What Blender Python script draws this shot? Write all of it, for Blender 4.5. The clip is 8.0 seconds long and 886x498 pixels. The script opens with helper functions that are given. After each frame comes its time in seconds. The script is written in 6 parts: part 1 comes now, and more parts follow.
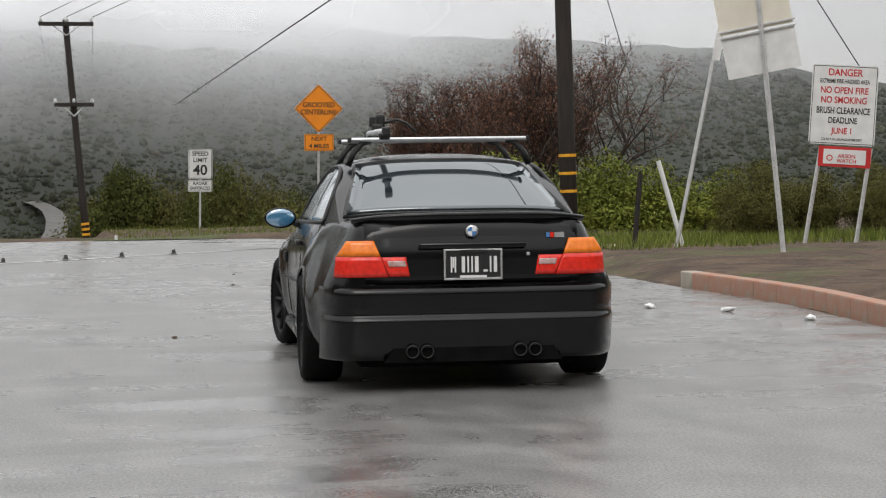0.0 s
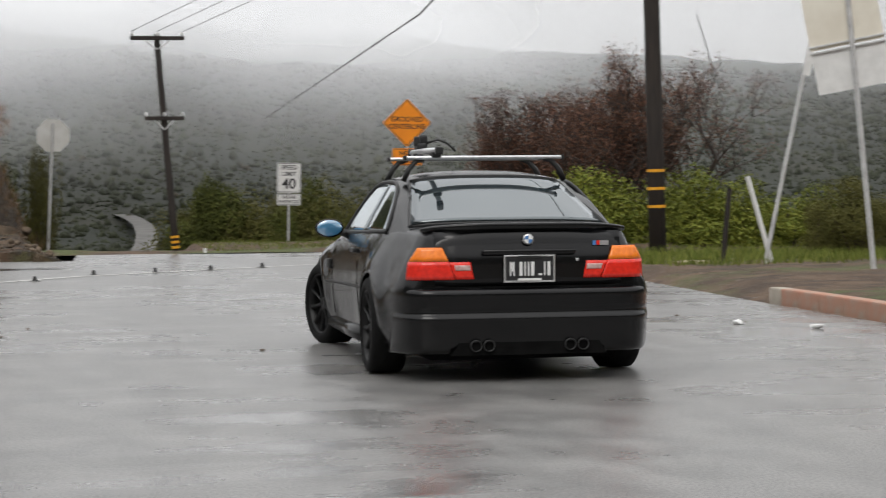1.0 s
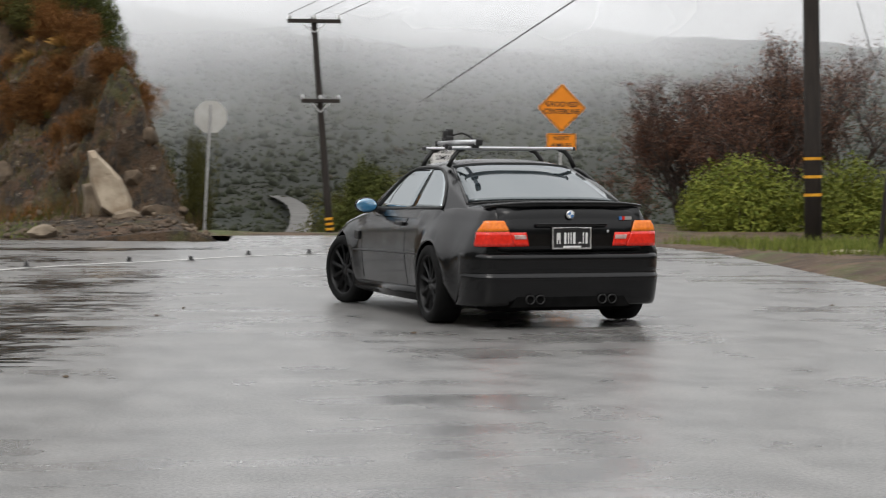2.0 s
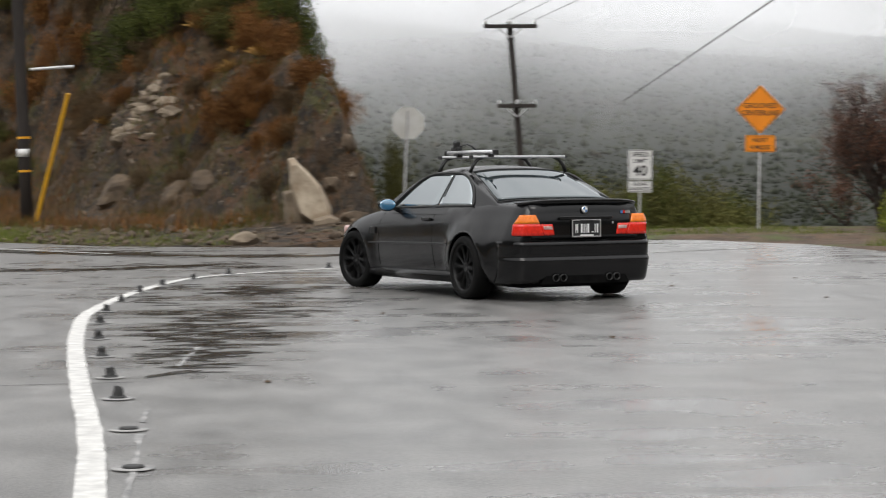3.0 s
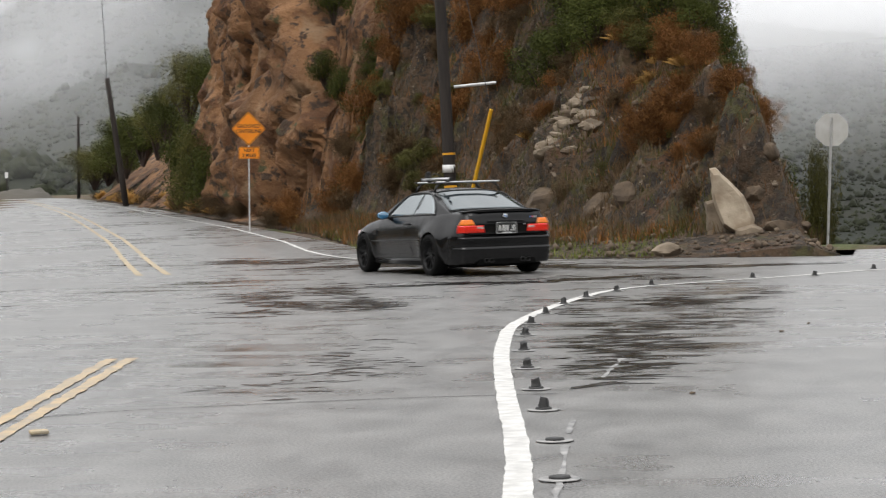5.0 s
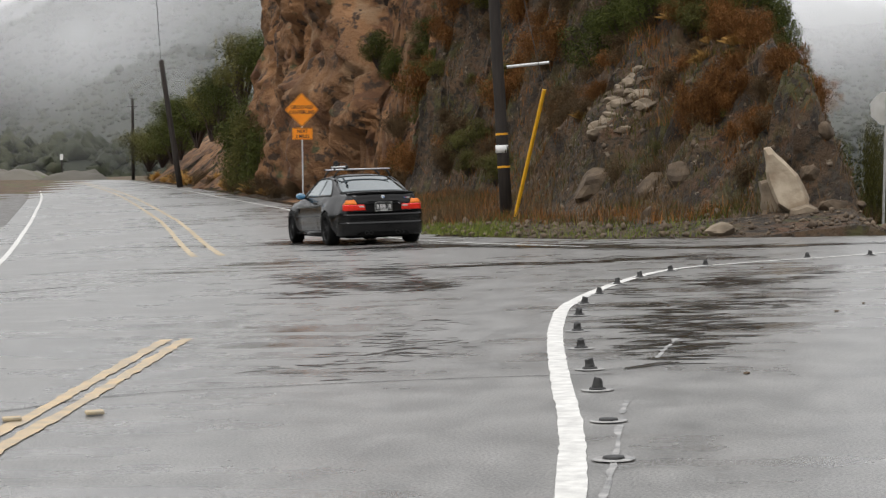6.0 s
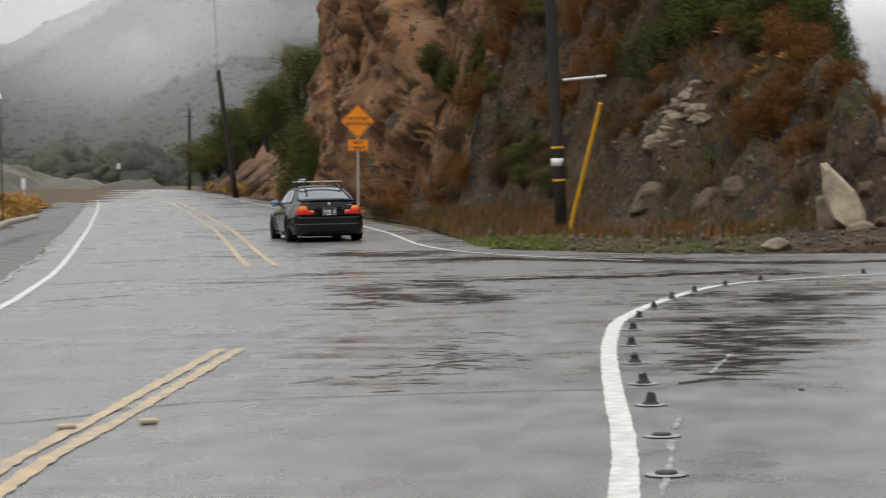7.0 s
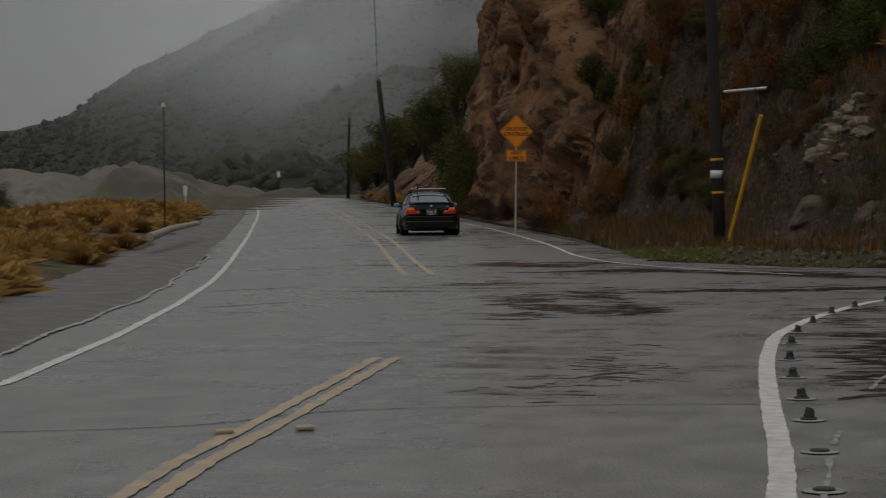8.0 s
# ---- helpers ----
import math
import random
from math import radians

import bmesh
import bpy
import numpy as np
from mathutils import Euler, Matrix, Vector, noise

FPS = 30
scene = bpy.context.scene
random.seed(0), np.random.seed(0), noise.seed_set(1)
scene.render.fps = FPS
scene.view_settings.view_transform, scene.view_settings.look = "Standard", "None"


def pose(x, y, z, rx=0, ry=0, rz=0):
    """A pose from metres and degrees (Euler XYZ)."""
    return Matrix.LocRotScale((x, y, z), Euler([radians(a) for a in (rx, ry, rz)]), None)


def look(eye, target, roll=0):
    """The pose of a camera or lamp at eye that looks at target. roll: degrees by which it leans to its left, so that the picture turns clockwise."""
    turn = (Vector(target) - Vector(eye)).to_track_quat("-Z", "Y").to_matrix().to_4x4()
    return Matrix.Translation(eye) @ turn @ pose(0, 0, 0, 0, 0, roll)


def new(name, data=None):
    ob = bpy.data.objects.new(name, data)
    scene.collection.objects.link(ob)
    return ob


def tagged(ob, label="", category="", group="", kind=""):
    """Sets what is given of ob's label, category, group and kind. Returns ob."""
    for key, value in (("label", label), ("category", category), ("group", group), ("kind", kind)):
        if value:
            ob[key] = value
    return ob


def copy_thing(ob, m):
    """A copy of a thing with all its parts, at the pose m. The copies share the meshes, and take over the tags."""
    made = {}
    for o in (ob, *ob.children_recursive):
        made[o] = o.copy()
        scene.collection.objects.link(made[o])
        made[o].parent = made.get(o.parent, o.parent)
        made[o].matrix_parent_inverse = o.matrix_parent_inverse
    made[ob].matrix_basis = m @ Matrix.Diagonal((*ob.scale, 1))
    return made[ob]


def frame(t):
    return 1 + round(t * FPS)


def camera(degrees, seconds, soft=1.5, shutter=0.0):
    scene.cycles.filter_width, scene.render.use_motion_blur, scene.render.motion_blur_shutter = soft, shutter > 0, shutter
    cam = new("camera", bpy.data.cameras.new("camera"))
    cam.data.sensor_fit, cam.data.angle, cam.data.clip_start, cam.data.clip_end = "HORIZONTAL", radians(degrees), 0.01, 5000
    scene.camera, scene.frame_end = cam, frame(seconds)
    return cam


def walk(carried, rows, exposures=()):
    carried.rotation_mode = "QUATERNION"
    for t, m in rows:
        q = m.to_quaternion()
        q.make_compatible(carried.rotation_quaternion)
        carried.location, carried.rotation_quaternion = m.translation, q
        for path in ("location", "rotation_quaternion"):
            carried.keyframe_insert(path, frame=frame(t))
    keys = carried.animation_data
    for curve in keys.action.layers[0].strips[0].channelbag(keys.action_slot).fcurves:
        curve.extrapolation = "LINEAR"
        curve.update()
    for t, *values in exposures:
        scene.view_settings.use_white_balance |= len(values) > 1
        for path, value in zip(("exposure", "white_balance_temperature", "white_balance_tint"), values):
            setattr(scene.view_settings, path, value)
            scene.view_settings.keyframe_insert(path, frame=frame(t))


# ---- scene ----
from mathutils.bvhtree import BVHTree

cam = camera(23.93, 8.0, soft=1.15, shutter=0.5)
EYE = 1.234
PATH = [
    (0, pose(0, 0, EYE, 87.862, 0.747, -15.127)),
    (0.5, pose(0, 0, EYE, 87.906, 0.768, -15.150)),
    (1, pose(0, 0, EYE, 88.287, 0.505, -12.721)),
    (1.2, pose(0, 0, EYE, 88.184, 0.270, -12.003)),
    (2.3, pose(0, 0, EYE, 87.819, -0.079, -7.156)),
    (2.5, pose(0, 0, EYE, 87.835, 0.110, -6.282)),
    (3, pose(0, 0, EYE, 88.010, 0.425, -3.123)),
    (3.5, pose(0, 0, EYE, 87.992, 0.717, -0.025)),
    (4, pose(0, 0, EYE, 88.127, 1.129, 3.456)),
    (4.5, pose(0, 0, EYE, 88.408, 1.630, 7.105)),
    (5, pose(0, 0, EYE, 88.518, 1.579, 8.389)),
    (5.2, pose(0, 0, EYE, 88.534, 1.488, 8.704)),
    (6.3, pose(0, 0, EYE, 87.863, 1.771, 10.046)),
    (6.5, pose(0, 0, EYE, 87.830, 1.592, 10.043)),
    (7, pose(0, 0, EYE, 88.403, 1.216, 11.355)),
    (7.5, pose(0, 0, EYE, 88.615, 0.689, 14.086)),
    (8, pose(0, 0, EYE, 88.757, 0.644, 15.673)),
]
walk(cam, PATH, exposures=((0, -0.08), (1.2, -0.04), (3, 0.06), (4.5, 0.13), (5.2, 0.1), (6.4, 0.0), (6.6, 0.0), (7.0, -0.15), (7.5, -0.65), (8, -1.75)))

# ---- light: an overcast sky with a weak, very soft sun behind the clouds ----
world = bpy.data.worlds.new("overcast_sky")
scene.world = world
world.use_nodes = True
wn, wl = world.node_tree.nodes, world.node_tree.links
bg = wn["Background"]
sky = wn.new("ShaderNodeTexSky")
sky.sky_type, sky.sun_disc = "NISHITA", False
sky.sun_elevation, sky.sun_rotation = radians(48), radians(200)
sky.air_density, sky.dust_density = 1.0, 4.0
grey = wn.new("ShaderNodeMix")
grey.data_type = "RGBA"
wco = wn.new("ShaderNodeTexCoord")
wmap = wn.new("ShaderNodeMapping")
wmap.inputs["Scale"].default_value = (1.2, 1.2, 5.0)
cloud = wn.new("ShaderNodeTexNoise")
cloud.inputs["Scale"].default_value, cloud.inputs["Detail"].default_value = 2.2, 5
ramp = wn.new("ShaderNodeValToRGB")
ramp.color_ramp.elements[0].position, ramp.color_ramp.elements[0].color = 0.3, (6.3, 6.35, 6.45, 1)
ramp.color_ramp.elements[1].position, ramp.color_ramp.elements[1].color = 0.75, (8.2, 8.15, 8.1, 1)
wl.new(wco.outputs["Generated"], wmap.inputs["Vector"])
wl.new(wmap.outputs["Vector"], cloud.inputs["Vector"])
wl.new(cloud.outputs["Fac"], ramp.inputs["Fac"])
wsep, wup, wgain = wn.new("ShaderNodeSeparateXYZ"), wn.new("ShaderNodeMapRange"), wn.new("ShaderNodeVectorMath")
wup.inputs["From Min"].default_value, wup.inputs["From Max"].default_value = 0.08, 1.0
wup.inputs["To Min"].default_value, wup.inputs["To Max"].default_value = 0.94, 2.85
wgain.operation = "SCALE"
wl.new(wco.outputs["Generated"], wsep.inputs["Vector"])
wl.new(wsep.outputs["Z"], wup.inputs["Value"])
wl.new(ramp.outputs["Color"], wgain.inputs["Vector"])
wl.new(wup.outputs["Result"], wgain.inputs["Scale"])
grey.inputs["Factor"].default_value = 0.93
wl.new(sky.outputs["Color"], grey.inputs["A"])
wl.new(wgain.outputs["Vector"], grey.inputs["B"])
wl.new(grey.outputs["Result"], bg.inputs["Color"])
bg.inputs["Strength"].default_value = 0.085
sun = new("sun", bpy.data.lights.new("sun", "SUN"))
sun.data.energy, sun.data.angle, sun.data.color = 0.95, radians(30), (1.0, 0.97, 0.93)
sun.matrix_world = look((-20, -50, 60), (0, 0, 0))


# ---- materials ----
def mat(name, c1, c2=None, rough=0.7, scale=4.0, metal=0.0, bump=0.0, bump_scale=None, spread=0.15, coat=0.0, detail=6, rough2=None, stretch=None):
    """A surface that varies between two colours at one scale and in relief at another."""
    m = bpy.data.materials.new(name)
    m.use_nodes = True
    n, l = m.node_tree.nodes, m.node_tree.links
    p = n["Principled BSDF"]
    p.inputs["Roughness"].default_value, p.inputs["Metallic"].default_value = rough, metal
    p.inputs["Coat Weight"].default_value = coat
    c2 = c2 or tuple(v * (1 - spread) for v in c1)
    co = n.new("ShaderNodeTexCoord")
    src = co.outputs["Object"]
    if stretch:
        mp = n.new("ShaderNodeMapping")
        mp.inputs["Scale"].default_value = stretch
        l.new(src, mp.inputs["Vector"])
        src = mp.outputs["Vector"]
    a = n.new("ShaderNodeTexNoise")
    a.inputs["Scale"].default_value, a.inputs["Detail"].default_value = scale, detail
    l.new(src, a.inputs["Vector"])
    r = n.new("ShaderNodeValToRGB")
    r.color_ramp.elements[0].position, r.color_ramp.elements[0].color = 0.35, (*c1, 1)
    r.color_ramp.elements[1].position, r.color_ramp.elements[1].color = 0.65, (*c2, 1)
    l.new(a.outputs["Fac"], r.inputs["Fac"])
    l.new(r.outputs["Color"], p.inputs["Base Color"])
    if rough2 is not None:
        k = n.new("ShaderNodeMapRange")
        k.inputs["From Min"].default_value, k.inputs["From Max"].default_value = 0.35, 0.65
        k.inputs["To Min"].default_value, k.inputs["To Max"].default_value = rough, rough2
        l.new(a.outputs["Fac"], k.inputs["Value"])
        l.new(k.outputs["Result"], p.inputs["Roughness"])
    if bump:
        b = n.new("ShaderNodeTexNoise")
        b.inputs["Scale"].default_value, b.inputs["Detail"].default_value = bump_scale or scale * 6, 6
        l.new(src, b.inputs["Vector"])
        bp = n.new("ShaderNodeBump")
        bp.inputs["Strength"].default_value, bp.inputs["Distance"].default_value = bump, 0.02
        l.new(b.outputs["Fac"], bp.inputs["Height"])
        l.new(bp.outputs["Normal"], p.inputs["Normal"])
    return m


def leaf_mat(name, c1, c2, rough=0.55):
    """Leaves or twigs: each small island takes its own shade."""
    m = bpy.data.materials.new(name)
    m.use_nodes = True
    n, l = m.node_tree.nodes, m.node_tree.links
    p = n["Principled BSDF"]
    p.inputs["Roughness"].default_value, p.inputs["Specular IOR Level"].default_value = rough, 0.12
    g = n.new("ShaderNodeNewGeometry")
    r = n.new("ShaderNodeValToRGB")
    r.color_ramp.elements[0].color, r.color_ramp.elements[1].color = (*c1, 1), (*c2, 1)
    o = n.new("ShaderNodeObjectInfo")
    h = n.new("ShaderNodeHueSaturation")
    k = n.new("ShaderNodeMapRange")
    k.inputs["To Min"].default_value, k.inputs["To Max"].default_value = 0.75, 1.25
    l.new(o.outputs["Random"], k.inputs["Value"])
    l.new(k.outputs["Result"], h.inputs["Value"])
    l.new(g.outputs["Random Per Island"], r.inputs["Fac"])
    l.new(r.outputs["Color"], h.inputs["Color"])
    l.new(h.outputs["Color"], p.inputs["Base Color"])
    return m


def asphalt_mat():
    """Wet asphalt: dark stone with a film of water that lies in broad, uneven patches."""
    m = bpy.data.materials.new("wet_asphalt")
    m.use_nodes = True
    n, l = m.node_tree.nodes, m.node_tree.links
    p = n["Principled BSDF"]
    co = n.new("ShaderNodeTexCoord")

    def tex(scale, detail, stretch=None, turn=0):
        t = n.new("ShaderNodeTexNoise")
        t.inputs["Scale"].default_value, t.inputs["Detail"].default_value = scale, detail
        src = co.outputs["Object"]
        if stretch:
            mp = n.new("ShaderNodeMapping")
            mp.inputs["Scale"].default_value, mp.inputs["Rotation"].default_value = stretch, (0, 0, turn)
            l.new(src, mp.inputs["Vector"])
            src = mp.outputs["Vector"]
        l.new(src, t.inputs["Vector"])
        return t.outputs["Fac"]

    def span(v, f0, f1, t0, t1):
        k = n.new("ShaderNodeMapRange")
        for name, value in (("From Min", f0), ("From Max", f1), ("To Min", t0), ("To Max", t1)):
            k.inputs[name].default_value = value
        l.new(v, k.inputs["Value"])
        return k.outputs["Result"]

    def mul(a, b, op="MULTIPLY"):
        k = n.new("ShaderNodeMath")
        k.operation = op
        for i, v in enumerate((a, b)):
            if isinstance(v, float):
                k.inputs[i].default_value = v
            else:
                l.new(v, k.inputs[i])
        return k.outputs[0]

    broad, fine, grit = tex(0.35, 5, (1, 0.45, 1), 0.35), tex(3.0, 6, (1, 0.5, 1), 0.2), tex(70, 4)
    streak = tex(0.8, 6, (0.7, 2.2, 1), 0.15)
    r = n.new("ShaderNodeValToRGB")
    r.color_ramp.elements[0].position, r.color_ramp.elements[0].color = 0.4, (0.072, 0.071, 0.07, 1)
    r.color_ramp.elements[1].position, r.color_ramp.elements[1].color = 0.62, (0.3, 0.291, 0.28, 1)
    l.new(mul(mul(grit, 0.75), mul(fine, 0.25), "ADD"), r.inputs["Fac"])
    l.new(r.outputs["Color"], p.inputs["Base Color"])
    wet = mul(span(broad, 0.4, 0.62, 0.0, 1.0), span(streak, 0.4, 0.6, 0.0, 1.0))
    l.new(mul(span(wet, 0.0, 1.0, 0.34, 0.12), span(fine, 0.3, 0.7, -0.03, 0.05), "ADD"), p.inputs["Roughness"])
    p.inputs["Specular IOR Level"].default_value = 1.0
    bp = n.new("ShaderNodeBump")
    bp.inputs["Distance"].default_value = 0.004
    l.new(span(wet, 0.0, 1.0, 0.7, 0.15), bp.inputs["Strength"])
    l.new(mul(mul(grit, 0.8), mul(tex(14, 4), 0.5), "ADD"), bp.inputs["Height"])
    l.new(bp.outputs["Normal"], p.inputs["Normal"])
    return m


def terrain_mat(name, layers, relief=0.5, relief_scale=3.0, rough=0.9):
    """Earth in several colours, each laid over the last where its own noise is high: (colour, scale, threshold, softness)."""
    m = bpy.data.materials.new(name)
    m.use_nodes = True
    n, l = m.node_tree.nodes, m.node_tree.links
    p = n["Principled BSDF"]
    p.inputs["Roughness"].default_value = rough
    co = n.new("ShaderNodeTexCoord")
    last = None
    for i, (c, scale, thr, soft) in enumerate(layers):
        if last is None:
            v = n.new("ShaderNodeTexNoise")
            v.inputs["Scale"].default_value, v.inputs["Detail"].default_value = scale, 8
            l.new(co.outputs["Object"], v.inputs["Vector"])
            r = n.new("ShaderNodeValToRGB")
            r.color_ramp.elements[0].position, r.color_ramp.elements[0].color = 0.3, (*(x * 0.55 for x in c), 1)
            r.color_ramp.elements[1].position, r.color_ramp.elements[1].color = 0.7, (*(min(1, x * 1.35) for x in c), 1)
            l.new(v.outputs["Fac"], r.inputs["Fac"])
            last = r.outputs["Color"]
            continue
        mp = n.new("ShaderNodeMapping")
        mp.inputs["Location"].default_value = (7.3 * i, 3.1 * i, 1.7 * i)
        l.new(co.outputs["Object"], mp.inputs["Vector"])
        v = n.new("ShaderNodeTexNoise")
        v.inputs["Scale"].default_value, v.inputs["Detail"].default_value = scale, 8
        v.inputs["Roughness"].default_value = 0.62
        l.new(mp.outputs["Vector"], v.inputs["Vector"])
        k = n.new("ShaderNodeMapRange")
        k.inputs["From Min"].default_value, k.inputs["From Max"].default_value = thr, thr + soft
        l.new(v.outputs["Fac"], k.inputs["Value"])
        x = n.new("ShaderNodeMix")
        x.data_type = "RGBA"
        l.new(k.outputs["Result"], x.inputs["Factor"])
        l.new(last, x.inputs["A"])
        x.inputs["B"].default_value = (*c, 1)
        last = x.outputs["Result"]
    l.new(last, p.inputs["Base Color"])
    b = n.new("ShaderNodeTexNoise")
    b.inputs["Scale"].default_value, b.inputs["Detail"].default_value = relief_scale, 9
    b.inputs["Roughness"].default_value = 0.65
    l.new(co.outputs["Object"], b.inputs["Vector"])
    bp = n.new("ShaderNodeBump")
    bp.inputs["Strength"].default_value, bp.inputs["Distance"].default_value = relief, 0.3
    l.new(b.outputs["Fac"], bp.inputs["Height"])
    l.new(bp.outputs["Normal"], p.inputs["Normal"])
    return m


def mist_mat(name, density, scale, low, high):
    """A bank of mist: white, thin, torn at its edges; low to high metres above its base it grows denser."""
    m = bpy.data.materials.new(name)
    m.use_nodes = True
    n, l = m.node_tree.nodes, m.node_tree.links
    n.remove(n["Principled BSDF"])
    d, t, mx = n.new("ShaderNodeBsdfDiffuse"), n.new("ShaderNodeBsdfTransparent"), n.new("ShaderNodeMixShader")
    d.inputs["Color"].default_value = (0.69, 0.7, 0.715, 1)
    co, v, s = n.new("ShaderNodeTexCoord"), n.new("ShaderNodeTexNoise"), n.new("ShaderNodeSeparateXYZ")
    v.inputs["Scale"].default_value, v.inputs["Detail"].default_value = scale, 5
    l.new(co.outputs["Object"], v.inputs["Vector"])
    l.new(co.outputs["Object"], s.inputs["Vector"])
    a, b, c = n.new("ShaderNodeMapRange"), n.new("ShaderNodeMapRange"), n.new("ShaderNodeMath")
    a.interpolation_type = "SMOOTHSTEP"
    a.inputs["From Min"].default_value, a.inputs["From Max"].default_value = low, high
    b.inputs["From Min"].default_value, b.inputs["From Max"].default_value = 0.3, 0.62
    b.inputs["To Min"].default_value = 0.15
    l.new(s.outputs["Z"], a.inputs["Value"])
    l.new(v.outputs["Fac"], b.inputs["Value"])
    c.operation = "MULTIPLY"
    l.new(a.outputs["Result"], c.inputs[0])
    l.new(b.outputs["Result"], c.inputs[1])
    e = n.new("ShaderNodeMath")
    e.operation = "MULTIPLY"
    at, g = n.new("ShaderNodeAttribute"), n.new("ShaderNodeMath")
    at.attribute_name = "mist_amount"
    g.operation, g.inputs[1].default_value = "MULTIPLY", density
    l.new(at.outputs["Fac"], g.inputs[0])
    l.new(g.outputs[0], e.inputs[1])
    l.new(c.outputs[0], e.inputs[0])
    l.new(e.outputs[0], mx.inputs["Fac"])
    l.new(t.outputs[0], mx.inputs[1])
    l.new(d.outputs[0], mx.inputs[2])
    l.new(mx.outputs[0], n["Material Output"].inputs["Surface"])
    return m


ASPHALT = asphalt_mat()
WHITE_LINE = mat("white_road_paint", (0.78, 0.77, 0.74), (0.55, 0.54, 0.52), 0.5, 9, bump=0.4, bump_scale=60)
FAINT_LINE = mat("worn_white_paint", (0.42, 0.41, 0.4), (0.16, 0.16, 0.16), 0.45, 6, bump=0.3, bump_scale=60)
YELLOW_LINE = mat("worn_yellow_paint", (0.6, 0.46, 0.26), (0.34, 0.29, 0.21), 0.5, 7, bump=0.3, bump_scale=60)
FADED_YELLOW = mat("faded_yellow_paint", (0.57, 0.42, 0.24), (0.36, 0.3, 0.22), 0.45, 5, bump=0.3, bump_scale=60)
TAR_AND_REFLECTION = mat("dark_tar_and_reflection", (0.016, 0.015, 0.014), (0.035, 0.032, 0.03), 0.75, 12, bump=0.6, bump_scale=40)
TAR_AND_REFLECTION.node_tree.nodes["Principled BSDF"].inputs["Specular IOR Level"].default_value = 0.15
DIRT = terrain_mat("dirt_and_grass", [((0.125, 0.08, 0.05), 1.2, 0, 0), ((0.065, 0.043, 0.028), 2.5, 0.5, 0.12), ((0.09, 0.11, 0.03), 0.5, 0.52, 0.12), ((0.22, 0.19, 0.16), 9.0, 0.6, 0.08)], 0.6, 8)
HILL = terrain_mat("hill_earth_and_rock", [((0.1, 0.061, 0.033), 1.1, 0, 0), ((0.1, 0.073, 0.047), 0.5, 0.55, 0.1), ((0.11, 0.05, 0.021), 0.5, 0.54, 0.1), ((0.075, 0.068, 0.022), 0.7, 0.52, 0.1), ((0.03, 0.021, 0.014), 1.8, 0.51, 0.07), ((0.045, 0.035, 0.024), 5.0, 0.52, 0.06), ((0.25, 0.2, 0.145), 5.0, 0.62, 0.05)], 1.0, 4.0)
CLIFF = terrain_mat("orange_sandstone", [((0.235, 0.12, 0.054), 0.5, 0, 0), ((0.125, 0.057, 0.025), 0.7, 0.5, 0.1), ((0.29, 0.18, 0.1), 0.6, 0.56, 0.1), ((0.06, 0.036, 0.022), 1.6, 0.54, 0.06), ((0.07, 0.07, 0.03), 0.9, 0.62, 0.06)], 1.0, 2.2)
BRUSH = terrain_mat("distant_brush", [((0.017, 0.02, 0.01), 0.05, 0, 0), ((0.026, 0.025, 0.014), 0.02, 0.53, 0.1), ((0.013, 0.017, 0.009), 0.03, 0.48, 0.1), ((0.06, 0.05, 0.035), 0.025, 0.68, 0.05)], 1.0, 0.15)
FAR_BRUSH = terrain_mat("distant_leaves", [((0.034, 0.04, 0.019), 0.07, 0, 0), ((0.05, 0.054, 0.026), 0.025, 0.5, 0.12), ((0.02, 0.027, 0.013), 0.04, 0.5, 0.12), ((0.06, 0.05, 0.03), 0.09, 0.6, 0.08), ((0.018, 0.022, 0.01), 0.8, 0.52, 0.1)], 1.0, 2.5)
QUARRY = terrain_mat("bare_pale_earth", [((0.17, 0.155, 0.13), 0.1, 0, 0), ((0.1, 0.09, 0.07), 0.25, 0.52, 0.12), ((0.1, 0.12, 0.05), 0.12, 0.62, 0.05)], 1.0, 0.5)
GRAVEL = mat("grey_gravel", (0.13, 0.12, 0.11), (0.08, 0.075, 0.07), 0.6, 2.5, bump=0.7, bump_scale=40, rough2=0.35)
FAR_ROAD = mat("pale_far_road", (0.15, 0.145, 0.135), (0.1, 0.096, 0.09), 0.85, 0.4, bump=0.3)
DAMP = mat("damp_asphalt", (0.016, 0.014, 0.013), (0.035, 0.031, 0.028), 0.1, 6, bump=0.12, bump_scale=60, rough2=0.26)
DAMP.node_tree.nodes["Principled BSDF"].inputs["Specular IOR Level"].default_value = 0.4
# pale base colour stands in for the sky's sheen on a runnel
PALE_SHEEN = mat("pale_grit_sheen", (0.5, 0.49, 0.47), (0.3, 0.29, 0.28), 0.5, 8, bump=0.5)
PALE_ROCK = mat("pale_sandstone", (0.5, 0.42, 0.32), (0.3, 0.23, 0.16), 0.85, 2.5, bump=1.0, bump_scale=8)
OUTCROP = mat("tan_layered_rock", (0.27, 0.215, 0.155), (0.13, 0.1, 0.07), 0.9, 3.0, bump=1.0, bump_scale=9)
GREY_ROCK = mat("grey_rock", (0.13, 0.093, 0.06), (0.06, 0.042, 0.027), 0.9, 3.5, bump=1.0, bump_scale=9)
KERB = mat("painted_concrete", (0.42, 0.2, 0.13), (0.36, 0.27, 0.21), 0.75, 5, bump=0.4, bump_scale=30)
KERB_PLAIN = mat("bare_concrete", (0.45, 0.4, 0.33), (0.33, 0.29, 0.24), 0.75, 5, bump=0.4, bump_scale=30)


# ---- building helpers ----
def finish(bm, name, smooth=False):
    me = bpy.data.meshes.new(name)
    bm.to_mesh(me)
    bm.free()
    if smooth:
        me.polygons.foreach_set("use_smooth", [True] * len(me.polygons))
    return me


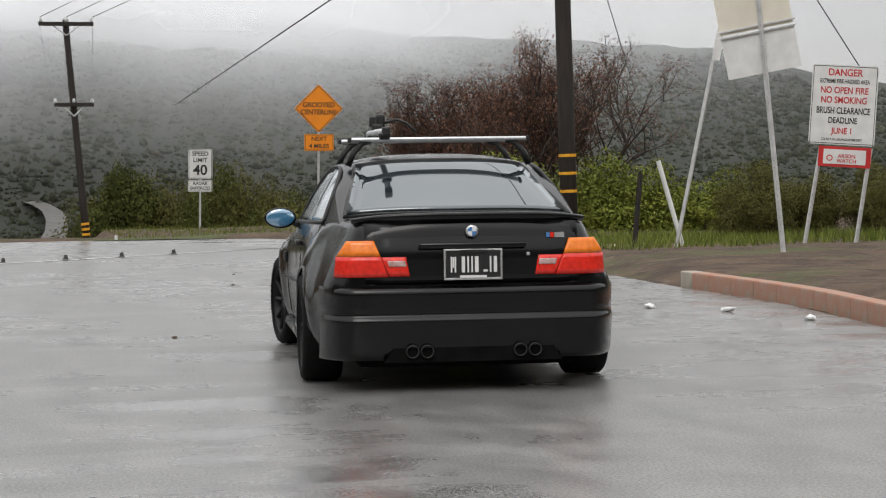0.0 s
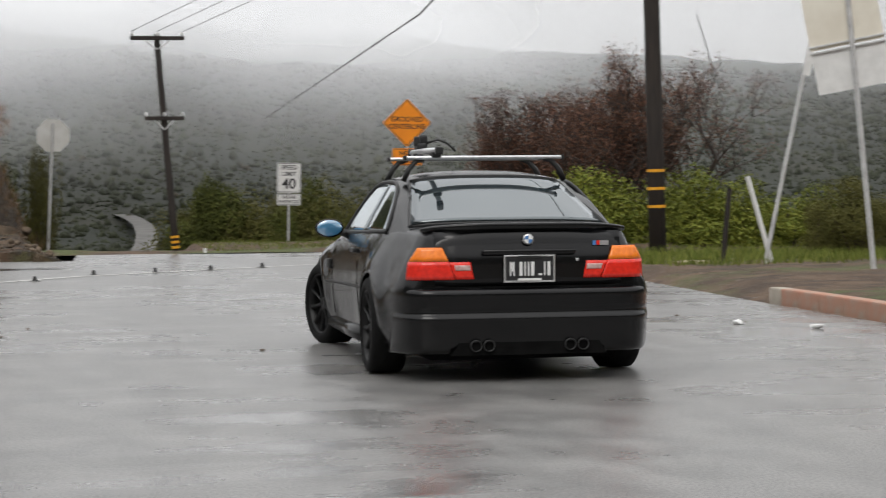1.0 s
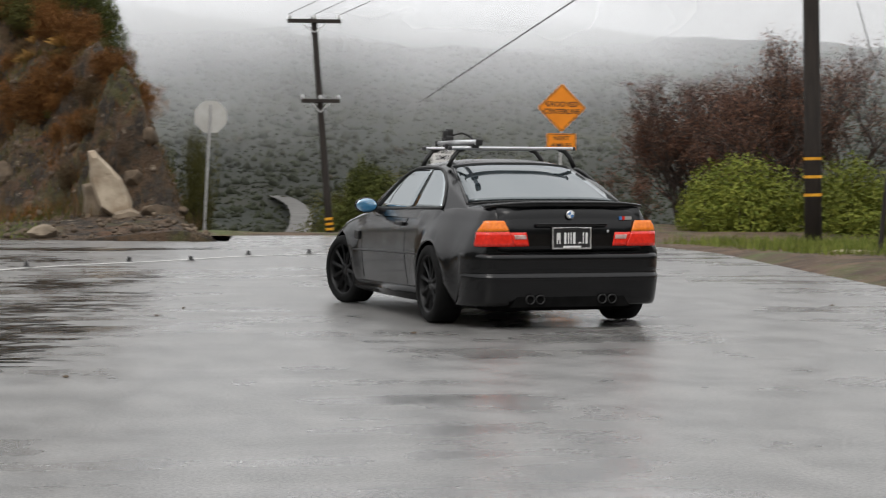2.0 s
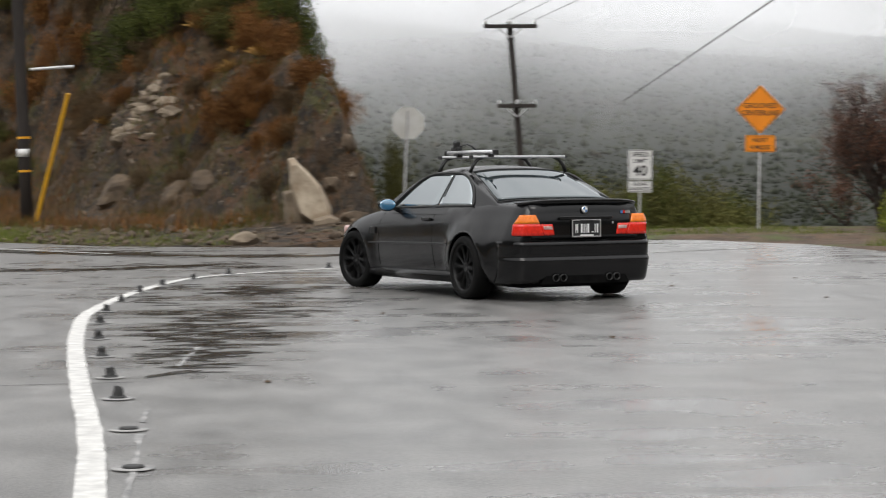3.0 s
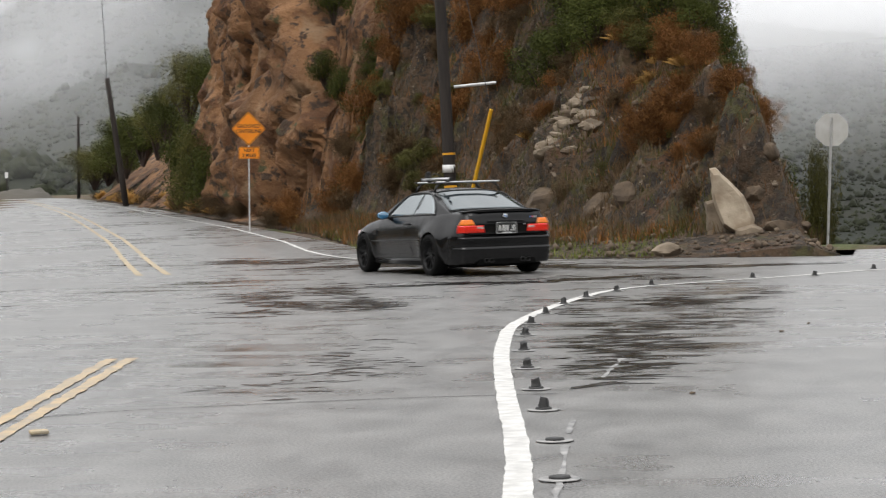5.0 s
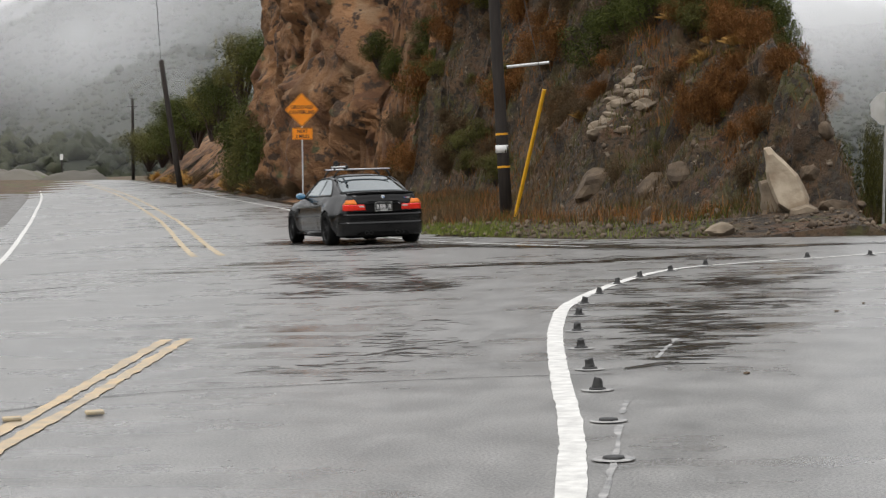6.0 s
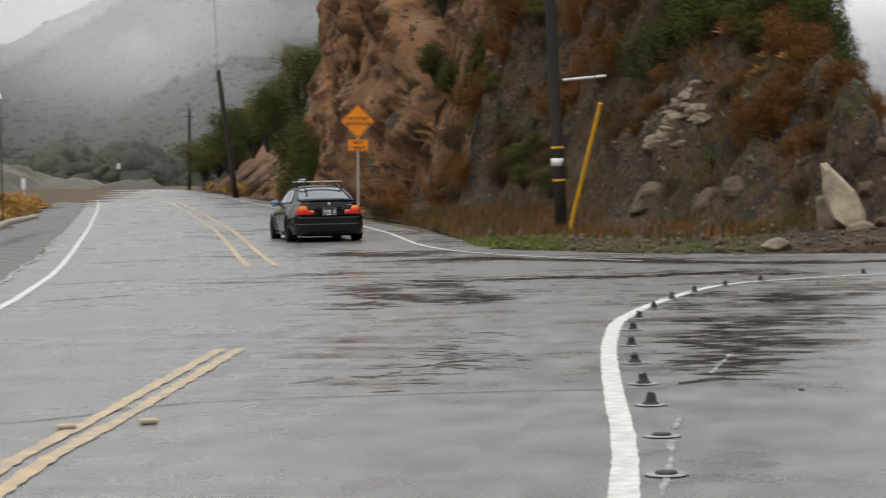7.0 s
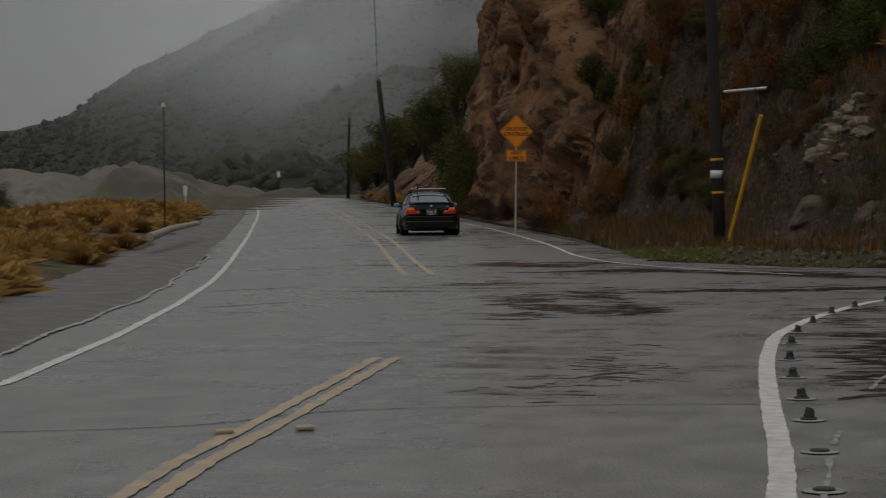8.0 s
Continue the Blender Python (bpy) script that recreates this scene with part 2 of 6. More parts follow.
def part(name, bm, material, parent=None, label="", smooth=False, m=None):
    """Links a bmesh as one mesh object under a thing or a part."""
    me = finish(bm, name, smooth)
    for x in material if isinstance(material, (list, tuple)) else [material]:
        me.materials.append(x)
    ob = new(name, me)
    ob.parent = parent
    if m is not None:
        ob.matrix_basis = m
    if label:
        ob["label"] = label
    return ob


def empty(name, label, category, m=None, group="", kind=""):
    ob = new(name)
    if m is not None:
        ob.matrix_basis = m
    return tagged(ob, label, category, group, kind)


def box(bm, c, s, m=None, bevel=0.0):
    """A box of size s about c; bevel rounds its edges."""
    got = bmesh.ops.create_cube(bm, size=1.0)["verts"]
    for v in got:
        v.co = Vector((v.co.x * s[0] + c[0], v.co.y * s[1] + c[1], v.co.z * s[2] + c[2]))
    if bevel:
        edges = {e for v in got for e in v.link_edges}
        got = [g for g in bmesh.ops.bevel(bm, geom=list(edges), offset=bevel, segments=2, affect="EDGES", profile=0.6)["verts"]]
    if m is not None:
        for v in {*got}:
            v.co = m @ v.co
    return got


def tube(bm, path, radii, sides=8, cap=True):
    """A tapered tube along a path of points."""
    rings, pts = [], [Vector(p) for p in path]
    for i, p in enumerate(pts):
        d = (pts[min(i + 1, len(pts) - 1)] - pts[max(i - 1, 0)]).normalized()
        a = d.cross(Vector((0.3, 0.1, 1) if abs(d.z) < 0.9 else (1, 0.1, 0))).normalized()
        b = d.cross(a)
        r = radii[i] if isinstance(radii, (list, tuple)) else radii
        rings.append([bm.verts.new(p + (a * math.cos(q) + b * math.sin(q)) * r) for q in (2 * math.pi * k / sides for k in range(sides))])
    for p, q in zip(rings, rings[1:]):
        for k in range(sides):
            bm.faces.new((p[k], p[(k + 1) % sides], q[(k + 1) % sides], q[k]))
    if cap:
        bm.faces.new(rings[0][::-1])
        bm.faces.new(rings[-1])
    return rings


def sheet(name, xs, ys, height, material, **tags):
    """A height field over a grid."""
    X, Y = np.meshgrid(xs, ys)
    Z = height(X, Y)
    n, k = len(xs), len(ys)
    co = np.stack([X, Y, Z], -1).reshape(-1, 3)
    i = (np.arange(k - 1)[:, None] * n + np.arange(n - 1)).ravel()
    return raw(name, co, np.stack([i, i + 1, i + n + 1, i + n], -1), material, **tags)


def raw(name, co, faces, material, smooth=True, label="", category="", kind="structure"):
    me = bpy.data.meshes.new(name)
    me.from_pydata(np.asarray(co).tolist(), [], np.asarray(faces).tolist())
    if smooth:
        me.polygons.foreach_set("use_smooth", [True] * len(me.polygons))
    for x in material if isinstance(material, (list, tuple)) else [material]:
        me.materials.append(x)
    return tagged(new(name, me), label, category, "", kind)


def fbm(x, y, z=0.0, octaves=5, seed=0):
    """Smooth value noise summed over octaves, about -1 to 1."""
    total, amp = 0.0, 1.0
    for o in range(octaves):
        f = 2.0**o
        gx, gy = np.asarray(x) * f + 17.3 * o + seed, np.asarray(y) * f - 9.1 * o + 3.7 * seed
        ix, iy = np.floor(gx), np.floor(gy)
        fx, fy = gx - ix, gy - iy
        fx, fy = fx * fx * (3 - 2 * fx), fy * fy * (3 - 2 * fy)

        def h(a, b):
            v = np.sin(a * 127.1 + b * 311.7 + seed * 74.7) * 43758.5453
            return (v - np.floor(v)) * 2 - 1

        total = total + amp * ((h(ix, iy) * (1 - fx) + h(ix + 1, iy) * fx) * (1 - fy) + (h(ix, iy + 1) * (1 - fx) + h(ix + 1, iy + 1) * fx) * fy)
        amp *= 0.5
    return total / 1.6


# ---- plan of the place: s runs along the main road, m across it to the right ----
UX, UY = -0.345, 0.9386
NX, NY = 0.9386, 0.345


def along(x, y):
    return UX * x + UY * y, NX * x + NY * y


def xy(s, m):
    return UX * s + NX * m, UY * s + NY * m


def rise(s):
    """The main road is level at the junction and climbs gently away from it."""
    s = np.asarray(s, float)
    return np.where(s < 38, 0.0, np.where(s < 48, 0.0125 * (s - 38) ** 2 / 20, 0.0125 * (s - 43)))


def bend(s):
    s = np.asarray(s, float)
    return np.where(s > 90, -((s - 90) / 100) ** 2 * 2.2, 0.0) - np.where(s > 185, ((s - 185) / 10) ** 2 * 1.2, 0.0)


def left_line(s):
    """Where the left edge line lies across the road."""
    return np.interp(s, [-30, 0, 8, 15, 20, 26.4, 34, 64, 400], [-16, -5.8, -3.3, -1.93, -1.57, -1.29, -1.1, -0.95, -0.95]) + bend(s)


FOOT = [(-5, 76), (-1.5, 62), (0.7, 52), (1.4, 43), (1.65, 36.4), (-1.1, 37.0), (-4, 38.2), (-8.3, 44.2), xy(52, 8.2), xy(60, 8.6), xy(72, 8.4), xy(88, 8.0), xy(98, 7.8), xy(103, 7.9), xy(110, 7.6), xy(130, 7.0), xy(165, 6.3), xy(200, 5.6), xy(240, 20)]
# at each of those: width and slope of the bank, slope and height of the rock face, slope above it
SIDE = [(0.4, 0.5, 3.2, 6.0, 1.1)] * 4 + [(0.5, 0.5, 3.0, 5.6, 1.1), (4.0, 0.1, 1.5, 3.6, 0.8), (5, 0.08, 1.2, 3.4, 0.75), (4.8, 0.09, 1.2, 4.5, 0.85), (3.4, 0.13, 1.3, 6.5, 0.8), (2.6, 0.15, 1.8, 9, 0.7), (2.6, 0.15, 3.6, 10.5, 0.5), (2.6, 0.15, 3.6, 11.5, 0.4), (2.8, 0.15, 3.6, 11.0, 0.3), (2.6, 0.15, 1.5, 6.4, 0.15), (1.8, 0.12, 1.2, 5.8, 0.1), (1.8, 0.12, 1.1, 5.2, 0.1), (2, 0.1, 0.9, 5.0, 0.08), (2, 0.1, 0.6, 4, 0.05), (2, 0.1, 0.6, 4, 0.05)]


def foot_of(x, y, first, last):
    """The distance to a stretch of the hill's foot (inside it positive) and the face's make-up there."""
    best = np.full(np.shape(x), 1e9)
    make = np.zeros((*np.shape(x), 5))
    for (a, b), (c, d), p, q in list(zip(FOOT, FOOT[1:], SIDE, SIDE[1:]))[first:last]:
        ex, ey = c - a, d - b
        t = np.clip(((x - a) * ex + (y - b) * ey) / (ex * ex + ey * ey), 0, 1)
        dist = np.hypot(x - a - t * ex, y - b - t * ey)
        nearer = dist < best
        make = np.where(nearer[..., None], np.array(p) * (1 - t[..., None]) + np.array(q) * t[..., None], make)
        best = np.where(nearer, dist, best)
    inside = np.zeros(np.shape(x), bool)
    for (a, b), (c, d) in zip(FOOT, FOOT[1:] + FOOT[:1]):
        if b != d:
            inside ^= ((b > y) != (d > y)) & (x < (c - a) * (y - b) / (d - b) + a)
    return np.where(inside, best, -best), make


def flank(x, y, first, last):
    q, k = foot_of(x, y, first, last)
    wob = fbm(x * 0.18, y * 0.18, seed=3) * 0.9
    w, bs, cs, ch, ts = (k[..., i] for i in range(5))
    w = np.maximum(w + wob * np.minimum(w, 2.5) * 0.5, 0.3)
    ch = ch * (1 + 0.25 * fbm(x * 0.09, y * 0.09, seed=9))
    face = np.clip(cs * (q - w), 0, ch)
    top = ts * np.maximum(q - w - ch / cs, 0)
    top = np.where(top > 14, 14 + (top - 14) * 0.4, top)
    return bs * np.clip(q, -4, w) + face + top, np.clip((q - w * 0.6) / 3, 0, 1), q


def hill_height(x, y):
    za, ra, qa = flank(x, y, 0, 4)
    zb, rb, qb = flank(x, y, 5, 99)
    zb = np.where(qb < 0, np.minimum(zb, 0), zb)
    h = 0.5
    z = np.minimum(za, zb) - np.clip(h - np.abs(za - zb), 0, None) ** 2 * 0.25 / h
    rough, q = np.minimum(ra, rb), np.minimum(qa, qb)
    ridged = 1 - 2 * np.abs(fbm(x * 0.35, y * 0.35, seed=5))
    crag = rough * (0.22 * ridged + 0.3 * fbm(x * 0.9, y * 0.9, seed=6) + 0.16 * fbm(x * 2.6, y * 2.6, seed=7))
    s, _ = along(x, y)
    return rise(s) + z + crag - 0.02 + np.where(q < 0, 0.25 * q, 0) + 0.03 * fbm(x * 1.5, y * 1.5, seed=8)


RIGHT_EDGE = [(7.5, -30), (5.4, 2), (6.3, 8), (7.38, 14.44), (7.83, 17.15), (8.0, 20.4), (8.45, 26), (8.9, 31), (8.4, 36), (6.9, 39.2), (4.9, 39.3), (3.9, 39.6)]


def ground_height(x, y):
    s, m = along(x, y)
    z = rise(s) - 0.05
    # left: gravel shoulder, then the bank falls into the canyon
    off = left_line(np.clip(s, -30, 400)) - 0.7 - m
    z = z + np.where(off > 0, 0.05 + 0.02 * np.clip(off, 0, 3), 0)
    z = z + np.clip(off - 1.8, 0, 3.0) * 0.10 * np.clip((s - 5) / 10, 0, 1)
    z = z - np.clip(off - 9, 0, 30) * 0.35 - np.clip(off - 39, 0, 60) * 0.03
    # right: a dirt verge a kerb's height up, and the canyon beyond it
    ex = np.interp(y, [p[1] for p in RIGHT_EDGE[:9]], [p[0] for p in RIGHT_EDGE[:9]])
    offr = np.where(y < 36, x - ex, -5)
    z = z + np.clip(offr, 0, 0.6) * 0.28 * np.clip((36 - y) / 8, 0.2, 1)
    far = np.clip(y - 39.4, 0, None) * np.clip((x + 2) / 3, 0, 1)
    z = z + np.clip(far, 0, 0.8) * 0.12
    z = z - np.clip(far - 7, 0, 30) * 0.32 - np.clip((x - 22), 0, 30) * 0.3 * np.clip(y / 30, 0, 1)
    # past the hill's shoulder the side road dips out of sight
    dip = np.clip(y - 41, 0, 40) * np.clip((x - 0.5) / 1.0, 0, 1) * np.clip((4.6 - x) / 0.8, 0, 1)
    z = z - 0.22 * dip
    lumps = 0.05 * fbm(x * 0.7, y * 0.7, seed=1) * np.clip(np.maximum(off, np.maximum(offr, far)), 0, 1)
    z = z + lumps
    r = np.hypot(x, y)
    z = np.where(r > 110, np.maximum(z, -14), z)
    # wide open country closes the place
    return np.where(r > 260, -14 + (r - 260) * 0.01, z)


def graded(lo, hi, fine_lo, fine_hi, step, growth=1.18):
    mid = list(np.arange(fine_lo, fine_hi + 1e-6, step))
    d, a = step, fine_hi
    while a < hi:
        d *= growth
        a += d
        mid.append(min(a, hi))
    d, a = step, fine_lo
    while a > lo:
        d *= growth
        a -= d
        mid.insert(0, max(a, lo))
    return np.array(mid)


sheet("ground", graded(-3000, 3000, -26, 24, 0.4), graded(-3000, 4500, -2, 62, 0.4), ground_height, DIRT, label="brown dirt verge with patches of thin grass", category="ground")

# hill beside the road, cut back to bare rock
hx, hy = graded(-120, 6, -26, 5, 0.22), graded(34.5, 260, 35, 98, 0.26)
hill = sheet("hillside", hx, hy, hill_height, [HILL, CLIFF], label="steep road cut of brown earth and broken rock with dry scrub", category="hillside")
hv = np.zeros(len(hill.data.vertices) * 3)
hill.data.vertices.foreach_get("co", hv)
hv = hv.reshape(-1, 3)
out = np.clip((hv[:, 2] - 0.9 - rise(along(hv[:, 0], hv[:, 1])[0])) / 1.2, 0, 1)
a, b = hv[:, 0] * 0.8 - hv[:, 1] * 0.6, hv[:, 2]
push = 0.55 * fbm(a * 0.45, b * 0.7, seed=21) + 0.5 * np.abs(fbm(a * 1.1 + b * 0.5, b * 1.3, seed=22)) + 0.16 * fbm(a * 3.1, b * 3.7, seed=23)
hv[:, 1] -= out * push * 1.1
hv[:, 0] -= out * push * 0.5
hv[:, 2] += out * 0.3 * fbm(a * 1.4, b * 2.2, seed=24)
hill.data.vertices.foreach_set("co", hv.ravel())
hill_tree = BVHTree.FromPolygons(hv.tolist(), [tuple(p.vertices) for p in hill.data.polygons])
hc = np.zeros(len(hill.data.polygons) * 3)
hill.data.polygons.foreach_get("center", hc)
hc = hc.reshape(-1, 3)
hs, hm = along(hc[:, 0], hc[:, 1])
tint = fbm(hc[:, 0] * 0.25, hc[:, 2] * 0.25 + hc[:, 1] * 0.1, seed=12) * 5
hill.data.polygons.foreach_set("material_index", ((hm < 15) & (hs + tint > 68) & (hs + tint < 180) & (hc[:, 2] > 0.8 + tint * 0.35)).astype(int).tolist())

# the orange sandstone face: bulging, weathered rock with hollows, set into the hill above the sign
us, vs = np.arange(73.0, 103.5, 0.16), np.concatenate([np.arange(0.0, 13.2, 0.14), [13.5, 14.0]])
US, VS = np.meshgrid(us, vs)
top = np.interp(us, [73, 76, 79, 83, 88, 95, 99, 101.5, 103.5], [1.5, 4.5, 8.5, 11.5, 12.5, 12.0, 10.8, 8.0, 4.0]) + 0.5 * fbm(us * 0.35, us * 0, seed=64)
VS = VS / 14.0 * top[None, :]
wu, wv = US + 0.8 * fbm(US * 0.3, VS * 0.3, seed=66), VS + 0.8 * fbm(US * 0.3, VS * 0.3, seed=67)
bulge = 1.15 * (1 - np.abs(fbm(wu * 0.17, wv * 0.2, octaves=3, seed=61))) ** 2 + 0.5 * (1 - np.abs(fbm(wu * 0.42, wv * 0.36, octaves=3, seed=62))) ** 2 + 0.34 * fbm(wu * 0.95, wv * 0.6, seed=63) + 0.3 * (1 - 2 * np.abs(fbm(wu * 0.8 - wv * 0.3, wv * 0.35, seed=69)))
bulge -= 0.9 * np.clip(1 - np.abs(fbm(wu * 0.4 + wv * 0.16, wv * 0.09, octaves=3, seed=68)) / 0.14, 0, 1)
# a dark hollow under an overhang
bulge -= 3.4 * np.clip(1.5 - np.hypot((US - 85) / 0.95, (VS - 5.8) / 0.36), 0, 1)
lean = np.interp(VS, [0, 1.5, 6, 10, 14], [0.0, 0.3, 0.8, 1.2, 2.4])
ends = np.interp(us, [73, 76, 80, 99, 102, 103.5], [4.5, 2.0, 0.0, 0.0, 1.0, 4.0])[None, :]
roll = np.clip(VS / top[None, :] - 0.86, 0, 1) ** 2 * 160
MS = 9.7 + lean + ends + roll - bulge * np.clip(VS / 1.2, 0.25, 1)
FX, FY = xy(US, MS)
i = (np.arange(len(vs) - 1)[:, None] * len(us) + np.arange(len(us) - 1)).ravel()
cliff_face = raw("cliff_face", np.stack([FX, FY, rise(US) + VS - 0.3], -1).reshape(-1, 3), np.stack([i, i + 1, i + len(us) + 1, i + len(us)], -1), CLIFF, label="weathered orange sandstone cliff with hollows", category="cliff")


# ---- road ----
def road_piece(name, pts, material, lift, label, category="road", kind="structure"):
    bm = bmesh.new()
    f = bm.faces.new([bm.verts.new((x, y, lift)) for x, y in pts])
    bmesh.ops.triangulate(bm, faces=[f])
    if sum(f.normal.z for f in bm.faces) < 0:
        bmesh.ops.reverse_faces(bm, faces=bm.faces)
    return tagged(part(name, bm, material), label, category, "", kind)


def ribbon(bm, pts, width, lift, jag=0.0, seed=0):
    """A painted strip along points of the plan, on the road's surface."""
    rnd = random.Random(seed)
    dense = []
    for (a, b), (c, d) in zip(pts, pts[1:]):
        k = max(1, int(math.hypot(c - a, d - b) / 0.12)) if jag else max(1, int(math.hypot(c - a, d - b) / 1.5))
        dense += [(a + (c - a) * i / k, b + (d - b) * i / k) for i in range(k)]
    dense.append(pts[-1])
    last = None
    for i, (x, y) in enumerate(dense):
        a, b = dense[max(i - 1, 0)], dense[min(i + 1, len(dense) - 1)]
        dx, dy = b[0] - a[0], b[1] - a[1]
        r = math.hypot(dx, dy) or 1
        nx, ny = dy / r, -dx / r
        z = float(rise(along(x, y)[0])) + lift
        w0, w1 = width / 2 + rnd.uniform(-jag, jag * 0.4), width / 2 + rnd.uniform(-jag, jag) * 0.5
        row = [bm.verts.new((x - nx * w0, y - ny * w0, z)), bm.verts.new((x + nx * w1, y + ny * w1, z))]
        if last:
            bm.faces.new((last[0], last[1], row[1], row[0]))
        last = row


def smooth_line(pts, n=8):
    """A curve through the points."""
    out = []
    for i in range(len(pts) - 1):
        p0, p1, p2, p3 = (Vector((*pts[min(max(j, 0), len(pts) - 1)], 0)) for j in (i - 1, i, i + 1, i + 2))
        for k in range(n):
            t = k / n
            q = 0.5 * ((2 * p1) + (p2 - p0) * t + (2 * p0 - 5 * p1 + 4 * p2 - p3) * t * t + (3 * p1 - p0 - 3 * p2 + p3) * t**3)
            out.append((q.x, q.y))
    return out + [tuple(pts[-1])]


left_edge = [xy(s, float(left_line(s)) - 0.7) for s in (43, 38, 34, 30, 26.4, 23, 20, 17.5, 15, 11, 8, 4, 0, -10, -28)]
junction = RIGHT_EDGE + [(3.6, 41), (2.0, 41.0), (1.7, 36.6), (-1.1, 37.2), (-4, 38.4), xy(43, 7.6)] + left_edge
road_piece("road", junction, ASPHALT, 0.0, "wet grey asphalt at a road junction")
bm = bmesh.new()
last = None
for s in [43, 44, 45, 46, 47, 48, 50, 55, 60, 70, 80, 90, 100, 110, 120, 130, 140, 150, 160, 170, 180, 185, 190, 195, 200, 206, 212]:
    b = float(bend(s))
    row = [bm.verts.new((*xy(s, m), float(rise(s)) if s > 43 else 0.0)) for m in (-1.65 + b, 7.6 + b + (0.4 if s > 43 else 0))]
    if last:
        bm.faces.new((last[0], last[1], row[1], row[0]))
    last = row
tagged(part("road_climbing", bm, ASPHALT), "wet asphalt road climbing gently along the hillside", "road", "", "structure")
bm = bmesh.new()
last = None
for s in np.arange(-4, 120, 0.8):
    e = float(left_line(s)) - 0.67
    wob = float(fbm(s * 0.35, 4.0, seed=51))
    row = []
    for k, m in enumerate(np.linspace(e, e - 2.1 - 0.5 * wob, 6)):
        x, y = xy(s, m)
        g = float(ground_height(np.array([x]), np.array([y]))[0])
        row.append(bm.verts.new((x, y, float(rise(s)) + 0.001 if k == 0 else (max(g, float(rise(s))) + 0.03 if k < 5 else g - 0.03) + 0.012 * float(fbm(x * 2.0, y * 2.0, seed=52)))))
    if last:
        for k in range(5):
            bm.faces.new((last[k], last[k + 1], row[k + 1], row[k]))
    last = row
bmesh.ops.recalc_face_normals(bm, faces=bm.faces)
tagged(part("gravel_shoulder", bm, GRAVEL, None, "", True), "wet grey gravel shoulder beside the road", "shoulder", "", "structure")
# pale grit strip along the asphalt's edge; its colour imitates sky sheen on water
bm = bmesh.new()
ribbon(bm, [xy(s, float(left_line(s)) - 0.64 - 0.05 * math.sin(s * 0.37) - 0.04 * math.sin(s * 1.3)) for s in np.arange(13, 60, 0.5)], 0.07, 0.016, 0.05, 12)
tagged(part("washed_gravel", bm, PALE_SHEEN), "pale line along the shoulder, coloured like sky sheen on running water", "gravel", "", "structure")
# the side road comes up again far across the canyon
bm = bmesh.new()
last = None
for x, y, z, w in ((22.6, 296, -9.3, 3.8), (24.4, 312, -8.6, 3.8), (26.9, 332, -7.3, 3.6), (28.6, 352, -6.0, 3.6), (29.4, 372, -4.9, 3.4), (29.0, 390, -4.0, 3.4), (27.9, 402, -3.5, 3.2)):
    row = [bm.verts.new((x - w / 2, y, z)), bm.verts.new((x + w / 2, y, z))]
    if last:
        bm.faces.new((last[0], last[1], row[1], row[0]))
    last = row
tagged(part("road_across_canyon", bm, FAR_ROAD), "pale wet road climbing across the canyon", "road", "", "structure")


def marking(name, strips, width, material, label, jag=0.0, seed=0, lift=0.006):
    bm = bmesh.new()
    for p in strips:
        ribbon(bm, p, width, lift, jag, seed)
    return tagged(part(name, bm, material), label, "road marking", "", "structure")


CURVE = smooth_line([(-0.62, 4.5), (-0.9, 7.72), (-1.14, 9.94), (-1.45, 12.2), (-1.8, 14.86), (-2.05, 17.1), (-2.22, 19.5), (-2.1, 22.9), (-1.67, 25.93), (-0.67, 27.5), (0.4, 28.6), (1.48, 30.0), (2.72, 31.0), (3.9, 32.0), (5.03, 32.9), (7.06, 34.5)])
marking("edge_line", [CURVE], 0.125, WHITE_LINE, "thick white line, its edge ragged, round the corner", 0.009, 3)
marking("left_edge_line", [[xy(s, float(left_line(s))) for s in (-8, 0, 4, 8, 11, 13, 15, 17.5, 20, 23, 26.4, 30, 34, 40, 46, 52, 58, 64, 72, 80, 90, 100, 110, 120, 130, 150, 170, 185, 192, 200)]], 0.11, WHITE_LINE, "white edge line along the main road", 0.012, 4)
marking("right_edge_line", [smooth_line([(-3.6, 34.6), (-5.4, 36.9), (-7.2, 39.8), (-8.6, 42.6), (-10.0, 46.4)]) + [xy(s, m + float(bend(s))) for s, m in ((54, 7.0), (62, 7.15), (70, 7.25), (80, 7.1), (93, 6.95), (108, 6.9), (125, 6.9), (140, 6.9), (160, 6.9), (180, 6.9))]], 0.1, WHITE_LINE, "white edge line at the foot of the hill", 0.015, 5)
yellow = [xy(35.8, 2.41), xy(44, 2.62), xy(52, 2.82), xy(60, 2.97), xy(75, 3.05), xy(90, 3.08)] + [xy(s, 3.1 + float(bend(s))) for s in (100, 115, 130, 150, 170, 185, 192)]
for d in (-0.24, 0.24):
    marking("double_yellow_line", [[(x + NX * d, y + NY * d) for x, y in yellow]], 0.12, YELLOW_LINE, "worn double yellow line with grooves", 0.02, 6)
near_yellow = smooth_line([(-2.3, 3.0), (-3.65, 8.14), (-4.21, 11.4), (-4.99, 16.05)])
for d in (-0.08, 0.08):
    marking("double_yellow_line", [[(x + NX * d, y + NY * d) for x, y in near_yellow]], 0.1, FADED_YELLOW, "worn double yellow line, partly rubbed away", 0.02, 7)
marking("limit_line", [[(-11.5, 28.3), (-10.45, 30.0)], [(-9.75, 23.7), (-9.1, 25.1)], [(5.1, 33.1), (7.1, 34.4)], [(6.04, 29.3), (6.85, 28.75)]], 0.1, FAINT_LINE, "faint white line across the asphalt", 0.02, 8)


